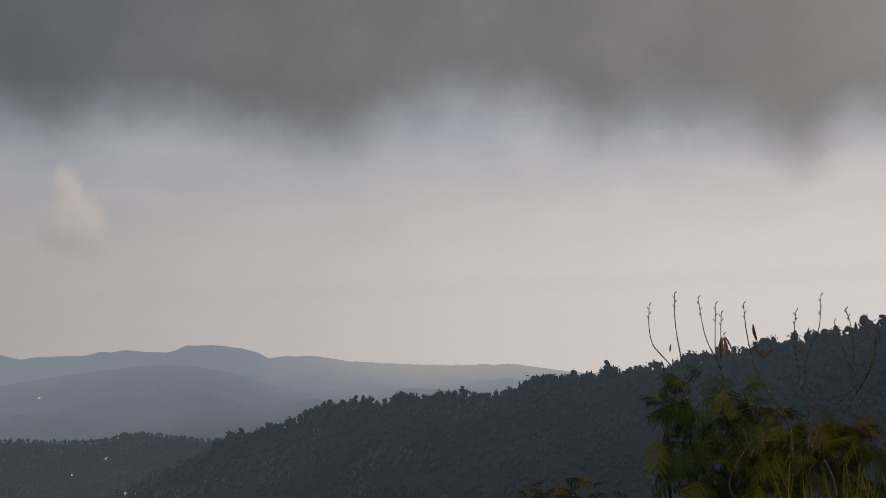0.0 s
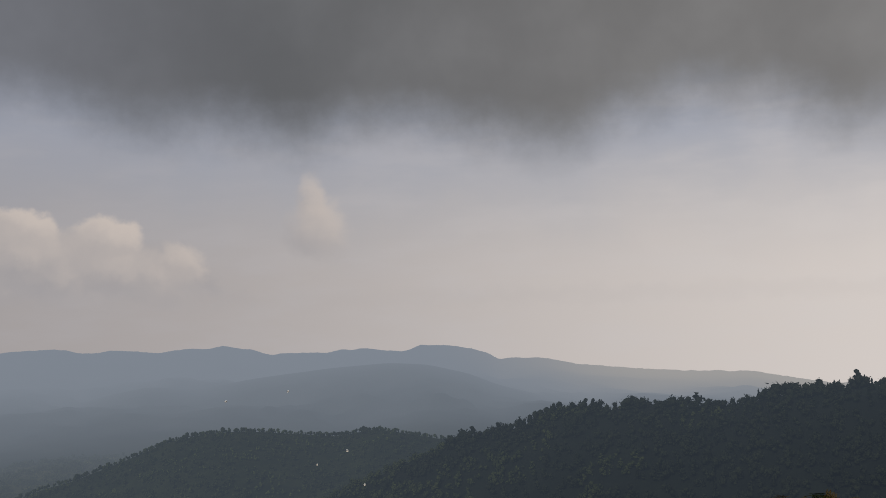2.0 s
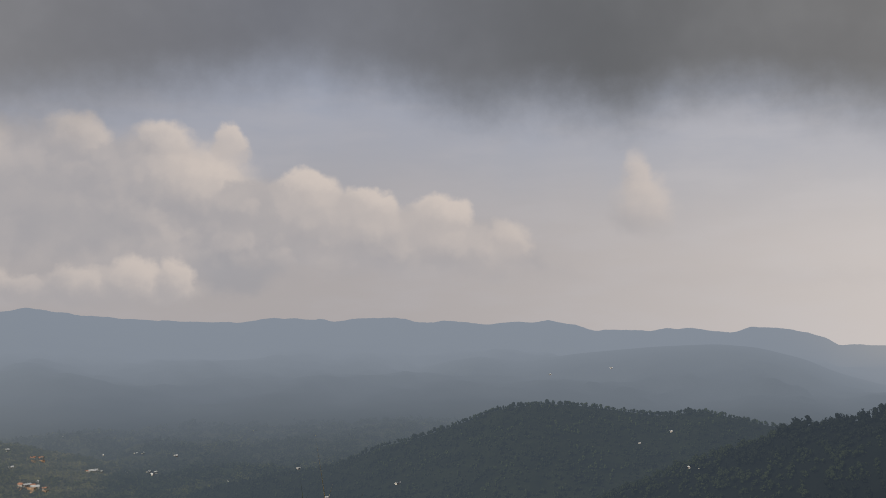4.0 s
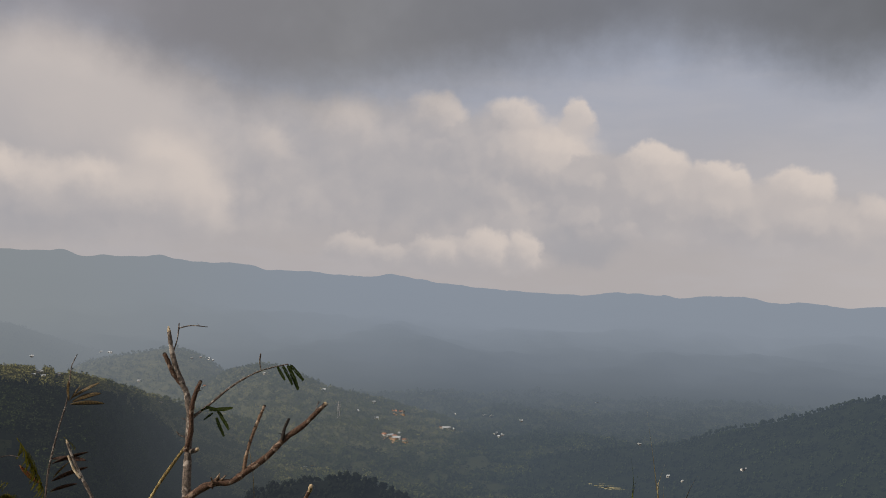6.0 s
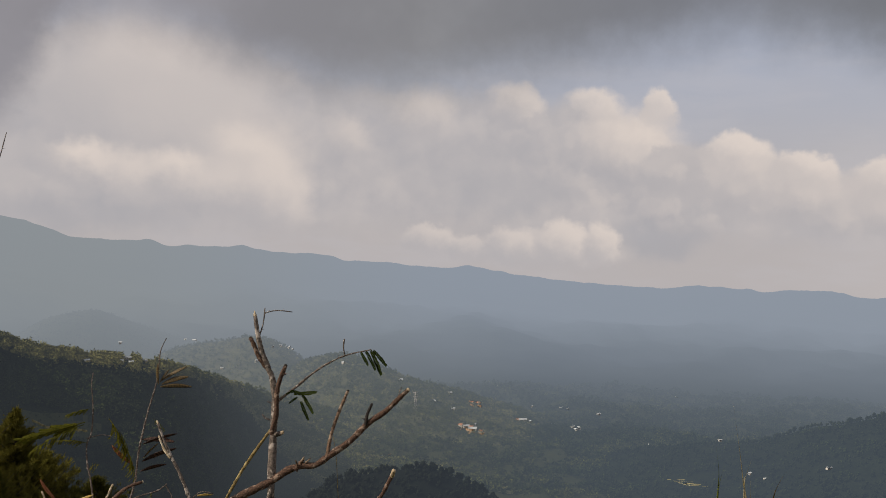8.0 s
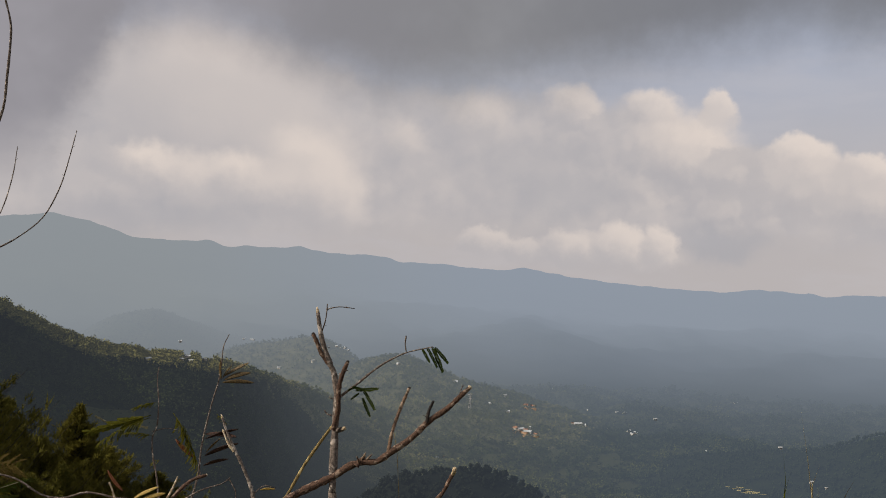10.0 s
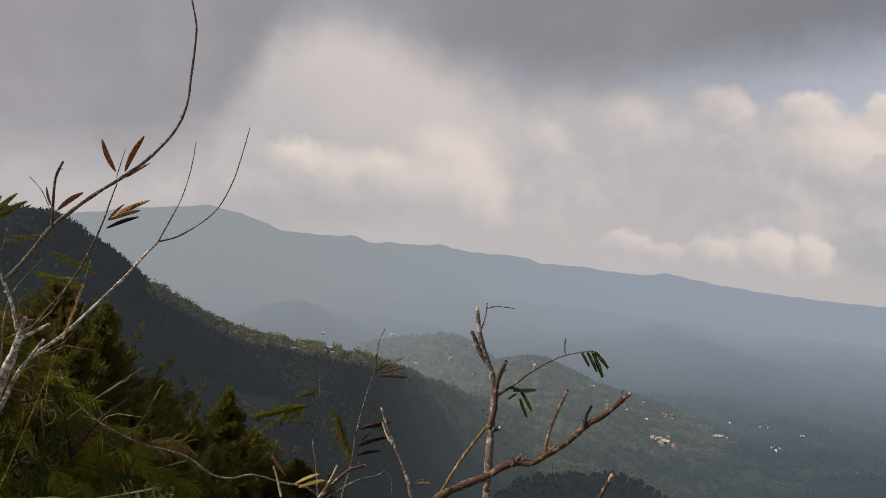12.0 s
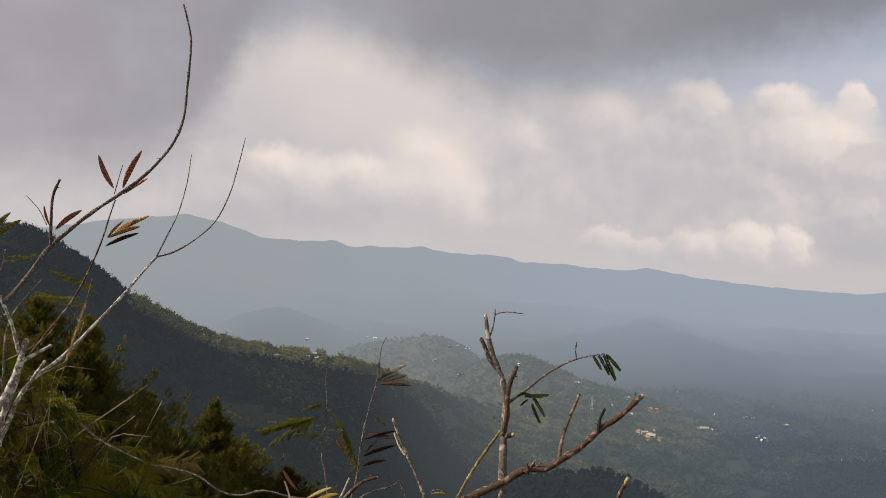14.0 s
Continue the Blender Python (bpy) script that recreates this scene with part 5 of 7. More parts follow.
pod(stick, (-0.815, 3.244, 0.753), (-0.757, 3.237, 0.760), POD_OCHRE)

stick = thing("broken_shrub", "low broken shrub with splintered pale stubs", "shrub")
limb(stick, "stem", [(-1.220, 3.260, 0.566), (-1.191, 3.294, 0.643), (-1.160, 3.322, 0.707), (-1.141, 3.343, 0.761)], 0.007, 0.003, CUT, rooted=True)
limb(stick, "stub", [(-1.191, 3.293, 0.639), (-1.140, 3.328, 0.704), (-1.095, 3.352, 0.746), (-1.045, 3.372, 0.764)], 0.008, 0.005, BARK_BROWN, cut=1)
limb(stick, "twig", [(-1.172, 3.300, 0.644), (-1.070, 3.349, 0.708), (-0.993, 3.377, 0.732), (-0.963, 3.390, 0.753)], 0.0028, 0.002, TWIG)
limb(stick, "twig", [(-0.966, 3.388, 0.749), (-0.940, 3.383, 0.705), (-0.938, 3.370, 0.657)], 0.002, 0.0016, TWIG)
limb(stick, "stub", [(-1.319, 3.251, 0.648), (-1.344, 3.261, 0.715), (-1.360, 3.265, 0.750)], 0.004, 0.003, CUT, cut=1)
pod(stick, (-1.282, 3.277, 0.690), (-1.192, 3.298, 0.734), POD_OCHRE)
pod(stick, (-1.265, 3.279, 0.679), (-1.168, 3.299, 0.712), POD_OCHRE)
pod(stick, (-1.314, 3.274, 0.720), (-1.363, 3.254, 0.796), POD_RED)
limb(stick, "twig", [(-2.231, 3.226, 1.038), (-2.180, 3.213, 0.956), (-2.083, 3.225, 0.871), (-1.980, 3.243, 0.817), (-1.887, 3.257, 0.781), (-1.797, 3.271, 0.766), (-1.705, 3.282, 0.742), (-1.619, 3.280, 0.694), (-1.539, 3.284, 0.682), (-1.453, 3.298, 0.702), (-1.343, 3.308, 0.683), (-1.254, 3.310, 0.677), (-1.186, 3.298, 0.651)], 0.003, 0.0045, TWIG)

shrub = thing("pod_shrub", "pale-barked spreading shrub with bare twigs and brown pods", "shrub")
limb(shrub, "trunk", [(-2.491, 2.738, 0.657), (-2.461, 2.790, 0.737), (-2.421, 2.849, 0.823), (-2.375, 2.910, 0.910), (-2.319, 2.976, 1.016), (-2.290, 3.015, 1.109), (-2.275, 3.038, 1.186)], 0.014, 0.0105, BARK_WHITE, rooted=True)
limb(shrub, "trunk", [(-2.358, 2.918, 0.671), (-2.341, 2.954, 0.780), (-2.324, 2.978, 0.862), (-2.323, 2.989, 0.944), (-2.308, 3.005, 1.017), (-2.290, 3.021, 1.085), (-2.274, 3.037, 1.178)], 0.013, 0.0105, BARK_WHITE, rooted=True)
limb(shrub, "stem", [(-2.438, 2.911, 0.642), (-2.400, 2.950, 0.764), (-2.351, 2.980, 0.848), (-2.321, 2.986, 0.903)], 0.008, 0.006, BARK_WHITE, rooted=True)
limb(shrub, "stub", [(-2.275, 3.036, 1.174), (-2.273, 3.044, 1.218), (-2.266, 3.053, 1.247)], 0.01, 0.008, BARK_WHITE, cut=1)
limb(shrub, "stub", [(-2.283, 3.034, 1.203), (-2.308, 3.029, 1.301), (-2.334, 3.017, 1.375)], 0.007, 0.0055, BARK_WHITE, cut=1)
limb(shrub, "stub", [(-2.333, 3.017, 1.366), (-2.357, 3.005, 1.437), (-2.375, 2.996, 1.534)], 0.0055, 0.004, BARK_WHITE, cut=1)
limb(shrub, "stub", [(-2.344, 3.010, 1.379), (-2.353, 3.009, 1.459), (-2.342, 3.020, 1.523), (-2.338, 3.025, 1.570)], 0.003, 0.002, TWIG, cut=1)
limb(shrub, "branch", [(-2.337, 3.015, 1.379), (-2.313, 3.045, 1.417), (-2.279, 3.081, 1.483), (-2.237, 3.123, 1.571), (-2.174, 3.173, 1.650), (-2.108, 3.222, 1.720), (-2.030, 3.275, 1.790), (-1.949, 3.324, 1.873), (-1.876, 3.363, 1.978), (-1.839, 3.378, 2.080), (-1.826, 3.376, 2.190), (-1.813, 3.370, 2.300), (-1.808, 3.363, 2.386), (-1.820, 3.345, 2.470), (-1.829, 3.340, 2.505)], 0.0085, 0.0028, TWIG)
limb(shrub, "branch", [(-2.335, 2.996, 0.879), (-2.348, 3.071, 0.940), (-2.365, 3.142, 1.004), (-2.362, 3.225, 1.072), (-2.328, 3.326, 1.132), (-2.308, 3.413, 1.184), (-2.268, 3.515, 1.274), (-2.223, 3.615, 1.369), (-2.183, 3.708, 1.467), (-2.157, 3.788, 1.537)], 0.0085, 0.005, BARK_WHITE)
limb(shrub, "twig", [(-2.159, 3.786, 1.535), (-2.125, 3.820, 1.633), (-2.090, 3.851, 1.736), (-2.064, 3.872, 1.866), (-2.052, 3.883, 1.986)], 0.0036, 0.0017, BARK)
limb(shrub, "twig", [(-2.159, 3.786, 1.535), (-2.102, 3.836, 1.558), (-2.033, 3.890, 1.612), (-1.963, 3.942, 1.693), (-1.915, 3.979, 1.812), (-1.888, 4.002, 1.931), (-1.860, 4.019, 2.072)], 0.004, 0.0017, TWIG)
limb(shrub, "stub", [(-2.274, 3.037, 1.171), (-2.241, 3.063, 1.195), (-2.198, 3.096, 1.225)], 0.0075, 0.006, BARK_WHITE, cut=1)
limb(shrub, "stub", [(-2.356, 3.209, 1.070), (-2.339, 3.227, 1.108), (-2.321, 3.245, 1.143)], 0.006, 0.005, BARK_WHITE, cut=1)
limb(shrub, "branch", [(-2.258, 3.063, 1.194), (-2.215, 3.111, 1.281), (-2.173, 3.154, 1.357), (-2.137, 3.190, 1.445), (-2.109, 3.218, 1.533), (-2.088, 3.239, 1.611), (-2.066, 3.258, 1.711), (-2.055, 3.270, 1.761)], 0.0048, 0.0022, BARK_BROWN)
limb(shrub, "stub", [(-2.221, 3.120, 1.589), (-2.221, 3.119, 1.668), (-2.216, 3.120, 1.765), (-2.196, 3.131, 1.827)], 0.0055, 0.0045, BARK_BROWN, cut=1)
limb(shrub, "twig", [(-2.233, 3.111, 1.661), (-2.255, 3.096, 1.716), (-2.289, 3.070, 1.765)], 0.0015, 0.001, TWIG)
limb(shrub, "twig", [(-2.321, 3.014, 1.164), (-2.324, 3.001, 1.101), (-2.313, 2.997, 1.039)], 0.002, 0.003, TWIG)
limb(shrub, "twig", [(-2.344, 3.035, 1.095), (-2.353, 3.052, 1.243), (-2.340, 3.070, 1.329), (-2.308, 3.099, 1.394), (-2.265, 3.134, 1.461)], 0.0035, 0.0015, BARK)
limb(shrub, "twig", [(-2.058, 3.267, 1.783), (-2.043, 3.272, 1.845), (-2.030, 3.276, 1.894)], 0.002, 0.0012, TWIG)
pod(shrub, (-2.060, 3.265, 1.805), (-2.093, 3.213, 1.924), POD_RED)
pod(shrub, (-2.032, 3.281, 1.806), (-1.960, 3.288, 1.949), POD_RED)
pod(shrub, (-2.028, 3.285, 1.785), (-1.943, 3.306, 1.845), POD_RED)
pod(shrub, (-2.067, 3.265, 1.628), (-1.939, 3.315, 1.705), POD_ORANGE)
pod(shrub, (-2.076, 3.260, 1.619), (-1.968, 3.299, 1.663), POD_ORANGE)
pod(shrub, (-2.079, 3.258, 1.618), (-2.019, 3.270, 1.685), POD_ORANGE)
pod(shrub, (-2.061, 3.268, 1.633), (-1.971, 3.297, 1.690), POD_ORANGE)
pod(shrub, (-2.084, 3.255, 1.587), (-1.971, 3.298, 1.639), POD_DARK)
pod(shrub, (-2.226, 3.116, 1.661), (-2.230, 3.088, 1.731), POD_RED)
pod(shrub, (-2.209, 3.128, 1.645), (-2.123, 3.159, 1.718), POD_RED)
spray(shrub, (-2.277, 3.187, 1.492), (-2.139, 3.238, 1.417), LEAF)
spray(shrub, (-2.260, 3.199, 1.491), (-2.126, 3.244, 1.389), LEAF)
spray(shrub, (-2.316, 3.156, 1.409), (-2.160, 3.220, 1.355), LEAF)
spray(shrub, (-2.303, 3.164, 1.403), (-2.174, 3.212, 1.372), LEAF)
spray(shrub, (-2.391, 3.109, 1.542), (-2.280, 3.151, 1.534), LEAF)
spray(shrub, (-2.407, 3.097, 1.524), (-2.305, 3.133, 1.520), LEAF)

shrub2 = thing("dark_pod_shrub", "leaning shrub with clusters of dark seed pods", "shrub")
limb(shrub2, "trunk", [(-2.581, 2.830, 0.560), (-2.656, 2.814, 0.701), (-2.691, 2.825, 0.840), (-2.705, 2.848, 0.982), (-2.717, 2.861, 1.093)], 0.016, 0.011, BARK_WHITE, rooted=True)
limb(shrub2, "stem", [(-2.955, 3.565, 0.983), (-3.019, 3.526, 1.058), (-2.992, 3.563, 1.159), (-2.963, 3.598, 1.261), (-2.975, 3.599, 1.363), (-2.968, 3.611, 1.492), (-2.943, 3.633, 1.558)], 0.009, 0.006, BARK, rooted=True)
limb(shrub2, "stub", [(-2.985, 3.589, 1.345), (-3.047, 3.542, 1.399), (-3.096, 3.505, 1.459)], 0.005, 0.004, BARK_WHITE, cut=1)
limb(shrub2, "stub", [(-2.963, 3.598, 1.261), (-2.940, 3.623, 1.326), (-2.934, 3.632, 1.391)], 0.006, 0.005, BARK, cut=1)
limb(shrub2, "branch", [(-2.725, 2.874, 0.881), (-2.678, 2.935, 0.961), (-2.609, 3.005, 1.012), (-2.537, 3.069, 1.042)], 0.011, 0.008, BARK_DARK)
limb(shrub2, "branch", [(-2.741, 2.919, 1.166), (-2.678, 2.959, 1.076), (-2.617, 2.998, 1.008)], 0.006, 0.005, BARK_DARK)
limb(shrub2, "branch", [(-2.836, 2.857, 1.372), (-2.811, 2.885, 1.416), (-2.772, 2.925, 1.481), (-2.713, 2.980, 1.551)], 0.009, 0.006, BARK_DARK)
limb(shrub2, "branch", [(-2.716, 2.860, 1.085), (-2.742, 2.851, 1.168), (-2.785, 2.823, 1.251)], 0.008, 0.006, BARK)
pod(shrub2, (-2.943, 3.633, 1.558), (-3.004, 3.558, 1.712), POD_DARK)
pod(shrub2, (-2.947, 3.630, 1.565), (-3.027, 3.540, 1.665), POD_DARK)
pod(shrub2, (-2.939, 3.636, 1.571), (-2.940, 3.610, 1.673), POD_DARK)
pod(shrub2, (-2.934, 3.640, 1.571), (-2.894, 3.646, 1.671), POD_DARK)
pod(shrub2, (-2.931, 3.642, 1.566), (-2.890, 3.649, 1.676), POD_DARK)
pod(shrub2, (-2.924, 3.648, 1.567), (-2.810, 3.708, 1.715), POD_OLIVE)
pod(shrub2, (-2.923, 3.648, 1.559), (-2.775, 3.733, 1.683), POD_OLIVE)
pod(shrub2, (-2.915, 3.655, 1.585), (-2.832, 3.693, 1.628), POD_OLIVE)
pod(shrub2, (-2.939, 3.636, 1.558), (-2.923, 3.623, 1.690), POD_OLIVE)
for tip, hue in (((-2.975, 3.58, 1.715), POD_DARK), ((-2.962, 3.60, 1.655), POD_DARK), ((-2.905, 3.64, 1.60), POD_OLIVE), ((-2.86, 3.67, 1.70), POD_OLIVE), ((-2.80, 3.71, 1.655), POD_OLIVE), ((-2.90, 3.64, 1.70), POD_OLIVE)):
    pod(shrub2, (-2.935, 3.640, 1.555), tip, hue)
for tip in ((-3.06, 3.52, 1.535), (-2.985, 3.58, 1.575), (-2.93, 3.62, 1.56), (-2.885, 3.65, 1.515), (-2.89, 3.645, 1.44)):
    pod(shrub2, (-2.980, 3.600, 1.440), tip, POD_DARK)
pod(shrub2, (-2.984, 3.595, 1.435), (-3.050, 3.521, 1.580), POD_DARK)
pod(shrub2, (-2.984, 3.595, 1.435), (-3.013, 3.551, 1.564), POD_DARK)
pod(shrub2, (-2.994, 3.588, 1.440), (-3.068, 3.503, 1.493), POD_DARK)
pod(shrub2, (-2.975, 3.603, 1.440), (-2.908, 3.635, 1.562), POD_DARK)
pod(shrub2, (-2.966, 3.610, 1.446), (-2.857, 3.670, 1.471), POD_DARK)
pod(shrub2, (-2.964, 3.610, 1.402), (-2.872, 3.655, 1.399), POD_DARK)
pod(shrub2, (-2.961, 3.609, 1.364), (-2.897, 3.633, 1.362), POD_DARK)

bare = thing("bare_shrub", "leafless grey shrub with fine upright twigs", "shrub")
limb(bare, "trunk", [(-3.912, 3.834, 1.332), (-3.866, 3.889, 1.536), (-3.813, 3.941, 1.650), (-3.756, 3.992, 1.762), (-3.696, 4.041, 1.852), (-3.645, 4.083, 1.904), (-3.604, 4.111, 1.990)], 0.0150, 0.0088, BARK_WHITE, rooted=True)
limb(bare, "branch", [(-3.604, 4.111, 1.990), (-3.579, 4.117, 2.139), (-3.564, 4.108, 2.291), (-3.570, 4.083, 2.405), (-3.565, 4.062, 2.529)], 0.0060, 0.0024, TWIG)
limb(bare, "branch", [(-3.645, 4.084, 1.898), (-3.591, 4.120, 2.012), (-3.550, 4.144, 2.113), (-3.529, 4.146, 2.238), (-3.510, 4.141, 2.361)], 0.0067, 0.0024, TWIG)
limb(bare, "twig", [(-3.540, 4.146, 2.163), (-3.530, 4.135, 2.295), (-3.530, 4.116, 2.410), (-3.529, 4.096, 2.512)], 0.0030, 0.0016, TWIG)
limb(bare, "twig", [(-3.523, 4.145, 2.273), (-3.476, 4.171, 2.345), (-3.436, 4.188, 2.428), (-3.429, 4.186, 2.466)], 0.0026, 0.0016, TWIG)
limb(bare, "twig", [(-3.577, 4.126, 2.072), (-3.546, 4.146, 2.134), (-3.500, 4.174, 2.206)], 0.0026, 0.0016, TWIG)
limb(bare, "twig", [(-3.604, 4.110, 2.010), (-3.631, 4.078, 2.095), (-3.645, 4.057, 2.172)], 0.0026, 0.0016, TWIG)
limb(bare, "twig", [(-3.631, 4.077, 2.104), (-3.598, 4.099, 2.157), (-3.547, 4.135, 2.206)], 0.0019, 0.0012, TWIG)
limb(bare, "branch", [(-3.752, 3.996, 1.748), (-3.655, 4.082, 1.750), (-3.550, 4.169, 1.808), (-3.511, 4.195, 1.901), (-3.495, 4.202, 1.991)], 0.0045, 0.0016, TWIG)
limb(bare, "branch", [(-3.889, 3.856, 1.938), (-3.811, 3.920, 2.055), (-3.759, 3.957, 2.152), (-3.713, 3.977, 2.300), (-3.673, 3.985, 2.446), (-3.623, 4.008, 2.546)], 0.0060, 0.0024, TWIG)
limb(bare, "branch", [(-3.871, 3.882, 1.796), (-3.814, 3.930, 1.917), (-3.753, 3.973, 2.067), (-3.710, 3.989, 2.244), (-3.682, 3.980, 2.431)], 0.0053, 0.0024, TWIG)
limb(bare, "twig", [(-3.876, 3.827, 2.277), (-3.793, 3.885, 2.395), (-3.739, 3.919, 2.478), (-3.722, 3.915, 2.563)], 0.0045, 0.0016, TWIG)
limb(bare, "twig", [(-3.847, 3.880, 2.099), (-3.808, 3.914, 2.126), (-3.738, 3.972, 2.184), (-3.660, 4.028, 2.276)], 0.0037, 0.0016, TWIG)
limb(bare, "twig", [(-3.752, 3.992, 1.836), (-3.763, 3.975, 1.936), (-3.789, 3.945, 2.006)], 0.0030, 0.0016, TWIG)
limb(bare, "twig", [(-3.748, 3.995, 1.848), (-3.740, 4.000, 1.895), (-3.720, 4.016, 1.920)], 0.0019, 0.0012, TWIG)
limb(bare, "twig", [(-3.753, 3.975, 2.044), (-3.780, 3.936, 2.164), (-3.794, 3.908, 2.261)], 0.0026, 0.0016, TWIG)
limb(bare, "trunk", [(-3.912, 3.834, 1.332), (-3.915, 3.842, 1.620), (-3.880, 3.870, 1.853), (-3.883, 3.841, 2.137), (-3.884, 3.793, 2.413)], 0.0120, 0.0064, BARK)
limb(bare, "twig", [(-3.563, 4.071, 2.498), (-3.566, 4.061, 2.532), (-3.571, 4.046, 2.576)], 0.0016, 0.0010, TWIG)
limb(bare, "twig", [(-3.567, 4.091, 2.380), (-3.575, 4.083, 2.386), (-3.593, 4.064, 2.401)], 0.0016, 0.0010, TWIG)
limb(bare, "twig", [(-3.568, 4.099, 2.326), (-3.549, 4.113, 2.337), (-3.528, 4.126, 2.359)], 0.0016, 0.0010, TWIG)
limb(bare, "twig", [(-3.570, 4.118, 2.189), (-3.565, 4.118, 2.221), (-3.548, 4.125, 2.267)], 0.0016, 0.0010, TWIG)
limb(bare, "twig", [(-3.525, 4.145, 2.264), (-3.515, 4.145, 2.314), (-3.513, 4.136, 2.375)], 0.0016, 0.0010, TWIG)
limb(bare, "twig", [(-3.518, 4.144, 2.307), (-3.507, 4.150, 2.321), (-3.498, 4.153, 2.347)], 0.0016, 0.0010, TWIG)
limb(bare, "twig", [(-3.514, 4.143, 2.332), (-3.503, 4.150, 2.343), (-3.490, 4.157, 2.366)], 0.0016, 0.0010, TWIG)
limb(bare, "twig", [(-3.625, 4.095, 1.973), (-3.599, 4.113, 2.020), (-3.586, 4.118, 2.077)], 0.0016, 0.0010, TWIG)
limb(bare, "twig", [(-3.646, 4.080, 1.937), (-3.642, 4.079, 1.984), (-3.652, 4.066, 2.042)], 0.0016, 0.0010, TWIG)
limb(bare, "twig", [(-3.692, 4.044, 1.859), (-3.708, 4.030, 1.869), (-3.715, 4.022, 1.893)], 0.0016, 0.0010, TWIG)
limb(bare, "twig", [(-3.696, 3.984, 2.348), (-3.690, 3.984, 2.378), (-3.676, 3.988, 2.421)], 0.0016, 0.0010, TWIG)
limb(bare, "twig", [(-3.687, 3.987, 2.374), (-3.690, 3.979, 2.402), (-3.696, 3.966, 2.440)], 0.0016, 0.0010, TWIG)
limb(bare, "twig", [(-3.667, 3.994, 2.427), (-3.641, 4.007, 2.476), (-3.628, 4.006, 2.534)], 0.0016, 0.0010, TWIG)
limb(bare, "twig", [(-3.644, 4.002, 2.490), (-3.630, 4.003, 2.540), (-3.603, 4.012, 2.603)], 0.0016, 0.0010, TWIG)
limb(bare, "twig", [(-3.626, 4.007, 2.539), (-3.589, 4.030, 2.575), (-3.554, 4.049, 2.623)], 0.0016, 0.0010, TWIG)
limb(bare, "twig", [(-3.743, 3.975, 2.120), (-3.729, 3.986, 2.137), (-3.716, 3.994, 2.166)], 0.0016, 0.0010, TWIG)
limb(bare, "twig", [(-3.736, 3.977, 2.161), (-3.717, 3.992, 2.174), (-3.713, 3.993, 2.197)], 0.0016, 0.0010, TWIG)
limb(bare, "twig", [(-3.725, 3.978, 2.220), (-3.734, 3.963, 2.264), (-3.732, 3.956, 2.321)], 0.0016, 0.0010, TWIG)
limb(bare, "twig", [(-3.708, 3.980, 2.308), (-3.688, 3.992, 2.340), (-3.652, 4.016, 2.385)], 0.0016, 0.0010, TWIG)
limb(bare, "twig", [(-3.688, 3.980, 2.403), (-3.683, 3.982, 2.417), (-3.671, 3.988, 2.444)], 0.0016, 0.0010, TWIG)
limb(bare, "twig", [(-3.778, 3.892, 2.432), (-3.765, 3.893, 2.485), (-3.766, 3.878, 2.547)], 0.0016, 0.0010, TWIG)
limb(bare, "twig", [(-3.770, 3.895, 2.450), (-3.773, 3.890, 2.466), (-3.760, 3.896, 2.495)], 0.0016, 0.0010, TWIG)
limb(bare, "twig", [(-3.755, 3.902, 2.487), (-3.751, 3.899, 2.516), (-3.736, 3.903, 2.557)], 0.0016, 0.0010, TWIG)
limb(bare, "twig", [(-3.740, 3.908, 2.523), (-3.742, 3.896, 2.565), (-3.757, 3.870, 2.616)], 0.0016, 0.0010, TWIG)
limb(bare, "twig", [(-3.783, 3.935, 2.153), (-3.783, 3.931, 2.182), (-3.782, 3.925, 2.223)], 0.0016, 0.0010, TWIG)
limb(bare, "twig", [(-3.761, 3.952, 2.175), (-3.753, 3.954, 2.214), (-3.748, 3.951, 2.263)], 0.0016, 0.0010, TWIG)
limb(bare, "twig", [(-3.723, 3.982, 2.214), (-3.721, 3.978, 2.248), (-3.725, 3.967, 2.293)], 0.0016, 0.0010, TWIG)
limb(bare, "twig", [(-3.714, 3.988, 2.223), (-3.694, 4.004, 2.237), (-3.673, 4.018, 2.261)], 0.0016, 0.0010, TWIG)
limb(bare, "twig", [(-3.674, 4.018, 2.263), (-3.674, 4.015, 2.277), (-3.676, 4.009, 2.302)], 0.0016, 0.0010, TWIG)
limb(bare, "twig", [(-3.549, 4.169, 1.810), (-3.547, 4.169, 1.849), (-3.530, 4.180, 1.900)], 0.0016, 0.0010, TWIG)
limb(bare, "twig", [(-3.505, 4.196, 1.957), (-3.496, 4.201, 1.989), (-3.481, 4.209, 2.033)], 0.0016, 0.0010, TWIG)
limb(bare, "twig", [(-3.735, 4.010, 1.788), (-3.770, 3.976, 1.808), (-3.792, 3.955, 1.840)], 0.0016, 0.0010, TWIG)
limb(bare, "twig", [(-3.706, 4.034, 1.836), (-3.726, 4.013, 1.881), (-3.745, 3.992, 1.937)], 0.0016, 0.0010, TWIG)
limb(bare, "twig", [(-3.796, 3.956, 1.683), (-3.805, 3.947, 1.709), (-3.809, 3.943, 1.747)], 0.0016, 0.0010, TWIG)
limb(bare, "twig", [(-3.774, 3.976, 1.727), (-3.788, 3.962, 1.761), (-3.798, 3.951, 1.807)], 0.0016, 0.0010, TWIG)
limb(bare, "twig", [(-3.798, 3.941, 1.955), (-3.792, 3.946, 1.971), (-3.793, 3.943, 1.998)], 0.0016, 0.0010, TWIG)
limb(bare, "twig", [(-3.788, 3.949, 1.982), (-3.779, 3.955, 2.001), (-3.762, 3.968, 2.031)], 0.0016, 0.0010, TWIG)
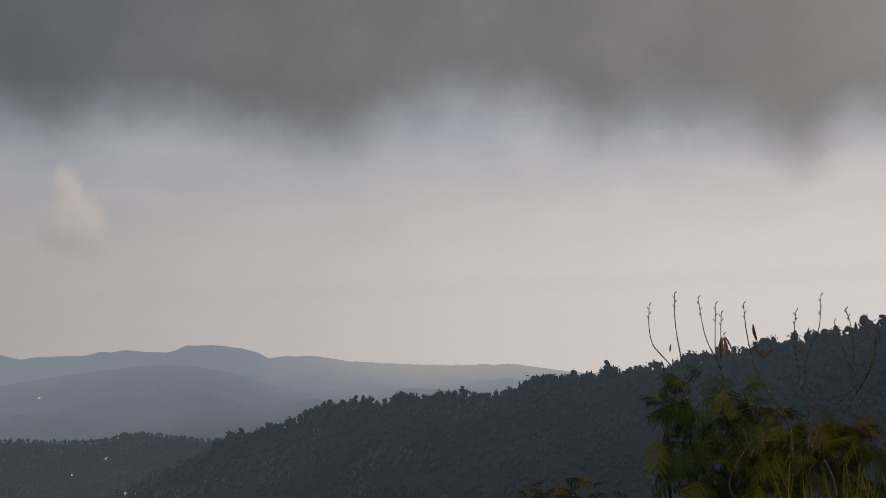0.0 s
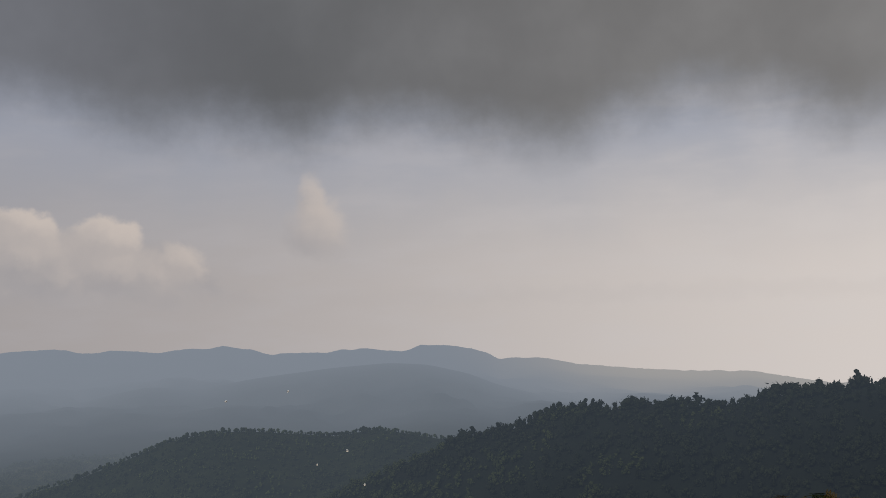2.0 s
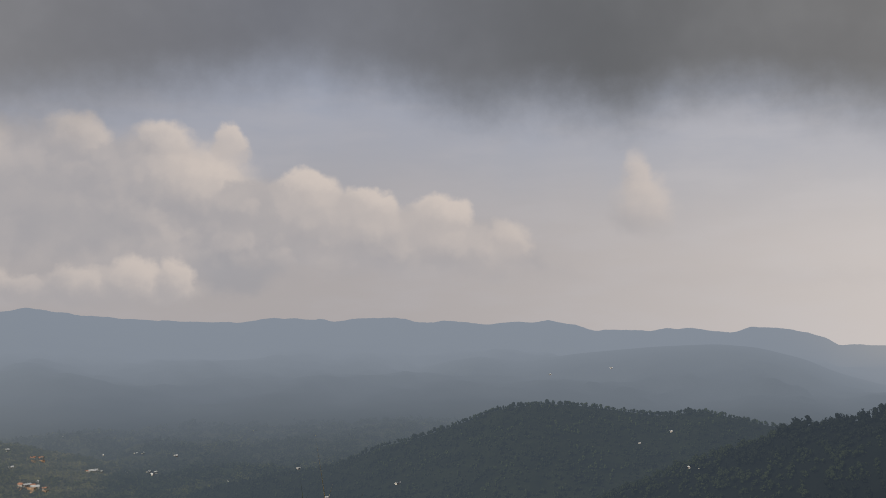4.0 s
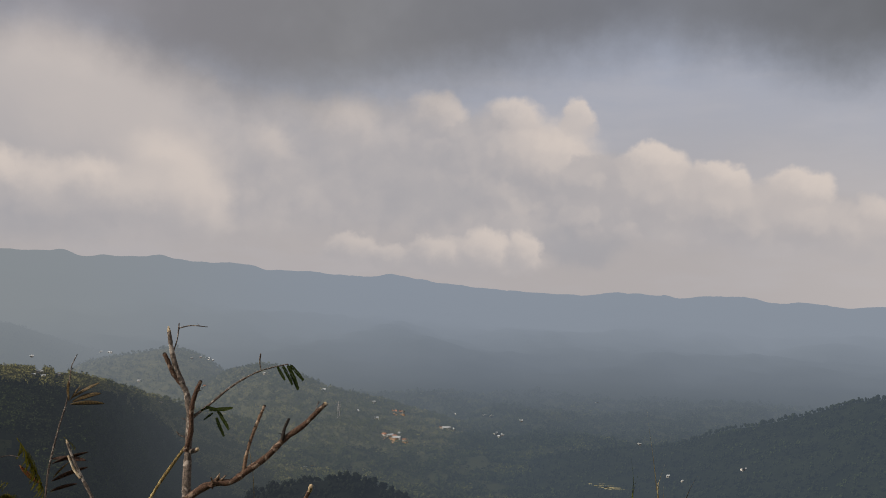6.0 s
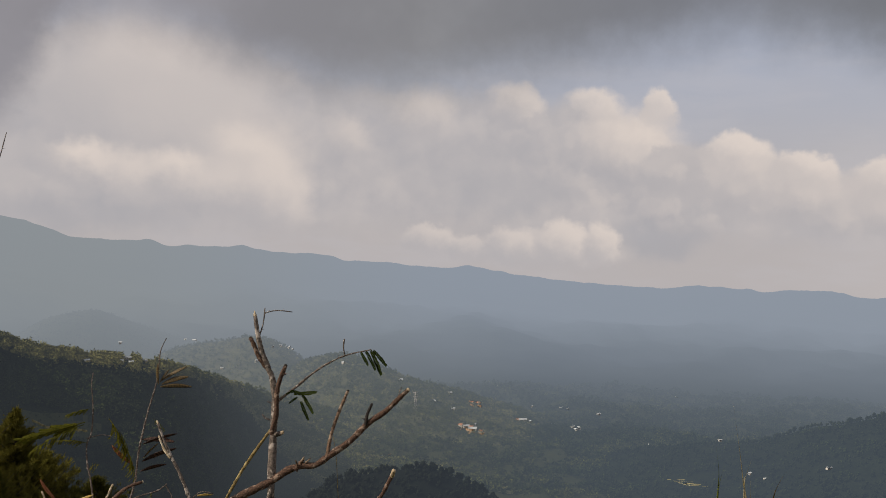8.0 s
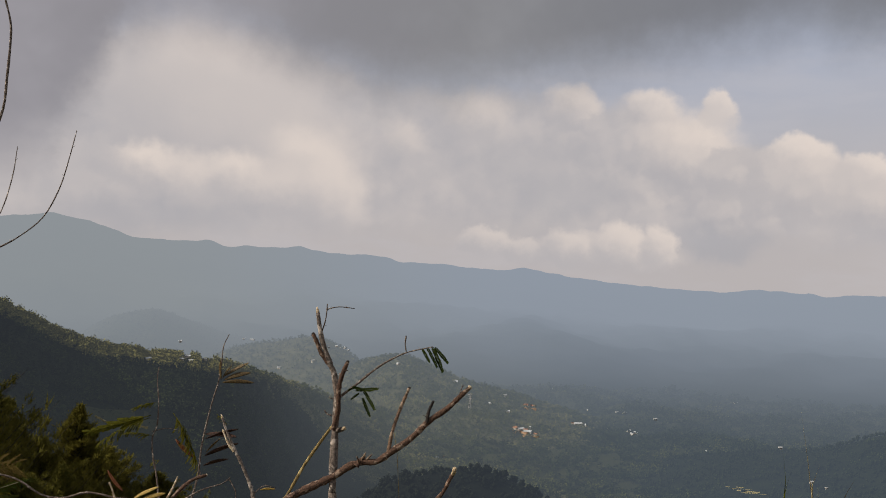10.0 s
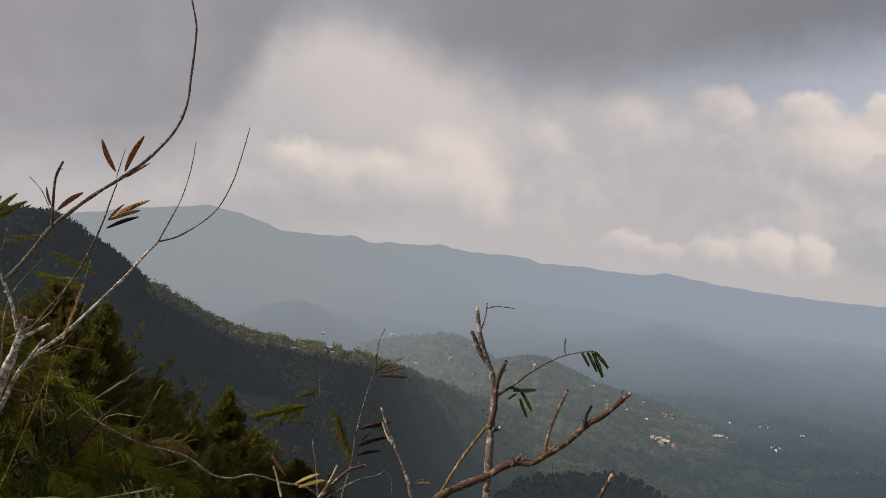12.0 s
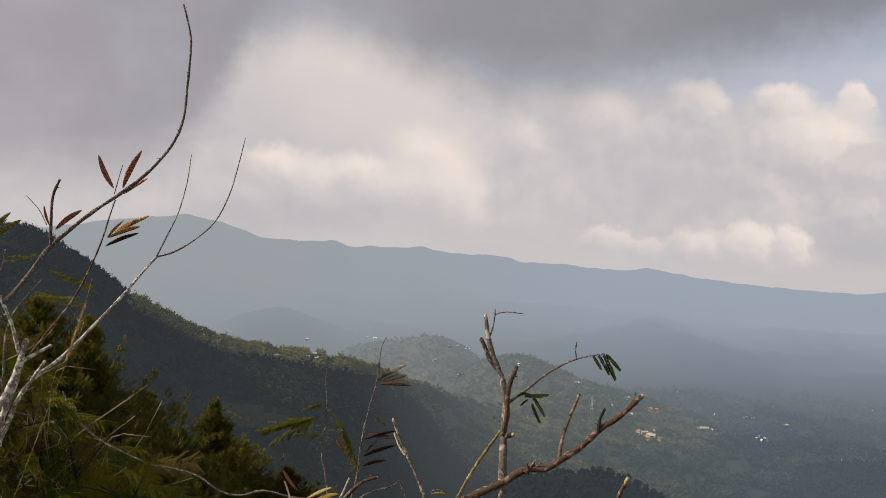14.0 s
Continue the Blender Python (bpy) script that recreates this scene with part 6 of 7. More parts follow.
limb(bare, "twig", [(-3.770, 3.962, 2.026), (-3.764, 3.964, 2.055), (-3.746, 3.976, 2.097)], 0.0016, 0.0010, TWIG)
limb(bare, "twig", [(-3.844, 3.896, 1.985), (-3.830, 3.907, 2.006), (-3.813, 3.920, 2.039)], 0.0016, 0.0010, TWIG)
limb(bare, "twig", [(-3.809, 3.922, 2.055), (-3.812, 3.917, 2.074), (-3.819, 3.907, 2.104)], 0.0016, 0.0010, TWIG)
limb(bare, "twig", [(-3.786, 3.939, 2.102), (-3.804, 3.918, 2.126), (-3.810, 3.908, 2.163)], 0.0016, 0.0010, TWIG)
limb(bare, "twig", [(-3.770, 3.949, 2.131), (-3.753, 3.963, 2.149), (-3.745, 3.966, 2.177)], 0.0016, 0.0010, TWIG)
pod(bare, (-3.660, 3.994, 2.462), (-3.608, 3.995, 2.545), POD_DARK)

reed = thing("reed_stem", "tall pale straw with a shaggy seed head", "grass")
limb(reed, "stalk", [(-2.175, 2.778, 0.618), (-2.161, 2.816, 0.699), (-2.135, 2.883, 0.858), (-2.098, 2.953, 1.054), (-2.053, 3.015, 1.257), (-2.015, 3.059, 1.475)], 0.0022, 0.001, STRAW, rooted=True)
bristles(reed, [(-2.070, 2.995, 1.190), (-2.057, 3.013, 1.257), (-2.042, 3.030, 1.329), (-2.030, 3.043, 1.385)], 420, 0.03)

ferns = thing("fern_leaved_shrub", "low shrub with large drooping fern-like leaves", "shrub")
limb(ferns, "stem", [(-2.245, 2.900, 0.560), (-2.330, 2.960, 0.760), (-2.350, 3.060, 0.900), (-2.260, 3.260, 0.930)], 0.006, 0.003, BARK_DARK, rooted=True)
limb(ferns, "stem", [(-2.300, 2.600, 0.560), (-2.290, 2.640, 0.720), (-2.340, 2.760, 0.850)], 0.006, 0.003, BARK_DARK, rooted=True)
limb(ferns, "stem", [(-2.560, 2.560, 0.700), (-2.600, 2.600, 1.050), (-2.600, 2.620, 1.300), (-2.600, 2.612, 1.530)], 0.008, 0.003, BARK_DARK, rooted=True)
for a, b, green in (((-2.047, 3.238, 0.833), (-2.030, 3.168, 0.714), LEAF_MOSS), ((-1.915, 3.252, 0.823), (-1.855, 3.208, 0.714), LEAF_MOSS), ((-2.204, 3.325, 0.851), (-2.293, 3.190, 0.789), LEAF_FERN),
                    ((-2.196, 3.280, 0.895), (-2.096, 3.250, 0.764), LEAF_DRY), ((-2.254, 2.642, 0.783), (-2.078, 2.683, 0.697), LEAF_FERN), ((-2.351, 2.847, 0.848), (-2.194, 2.884, 0.789), LEAF_MOSS),
                    ((-2.586, 2.614, 1.400), (-2.459, 2.656, 1.344), LEAF_FRESH), ((-2.597, 2.612, 1.535), (-2.479, 2.650, 1.488), LEAF_FRESH), ((-2.554, 2.774, 1.352), (-2.558, 2.689, 1.237), LEAF),
                    ((-2.111, 2.992, 0.747), (-1.988, 2.976, 0.642), LEAF_MOSS), ((-2.379, 3.228, 0.935), (-2.430, 3.110, 0.856), LEAF_MOSS)):
    leaf(ferns, a, b, green)

stem = thing("green_stalk", "pale green stalk lying over the undergrowth", "stem")
limb(stem, "stalk", [(-2.130, 2.860, 0.618), (-1.919, 2.959, 0.643), (-1.820, 3.022, 0.658), (-1.714, 3.086, 0.678)], 0.0045, 0.003, STRAW_GREEN, rooted=True)

curls = thing("curly_weed", "small tuft of curly pale green weed", "weed")
curl_rng = random.Random(77)
for k in range(34):
    x, y, z = -1.80 + curl_rng.uniform(-.09, .09), 3.15 + curl_rng.uniform(-.05, .05), 0.60
    points = [(x, y, z)]
    for j in range(4):
        x, y, z = x + curl_rng.uniform(-.022, .022), y + curl_rng.uniform(-.015, .015), z + curl_rng.uniform(-.004, .026)
        points.append((x, y, z))
    limb(curls, "tendril", points, 0.0014, 0.0009, STRAW_GREEN, rooted=k < 3)

reed = thing("grass_blade", "upright bright green grass blade", "grass", "grass blades by the shrub")
blade(reed, [(-2.194, 2.399, 0.717), (-2.194, 2.431, 0.806), (-2.211, 2.466, 0.966)], 0.012, BLADE)

reed = thing("grass_blade", "upright bright green grass blade", "grass", "grass blades by the shrub")
blade(reed, [(-2.169, 2.420, 0.715), (-2.180, 2.443, 0.805), (-2.196, 2.461, 0.906)], 0.012, BLADE)

reed = thing("grass_blade", "upright bright green grass blade", "grass", "grass blades by the shrub")
blade(reed, [(-2.272, 2.341, 0.748), (-2.279, 2.364, 0.829), (-2.289, 2.376, 0.895)], 0.012, BLADE)

reed = thing("grass_blade", "upright bright green grass blade", "grass", "grass blades by the shrub")
blade(reed, [(-2.243, 2.358, 0.721), (-2.256, 2.373, 0.794), (-2.280, 2.377, 0.870)], 0.012, BLADE)

# near-black bark colour stands in for backlit twigs here
bush = thing("pod_bush", "dark leafy bush with upright bare twigs and pods", "bush")
limb(bush, "twig", [(4.538, 1.561, 1.088), (4.550, 1.560, 1.191), (4.541, 1.603, 1.252), (4.531, 1.643, 1.307), (4.531, 1.659, 1.390), (4.537, 1.656, 1.501)], 0.0035, 0.0016, BARK_DARK)
limb(bush, "bud", [(4.537, 1.656, 1.501), (4.539, 1.650, 1.508), (4.540, 1.647, 1.515)], 0.0022, 0.0014, BARK_DARK)
limb(bush, "bud", [(4.536, 1.657, 1.479), (4.534, 1.663, 1.486), (4.533, 1.665, 1.493)], 0.0022, 0.0014, BARK_DARK)
limb(bush, "bud", [(4.534, 1.657, 1.457), (4.537, 1.651, 1.464), (4.538, 1.648, 1.471)], 0.0022, 0.0014, BARK_DARK)
limb(bush, "bud", [(4.533, 1.658, 1.435), (4.531, 1.664, 1.442), (4.531, 1.667, 1.449)], 0.0022, 0.0014, BARK_DARK)
limb(bush, "twig", [(4.616, 1.509, 0.915), (4.638, 1.522, 1.106), (4.644, 1.539, 1.216), (4.647, 1.558, 1.327), (4.650, 1.568, 1.439), (4.655, 1.565, 1.552)], 0.004, 0.0016, BARK_DARK)
limb(bush, "bud", [(4.655, 1.565, 1.552), (4.657, 1.558, 1.559), (4.658, 1.555, 1.565)], 0.0022, 0.0014, BARK_DARK)
limb(bush, "bud", [(4.654, 1.566, 1.529), (4.652, 1.572, 1.536), (4.651, 1.574, 1.544)], 0.0022, 0.0014, BARK_DARK)
limb(bush, "bud", [(4.653, 1.566, 1.507), (4.656, 1.560, 1.514), (4.657, 1.557, 1.520)], 0.0022, 0.0014, BARK_DARK)
limb(bush, "bud", [(4.652, 1.567, 1.484), (4.650, 1.573, 1.491), (4.650, 1.576, 1.499)], 0.0022, 0.0014, BARK_DARK)
limb(bush, "twig", [(4.743, 1.366, 0.904), (4.769, 1.377, 1.123), (4.770, 1.402, 1.207), (4.766, 1.440, 1.291), (4.765, 1.464, 1.376), (4.765, 1.483, 1.524)], 0.004, 0.0016, BARK_DARK)
limb(bush, "bud", [(4.765, 1.483, 1.524), (4.767, 1.476, 1.531), (4.768, 1.473, 1.538)], 0.0022, 0.0014, BARK_DARK)
limb(bush, "bud", [(4.765, 1.479, 1.494), (4.763, 1.486, 1.502), (4.763, 1.488, 1.509)], 0.0022, 0.0014, BARK_DARK)
limb(bush, "bud", [(4.765, 1.476, 1.465), (4.768, 1.469, 1.472), (4.769, 1.466, 1.479)], 0.0022, 0.0014, BARK_DARK)
limb(bush, "bud", [(4.765, 1.472, 1.435), (4.763, 1.478, 1.442), (4.763, 1.481, 1.450)], 0.0022, 0.0014, BARK_DARK)
limb(bush, "twig", [(4.846, 1.417, 1.171), (4.850, 1.432, 1.257), (4.856, 1.432, 1.342), (4.865, 1.425, 1.491)], 0.003, 0.0016, BARK_DARK)
limb(bush, "bud", [(4.865, 1.425, 1.491), (4.867, 1.418, 1.498), (4.868, 1.415, 1.505)], 0.0022, 0.0014, BARK_DARK)
limb(bush, "bud", [(4.863, 1.427, 1.461), (4.862, 1.433, 1.468), (4.861, 1.436, 1.476)], 0.0022, 0.0014, BARK_DARK)
limb(bush, "bud", [(4.862, 1.428, 1.431), (4.864, 1.421, 1.438), (4.865, 1.418, 1.445)], 0.0022, 0.0014, BARK_DARK)
limb(bush, "bud", [(4.860, 1.430, 1.401), (4.858, 1.436, 1.409), (4.858, 1.439, 1.416)], 0.0022, 0.0014, BARK_DARK)
limb(bush, "twig", [(4.623, 1.340, 1.221), (4.633, 1.339, 1.356), (4.640, 1.334, 1.454)], 0.0025, 0.0016, BARK_DARK)
limb(bush, "bud", [(4.640, 1.334, 1.454), (4.642, 1.327, 1.461), (4.643, 1.325, 1.467)], 0.0022, 0.0014, BARK_DARK)
limb(bush, "bud", [(4.639, 1.335, 1.434), (4.637, 1.341, 1.441), (4.637, 1.343, 1.448)], 0.0022, 0.0014, BARK_DARK)
limb(bush, "bud", [(4.637, 1.336, 1.415), (4.640, 1.330, 1.421), (4.641, 1.327, 1.428)], 0.0022, 0.0014, BARK_DARK)
limb(bush, "bud", [(4.636, 1.337, 1.395), (4.635, 1.343, 1.402), (4.634, 1.346, 1.409)], 0.0022, 0.0014, BARK_DARK)
limb(bush, "twig", [(4.702, 1.046, 0.689), (4.732, 1.057, 0.868), (4.741, 1.081, 0.959), (4.740, 1.142, 1.051), (4.737, 1.203, 1.158), (4.739, 1.226, 1.240), (4.743, 1.248, 1.377), (4.746, 1.255, 1.492)], 0.0055, 0.0016, BARK_DARK)
limb(bush, "bud", [(4.746, 1.255, 1.492), (4.748, 1.248, 1.499), (4.749, 1.245, 1.506)], 0.0022, 0.0014, BARK_DARK)
limb(bush, "bud", [(4.746, 1.253, 1.469), (4.744, 1.260, 1.476), (4.744, 1.262, 1.483)], 0.0022, 0.0014, BARK_DARK)
limb(bush, "bud", [(4.745, 1.252, 1.446), (4.747, 1.246, 1.453), (4.748, 1.243, 1.460)], 0.0022, 0.0014, BARK_DARK)
limb(bush, "bud", [(4.744, 1.251, 1.423), (4.743, 1.257, 1.430), (4.743, 1.259, 1.437)], 0.0022, 0.0014, BARK_DARK)
limb(bush, "twig", [(4.837, 0.986, 0.910), (4.852, 1.021, 1.069), (4.861, 1.043, 1.204), (4.870, 1.051, 1.341), (4.878, 1.040, 1.448)], 0.004, 0.0016, BARK_DARK)
limb(bush, "bud", [(4.878, 1.040, 1.448), (4.880, 1.034, 1.455), (4.881, 1.031, 1.462)], 0.0022, 0.0014, BARK_DARK)
limb(bush, "bud", [(4.877, 1.042, 1.427), (4.876, 1.049, 1.434), (4.875, 1.051, 1.441)], 0.0022, 0.0014, BARK_DARK)
limb(bush, "bud", [(4.875, 1.045, 1.405), (4.877, 1.038, 1.412), (4.878, 1.035, 1.419)], 0.0022, 0.0014, BARK_DARK)
limb(bush, "bud", [(4.874, 1.047, 1.384), (4.873, 1.053, 1.391), (4.872, 1.055, 1.398)], 0.0022, 0.0014, BARK_DARK)
limb(bush, "twig", [(4.935, 1.024, 1.087), (4.947, 1.021, 1.197), (4.960, 0.993, 1.280), (4.973, 0.955, 1.362), (4.982, 0.941, 1.520)], 0.0035, 0.0016, BARK_DARK)
limb(bush, "bud", [(4.982, 0.941, 1.520), (4.983, 0.934, 1.527), (4.984, 0.931, 1.534)], 0.0022, 0.0014, BARK_DARK)
limb(bush, "bud", [(4.981, 0.944, 1.489), (4.980, 0.950, 1.496), (4.979, 0.952, 1.503)], 0.0022, 0.0014, BARK_DARK)
limb(bush, "bud", [(4.979, 0.947, 1.457), (4.980, 0.940, 1.464), (4.981, 0.937, 1.471)], 0.0022, 0.0014, BARK_DARK)
limb(bush, "bud", [(4.977, 0.949, 1.425), (4.976, 0.955, 1.433), (4.976, 0.958, 1.440)], 0.0022, 0.0014, BARK_DARK)
limb(bush, "twig", [(4.735, 0.784, 1.090), (4.753, 0.768, 1.244), (4.761, 0.775, 1.374), (4.762, 0.796, 1.458)], 0.003, 0.0016, BARK_DARK)
limb(bush, "bud", [(4.762, 0.796, 1.458), (4.763, 0.789, 1.464), (4.764, 0.787, 1.471)], 0.0022, 0.0014, BARK_DARK)
limb(bush, "bud", [(4.762, 0.791, 1.441), (4.761, 0.797, 1.448), (4.761, 0.799, 1.454)], 0.0022, 0.0014, BARK_DARK)
limb(bush, "bud", [(4.762, 0.787, 1.424), (4.763, 0.781, 1.431), (4.764, 0.778, 1.437)], 0.0022, 0.0014, BARK_DARK)
limb(bush, "bud", [(4.762, 0.783, 1.408), (4.761, 0.789, 1.414), (4.761, 0.791, 1.421)], 0.0022, 0.0014, BARK_DARK)
limb(bush, "twig", [(4.812, 0.763, 1.029), (4.823, 0.772, 1.133), (4.826, 0.817, 1.238), (4.829, 0.860, 1.400)], 0.003, 0.0016, BARK_DARK)
limb(bush, "bud", [(4.829, 0.860, 1.400), (4.831, 0.853, 1.406), (4.832, 0.851, 1.413)], 0.0022, 0.0014, BARK_DARK)
limb(bush, "bud", [(4.829, 0.851, 1.367), (4.829, 0.857, 1.374), (4.828, 0.859, 1.381)], 0.0022, 0.0014, BARK_DARK)
limb(bush, "bud", [(4.829, 0.842, 1.335), (4.830, 0.836, 1.341), (4.831, 0.833, 1.348)], 0.0022, 0.0014, BARK_DARK)
limb(bush, "bud", [(4.828, 0.834, 1.302), (4.827, 0.840, 1.309), (4.827, 0.842, 1.316)], 0.0022, 0.0014, BARK_DARK)
limb(bush, "twig", [(4.819, 0.988, 0.805), (4.847, 0.937, 0.911), (4.884, 0.835, 1.045), (4.905, 0.760, 1.125), (4.923, 0.708, 1.231), (4.937, 0.687, 1.385)], 0.004, 0.0016, BARK_DARK)
limb(bush, "bud", [(4.937, 0.687, 1.385), (4.938, 0.681, 1.392), (4.939, 0.678, 1.398)], 0.0022, 0.0014, BARK_DARK)
limb(bush, "bud", [(4.935, 0.692, 1.354), (4.934, 0.697, 1.361), (4.934, 0.699, 1.368)], 0.0022, 0.0014, BARK_DARK)
limb(bush, "bud", [(4.932, 0.696, 1.323), (4.933, 0.689, 1.330), (4.934, 0.687, 1.336)], 0.0022, 0.0014, BARK_DARK)
limb(bush, "bud", [(4.929, 0.700, 1.292), (4.929, 0.706, 1.299), (4.929, 0.708, 1.306)], 0.0022, 0.0014, BARK_DARK)
limb(bush, "twig", [(4.930, 0.902, 0.874), (4.963, 0.825, 1.009), (4.991, 0.746, 1.143), (5.012, 0.696, 1.305)], 0.0035, 0.0016, BARK_DARK)
limb(bush, "bud", [(5.012, 0.696, 1.305), (5.013, 0.690, 1.312), (5.014, 0.687, 1.318)], 0.0022, 0.0014, BARK_DARK)
limb(bush, "bud", [(5.008, 0.706, 1.273), (5.008, 0.712, 1.279), (5.008, 0.715, 1.286)], 0.0022, 0.0014, BARK_DARK)
limb(bush, "bud", [(5.004, 0.716, 1.240), (5.005, 0.710, 1.247), (5.006, 0.707, 1.254)], 0.0022, 0.0014, BARK_DARK)
limb(bush, "bud", [(5.000, 0.726, 1.208), (5.000, 0.732, 1.215), (5.000, 0.735, 1.221)], 0.0022, 0.0014, BARK_DARK)
limb(bush, "stem", [(4.684, 1.014, 0.485), (4.716, 1.002, 0.611), (4.759, 0.988, 0.815), (4.794, 0.973, 1.024), (4.803, 0.976, 1.103)], 0.008, 0.0045, BARK_DARK, rooted=True)
limb(bush, "stem", [(4.597, 1.319, 0.447), (4.614, 1.359, 0.560), (4.629, 1.412, 0.701), (4.682, 1.362, 0.913), (4.706, 1.369, 1.102)], 0.008, 0.0045, BARK_DARK, rooted=True)
limb(bush, "stem", [(4.553, 1.482, 0.467), (4.591, 1.512, 0.673), (4.633, 1.508, 0.886), (4.657, 1.528, 1.103)], 0.008, 0.0045, BARK_DARK, rooted=True)
limb(bush, "stem", [(4.518, 1.582, 0.465), (4.561, 1.601, 0.672), (4.609, 1.616, 0.967), (4.633, 1.631, 1.201)], 0.008, 0.0045, BARK_DARK, rooted=True)
limb(bush, "stem", [(4.710, 0.858, 0.470), (4.751, 0.881, 0.666), (4.767, 0.952, 0.816)], 0.008, 0.0045, BARK_DARK, rooted=True)
limb(bush, "stem", [(4.645, 1.147, 0.454), (4.701, 1.112, 0.657), (4.744, 1.055, 0.813)], 0.008, 0.0045, BARK_DARK, rooted=True)
pod(bush, (4.770, 1.204, 1.309), (4.752, 1.215, 1.393), POD_DARK)
pod(bush, (4.768, 1.193, 1.238), (4.746, 1.219, 1.316), POD_DARK)
pod(bush, (4.768, 1.191, 1.235), (4.768, 1.122, 1.279), POD_DARK)
pod(bush, (4.768, 1.186, 1.221), (4.761, 1.140, 1.253), POD_DARK)
pod(bush, (4.767, 1.191, 1.227), (4.755, 1.175, 1.277), POD_DARK)
pod(bush, (4.820, 0.985, 1.306), (4.807, 0.969, 1.372), POD_DARK)
pod(bush, (4.815, 0.992, 1.258), (4.790, 1.026, 1.297), POD_DARK)
pod(bush, (4.814, 0.990, 1.236), (4.789, 1.024, 1.271), POD_DARK)
pod(bush, (4.820, 0.873, 1.078), (4.802, 0.893, 1.127), POD_DARK)
pod(bush, (4.870, 0.723, 1.362), (4.845, 0.758, 1.382), POD_DARK)
pod(bush, (4.868, 0.713, 1.315), (4.849, 0.730, 1.374), POD_DARK)
pod(bush, (4.874, 0.668, 1.309), (4.857, 0.673, 1.368), POD_DARK)
pod(bush, (4.729, 1.365, 1.333), (4.697, 1.382, 1.252), POD_DARK)
pod(bush, (4.729, 1.362, 1.333), (4.700, 1.366, 1.236), POD_DARK)
pod(bush, (4.731, 1.357, 1.333), (4.710, 1.331, 1.241), POD_DARK)
pod(bush, (4.733, 1.352, 1.339), (4.718, 1.312, 1.268), POD_DARK)
pod(bush, (4.731, 1.357, 1.339), (4.718, 1.336, 1.359), POD_DARK)
pod(bush, (4.733, 1.349, 1.328), (4.705, 1.348, 1.241), POD_DARK)
pod(bush, (4.649, 1.599, 1.259), (4.636, 1.587, 1.305), POD_DARK)

reed = thing("grass_blade", "thin tall grass blade swaying at the slope edge", "grass", "grass at the slope edge")
blade(reed, [(1.311, 4.452, 0.376), (1.326, 4.482, 0.502), (1.333, 4.500, 0.578), (1.326, 4.527, 0.691)], 0.01, BLADE)

reed = thing("grass_blade", "thin tall grass blade swaying at the slope edge", "grass", "grass at the slope edge")
blade(reed, [(1.323, 4.470, 0.451), (1.335, 4.487, 0.528), (1.359, 4.498, 0.603)], 0.006, BLADE)

reed = thing("grass_blade", "thin tall grass blade swaying at the slope edge", "grass", "grass at the slope edge")
blade(reed, [(1.447, 4.408, 0.363), (1.444, 4.439, 0.471), (1.437, 4.460, 0.541), (1.429, 4.491, 0.662), (1.417, 4.521, 0.790), (1.407, 4.544, 0.900)], 0.012, PALE_STRAW)

reed = thing("grass_blade", "thin tall grass blade swaying at the slope edge", "grass", "grass at the slope edge")
blade(reed, [(1.440, 4.451, 0.511), (1.453, 4.463, 0.575), (1.479, 4.472, 0.648)], 0.008, PALE_STRAW)

reed = thing("grass_blade", "thin tall grass blade swaying at the slope edge", "grass", "grass at the slope edge")
blade(reed, [(1.456, 4.405, 0.364), (1.463, 4.431, 0.463), (1.468, 4.459, 0.576)], 0.008, PALE_STRAW)

reed = thing("grass_blade", "thin tall grass blade swaying at the slope edge", "grass", "grass at the slope edge")
blade(reed, [(1.528, 4.384, 0.371), (1.556, 4.401, 0.466), (1.577, 4.410, 0.528), (1.620, 4.414, 0.604)], 0.016, BLADE_BROWN)


def toward(turn, rise, d):
    a, e = radians(turn), radians(rise)
    return Vector((-math.sin(a) * math.cos(e) * d, math.cos(a) * math.cos(e) * d, EYE + math.sin(e) * d))


def leafy_bush(name, label, turns, top, low, dist, count, size, mats, seed, stems=5, droop=0.35, stem_mat=None, reach=0.35, twigs=3):
    """A bush of feathery leaves between two directions; top(turn) is the rise of its outline."""
    rng = random.Random(seed)
    root = thing(name, label, "bush")
    mid = (turns[0] + turns[1]) / 2
    foot = toward(mid, low, dist[0] * 0.6 + dist[1] * 0.4)
    seat(root, (foot.x, foot.y, 0))
    for k in range(stems):
        t = turns[0] + (turns[1] - turns[0]) * (k + rng.random()) / stems
        d = rng.uniform(*dist)
        a, b = toward(t, low, d), toward(t + rng.uniform(-1.5, 1.5), low + (top(t) - low) * rng.uniform(0.5, 0.95), d + rng.uniform(-.2, .2))
        m = (a + b) / 2 + Vector((rng.uniform(-.1, .1), rng.uniform(-.1, .1), 0))
        limb(root, "stem", [tuple(a), tuple(m), tuple(b)], 0.009, 0.003, stem_mat or BARK_DARK, rooted=True)
        for _ in range(twigs):
            p = a + (b - a) * rng.uniform(0.3, 0.95)
            q = p + Vector((rng.uniform(-reach, reach), rng.uniform(-reach, reach), rng.uniform(0, reach)))
            limb(root, "twig", [tuple(p), tuple((p + q) / 2 + Vector((0, 0, .03))), tuple(q)], 0.003, 0.0015, stem_mat or BARK_DARK)
    for k in range(count):
        t = rng.uniform(*turns)
        hi = top(t)
        e = low + (hi - low) * rng.random() ** 0.85
        p = toward(t, e, rng.uniform(*dist))
        a = rng.uniform(0, 2 * math.pi)
        s = rng.uniform(*size)
        q = p + Vector((math.cos(a) * s * 0.9, math.sin(a) * s * 0.6, s * (rng.uniform(-1, 0.5) * droop + 0.05)))
        leaf(root, tuple(p), tuple(q), rng.choice(mats))
    return root


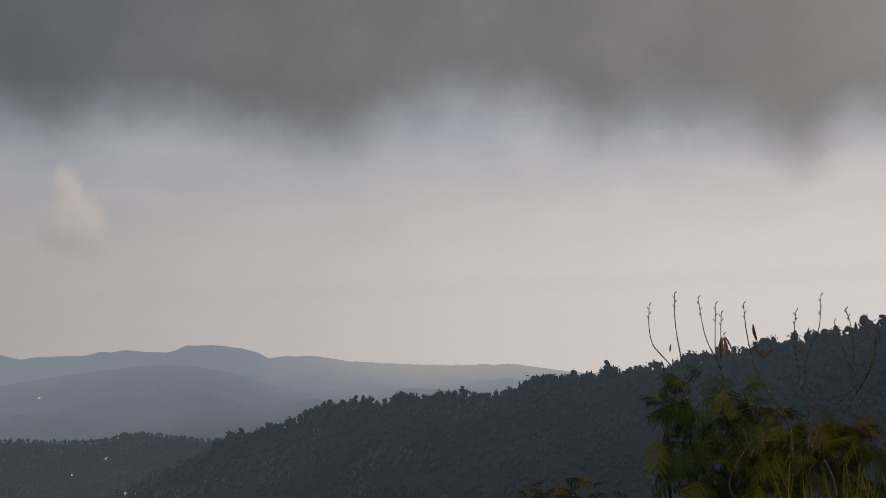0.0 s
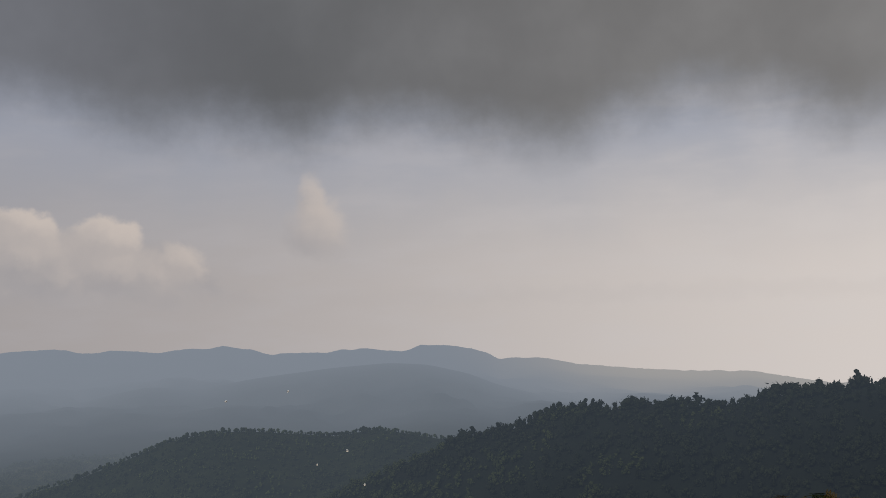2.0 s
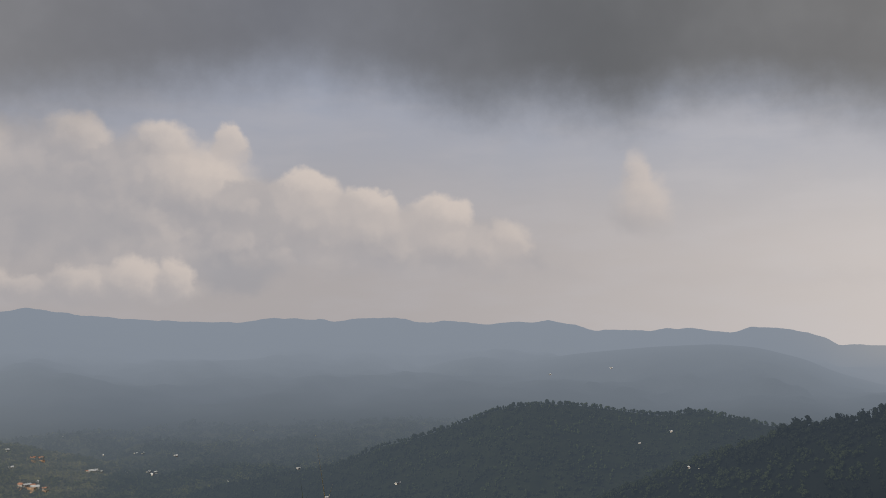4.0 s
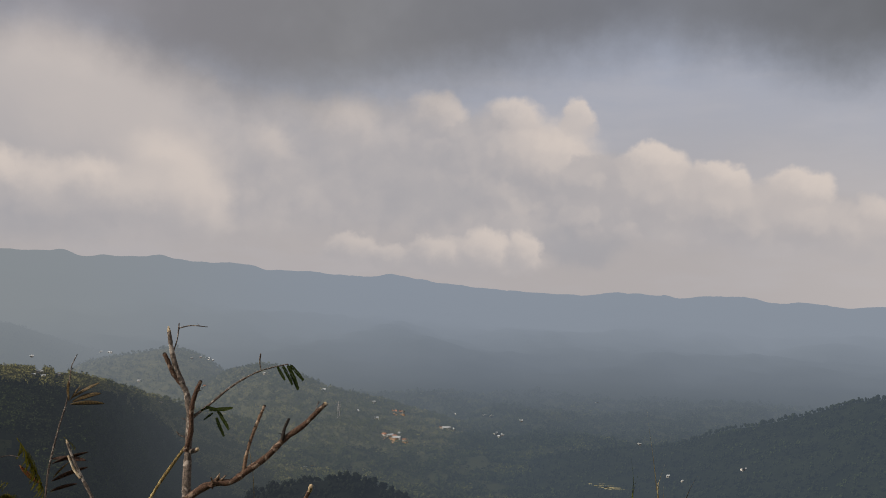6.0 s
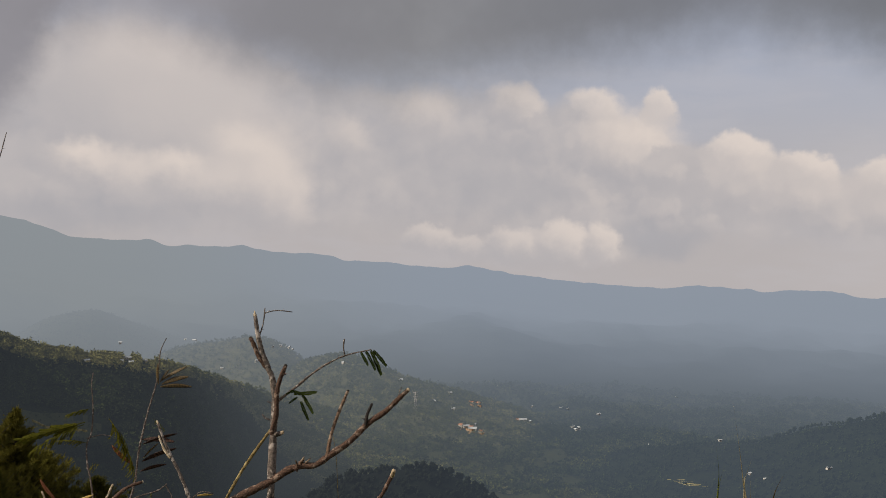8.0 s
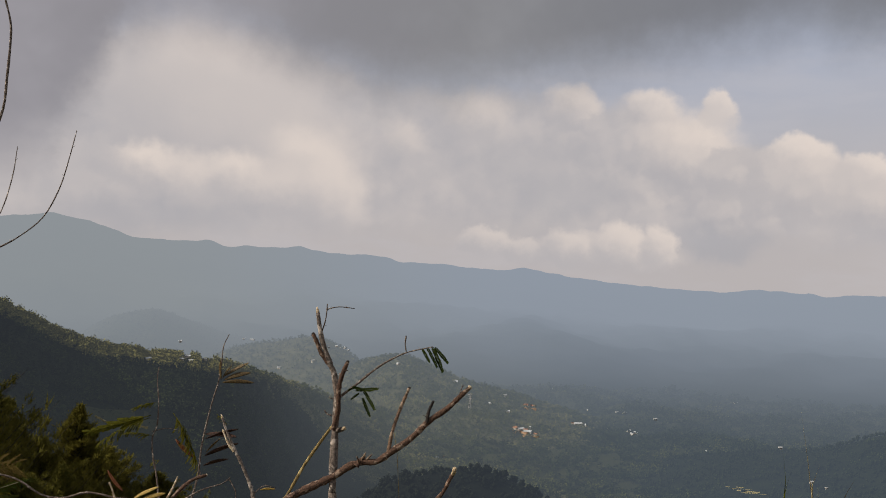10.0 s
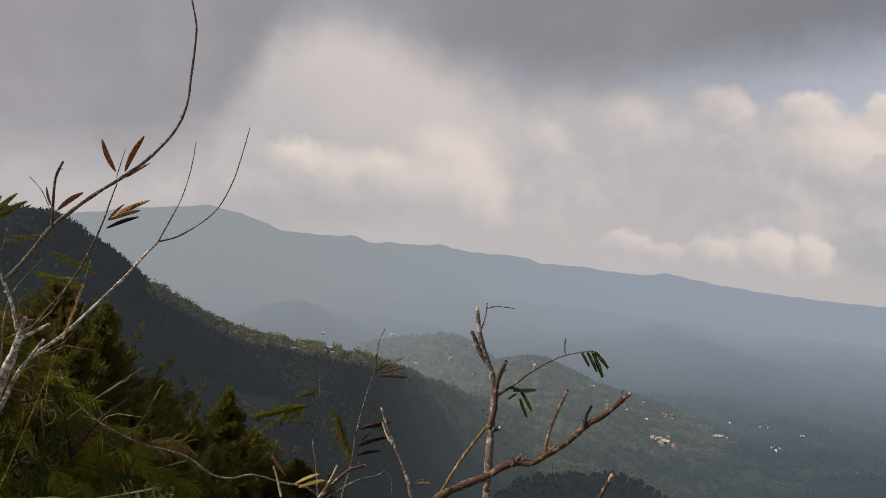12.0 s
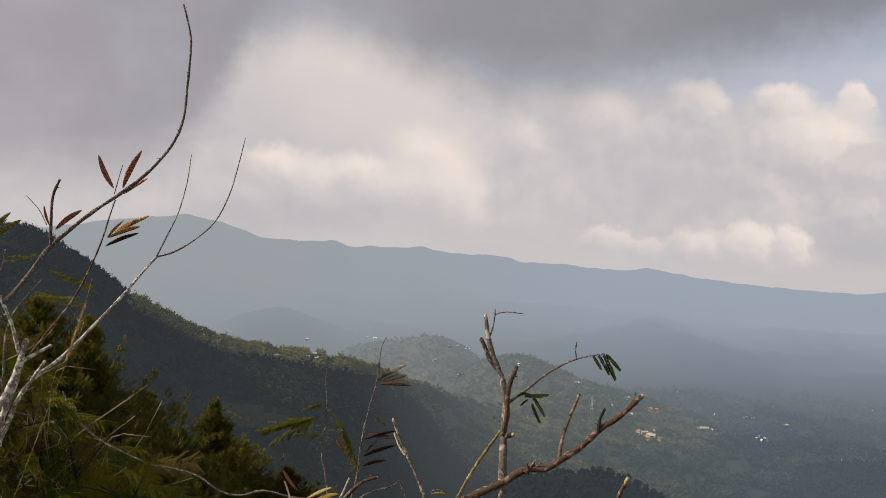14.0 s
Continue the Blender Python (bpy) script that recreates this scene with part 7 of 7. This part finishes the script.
def line_of(pairs):
    xs, ys = [q[0] for q in pairs], [q[1] for q in pairs]
    return lambda t: float(np.interp(t, xs, ys))


left_top = line_of([(20, -17), (26, -16), (30, -13.0), (33, -11.2), (36.5, -8.5), (38, -6.0), (39.5, -4.5), (41, -3.0), (44, -2.0), (50, -1.5)])
leafy_bush("feathery_bush", "dense yellow-green bush with feathery drooping leaves", (28.5, 36.5), left_top, -18, (3.9, 5.6), 420, (0.14, 0.26), [LEAF, LEAF, LEAF_MOSS, LEAF_FERN, LEAF_DRY], 1)
leafy_bush("feathery_bush", "tall tangled bush with feathery green leaves", (36, 43), left_top, -18, (4.1, 6.0), 430, (0.15, 0.28), [LEAF, LEAF, LEAF_MOSS, LEAF_FERN, LEAF_DRY], 2, 9)
leafy_bush("feathery_bush", "overhanging bush with bright green feathery leaves", (42, 49), left_top, -18, (4.0, 6.0), 280, (0.18, 0.32), [LEAF, LEAF_FRESH, LEAF_FERN, LEAF_MOSS], 3, 7)
right_top = line_of([(-76, -6.6), (-73.5, -5.6), (-70.5, -5.6), (-69, -8.6)])
# dark leaf colour carries this bush's backlit look
leafy_bush("feathery_bush", "dark feathery bush against the ridge", (-75.2, -70.2), right_top, -14, (4.6, 5.2), 170, (0.12, 0.20), [LEAF_DARK, LEAF_DARK, LEAF_DARK, LEAF_OLIVE], 4, 4, droop=0.9, reach=0.12)
far_top = line_of([(-86, -8.6), (-81, -8.2), (-78, -8.2), (-75.5, -7.0), (-74.5, -6.2), (-73.5, -8.5)])
leafy_bush("feathery_bush", "yellow-green feathery bush beside tall grass", (-81, -73.8), far_top, -14, (4.8, 5.6), 330, (0.11, 0.19), [LEAF_OLIVE, LEAF_OLIVE, LEAF_OLIVE, LEAF_BROWN], 5, 5, droop=0.8, reach=0.12)
leafy_bush("feathery_bush", "low dark bush under leaning twigs", (-88, -80), far_top, -14, (5.2, 6.2), 160, (0.16, 0.28), [LEAF_OLIVE, LEAF_DARK, LEAF_BROWN], 6, 5, reach=0.15)
brown_top = line_of([(-68, -13), (-65.5, -11.4), (-63, -12.0), (-61, -13.4)])
leafy_bush("withered_bush", "low withered brown bush on the slope", (-67.5, -61.5), brown_top, -15, (5.6, 6.2), 130, (0.12, 0.2), [LEAF_BROWN, LEAF_BROWN, LEAF_DARK], 7, 3, reach=0.1, twigs=1)


def broad_leaf(root, a, b, mat):
    """Plain oval leaf with a folded midrib."""
    base = seat(root, a)
    key = "oval", mat.name
    if key not in LEAF_MESHES:
        verts, faces, n = [], [], 9
        for i in range(n):
            t = i / (n - 1)
            w = 0.24 * math.sin(math.pi * t ** 0.8) * (1 - 0.25 * t)
            verts += [(t, -w, 0.10 * w - 0.2 * t * t), (t, 0, -0.2 * t * t), (t, w, 0.10 * w - 0.2 * t * t)]
        for i in range(n - 1):
            q = i * 3
            faces += [(q, q + 1, q + 4, q + 3), (q + 1, q + 2, q + 5, q + 4)]
        LEAF_MESHES[key] = shared("oval_leaf", verts, faces, mat, True)
    ob = new("oval_leaf", LEAF_MESHES[key])
    ob.parent = root
    ob.matrix_local = aim(a, b, base, limb_rng.uniform(-50, 50))


oval = thing("oval_leaf_shrub", "small shrub with hanging oval yellow-green leaves", "shrub")
rng = random.Random(12)
limb(oval, "stem", [tuple(toward(38.6, -15, 4.0)), tuple(toward(38.3, -10, 3.95)), tuple(toward(37.9, -7.2, 3.9))], 0.007, 0.003, BARK_DARK, rooted=True)
for turn, rise, dx, dz in ((38.0, -7.6, -.02, -.13), (38.6, -8.6, .03, -.13), (37.6, -7.9, .06, -.12), (38.3, -7.2, .08, .04), (39.2, -8.0, -.09, -.05), (38.9, -9.4, -.05, -.11), (37.4, -7.3, .1, -.02), (39.0, -7.0, -.1, .03)):
    p = toward(turn, rise, 3.92)
    broad_leaf(oval, tuple(p), tuple(p + Vector((dx, -0.02, dz)) * 0.8), LEAF_MOSS)

# dry tangle of stalks under the shrubs
rng = random.Random(31)
verts, faces = [], []
for k in range(460):
    t, d = rng.uniform(32, 48), rng.uniform(4.0, 5.3)
    e = -18 + (min(left_top(t), -6.5) - 1 + 18) * rng.random()
    p = toward(t, e, d)
    a, l = rng.uniform(0, 6.28), rng.uniform(0.15, 0.5)
    q = p + Vector((math.cos(a) * l, math.sin(a) * l * 0.5, rng.uniform(-0.25, 0.3)))
    m = (p + q) / 2 + Vector((rng.uniform(-.12, .12), 0, rng.uniform(-.12, .12)))
    v, f = tube(spline([tuple(p), tuple(m), tuple(q)], 3), [rng.uniform(0.001, 0.0025)] * 7, 4)
    faces += [tuple(i + len(verts) for i in c) for c in f]
    verts += v
tagged(mesh_object("dry_tangle", verts, faces, STRAW_DULL), "tangle of dry brown stalks among the shrubs", "dry grass", kind="stuff")

# tall grass beside the bush
rng = random.Random(9)
verts, faces = [], []
for k in range(900):
    t, d = rng.uniform(-90, -76), rng.uniform(4.3, 5.6)
    if t > -78 and rng.random() < 0.45:
        continue
    x, y = (float(q) for q in plan(t, d))
    g, h, w = ground_under(x, y), rng.uniform(0.75, 1.25), rng.uniform(0.003, 0.007)
    top_rise = math.degrees(math.atan2(g + h - EYE, d))
    if top_rise > -8.4:
        h *= 0.82
    bx, by = rng.uniform(-.22, .22), rng.uniform(-.2, .2)
    a = rng.uniform(0, 3.14)
    sx, sy = math.cos(a) * w, math.sin(a) * w
    o = len(verts)
    for i in range(5):
        s = i / 4
        c = Vector((x + bx * s * s, y + by * s * s, g - 0.03 + h * s))
        verts += [c - Vector((sx, sy, 0)) * (1 - s ** 2), c + Vector((sx, sy, 0)) * (1 - s ** 2)]
    for i in range(4):
        faces.append((o + 2 * i, o + 2 * i + 1, o + 2 * i + 3, o + 2 * i + 2))
tagged(mesh_object("tall_grass", verts, faces, BLADE_OLIVE), "tall yellow-green grass at the slope edge", "grass", kind="stuff")


def pine(name_label, height, seed, wide):
    """Pine with a tapering trunk and a ragged crown of needle tufts, rooted at its own origin."""
    rng = np.random.RandomState(seed)
    root = new("pine_tree")
    line = [Vector((0.12 * math.sin(k), 0.1 * math.cos(k * 1.3), height * k / 8 - (0.6 if k == 0 else 0))) for k in range(9)]
    verts, faces = tube(line, [0.26 * (1 - 0.95 * k / 8) + 0.015 for k in range(9)], 9)
    mesh_object("trunk", verts, faces, BARK_DARK, root)
    crown = height * 0.75
    bverts, bfaces, tips = [], [], []
    count = int(crown * 48)
    for k in range(count):
        s = rng.uniform(0, 1) ** 0.8                      # 0 at the tip, 1 at the crown's foot
        z = height - crown * s
        reach = wide * crown * s ** 0.9 * 0.6 * rng.uniform(0.3, 1.0) ** 0.8 * 1.15 + 0.12
        a = rng.uniform(0, 2 * math.pi)
        p0 = Vector((0, 0, z - 0.3 * reach))
        p1 = Vector((math.cos(a) * reach, math.sin(a) * reach, z + reach * rng.uniform(0.1, 0.75)))
        v, f = tube([p0, (p0 + p1) / 2 - Vector((0, 0, 0.08 * reach)), p1], [0.035, 0.025, 0.01], 3)
        bfaces += [tuple(i + len(bverts) for i in q) for q in f]
        bverts += v
        for t in rng.uniform(0.3, 1.05, 7):
            c = p0 + (p1 - p0) * t
            tips.append((c.x, c.y, c.z, math.cos(a), math.sin(a), s))
    mesh_object("branchwork", bverts, bfaces, BARK_DARK, root)["kind"] = "stuff"
    tips = np.repeat(np.array(tips), 10, 0)
    n = len(tips)
    d = np.stack([tips[:, 3] * 0.45 + rng.normal(0, .45, n), tips[:, 4] * 0.45 + rng.normal(0, .45, n), 0.8 + rng.normal(0, .35, n)], 1)
    d /= np.linalg.norm(d, axis=1, keepdims=True)
    side = np.cross(d, rng.normal(size=(n, 3)))
    side /= np.linalg.norm(side, axis=1, keepdims=True)
    c = tips[:, :3] + rng.normal(0, .10, (n, 3))
    l = rng.uniform(.25, .6, (n, 1)) * (0.55 + 0.5 * tips[:, 5:6])
    v = np.stack([c - side * .042, c + side * .042, c + d * l], 1).reshape(-1, 3)
    fast_mesh("needles", v, np.arange(3 * n).reshape(-1, 3), NEEDLE, root)
    return tagged(root, name_label, "tree", "pines below the lookout")


PINES = [pine("tall dark green pine on the slope below", 20.0, k + 1, w) for k, w in enumerate((1.12, 0.68, 0.98))]
for k, (turn, rise, dist) in enumerate(((34.4, -4.1, 52), (24.75, -9.95, 58), (28.7, -9.2, 60), (23.15, -12.25, 62), (40.2, -2.2, 50), (42.8, -3.9, 44), (36.8, -5.8, 46), (31.9, -5.25, 50), (26.6, -11.6, 50),
                                        (20.4, -13.8, 60), (33.0, -7.4, 47), (30.0, -10.6, 46), (38.0, -6.5, 42), (46.5, -3.5, 45), (35.6, -8.0, 40), (29.4, -12.0, 42), (25.6, -13.2, 44), (41.0, -6.0, 38),
                                        (27.6, -13.4, 40), (23.6, -14.4, 46), (21.8, -14.8, 52), (31.6, -11.6, 38), (18.8, -15.2, 58), (33.6, -9.6, 38))):
    top = toward(turn, rise, dist)
    g = ground_under(top.x, top.y)
    m = Matrix.Translation((top.x, top.y, g)) @ pose(0, 0, 0, 0, 0, 77 * k)
    tree = PINES[k] if k < 3 else copy_thing(PINES[k % 3], m)
    tree.matrix_basis = m
    tree.scale = [(top.z - g) / 20.0] * 3
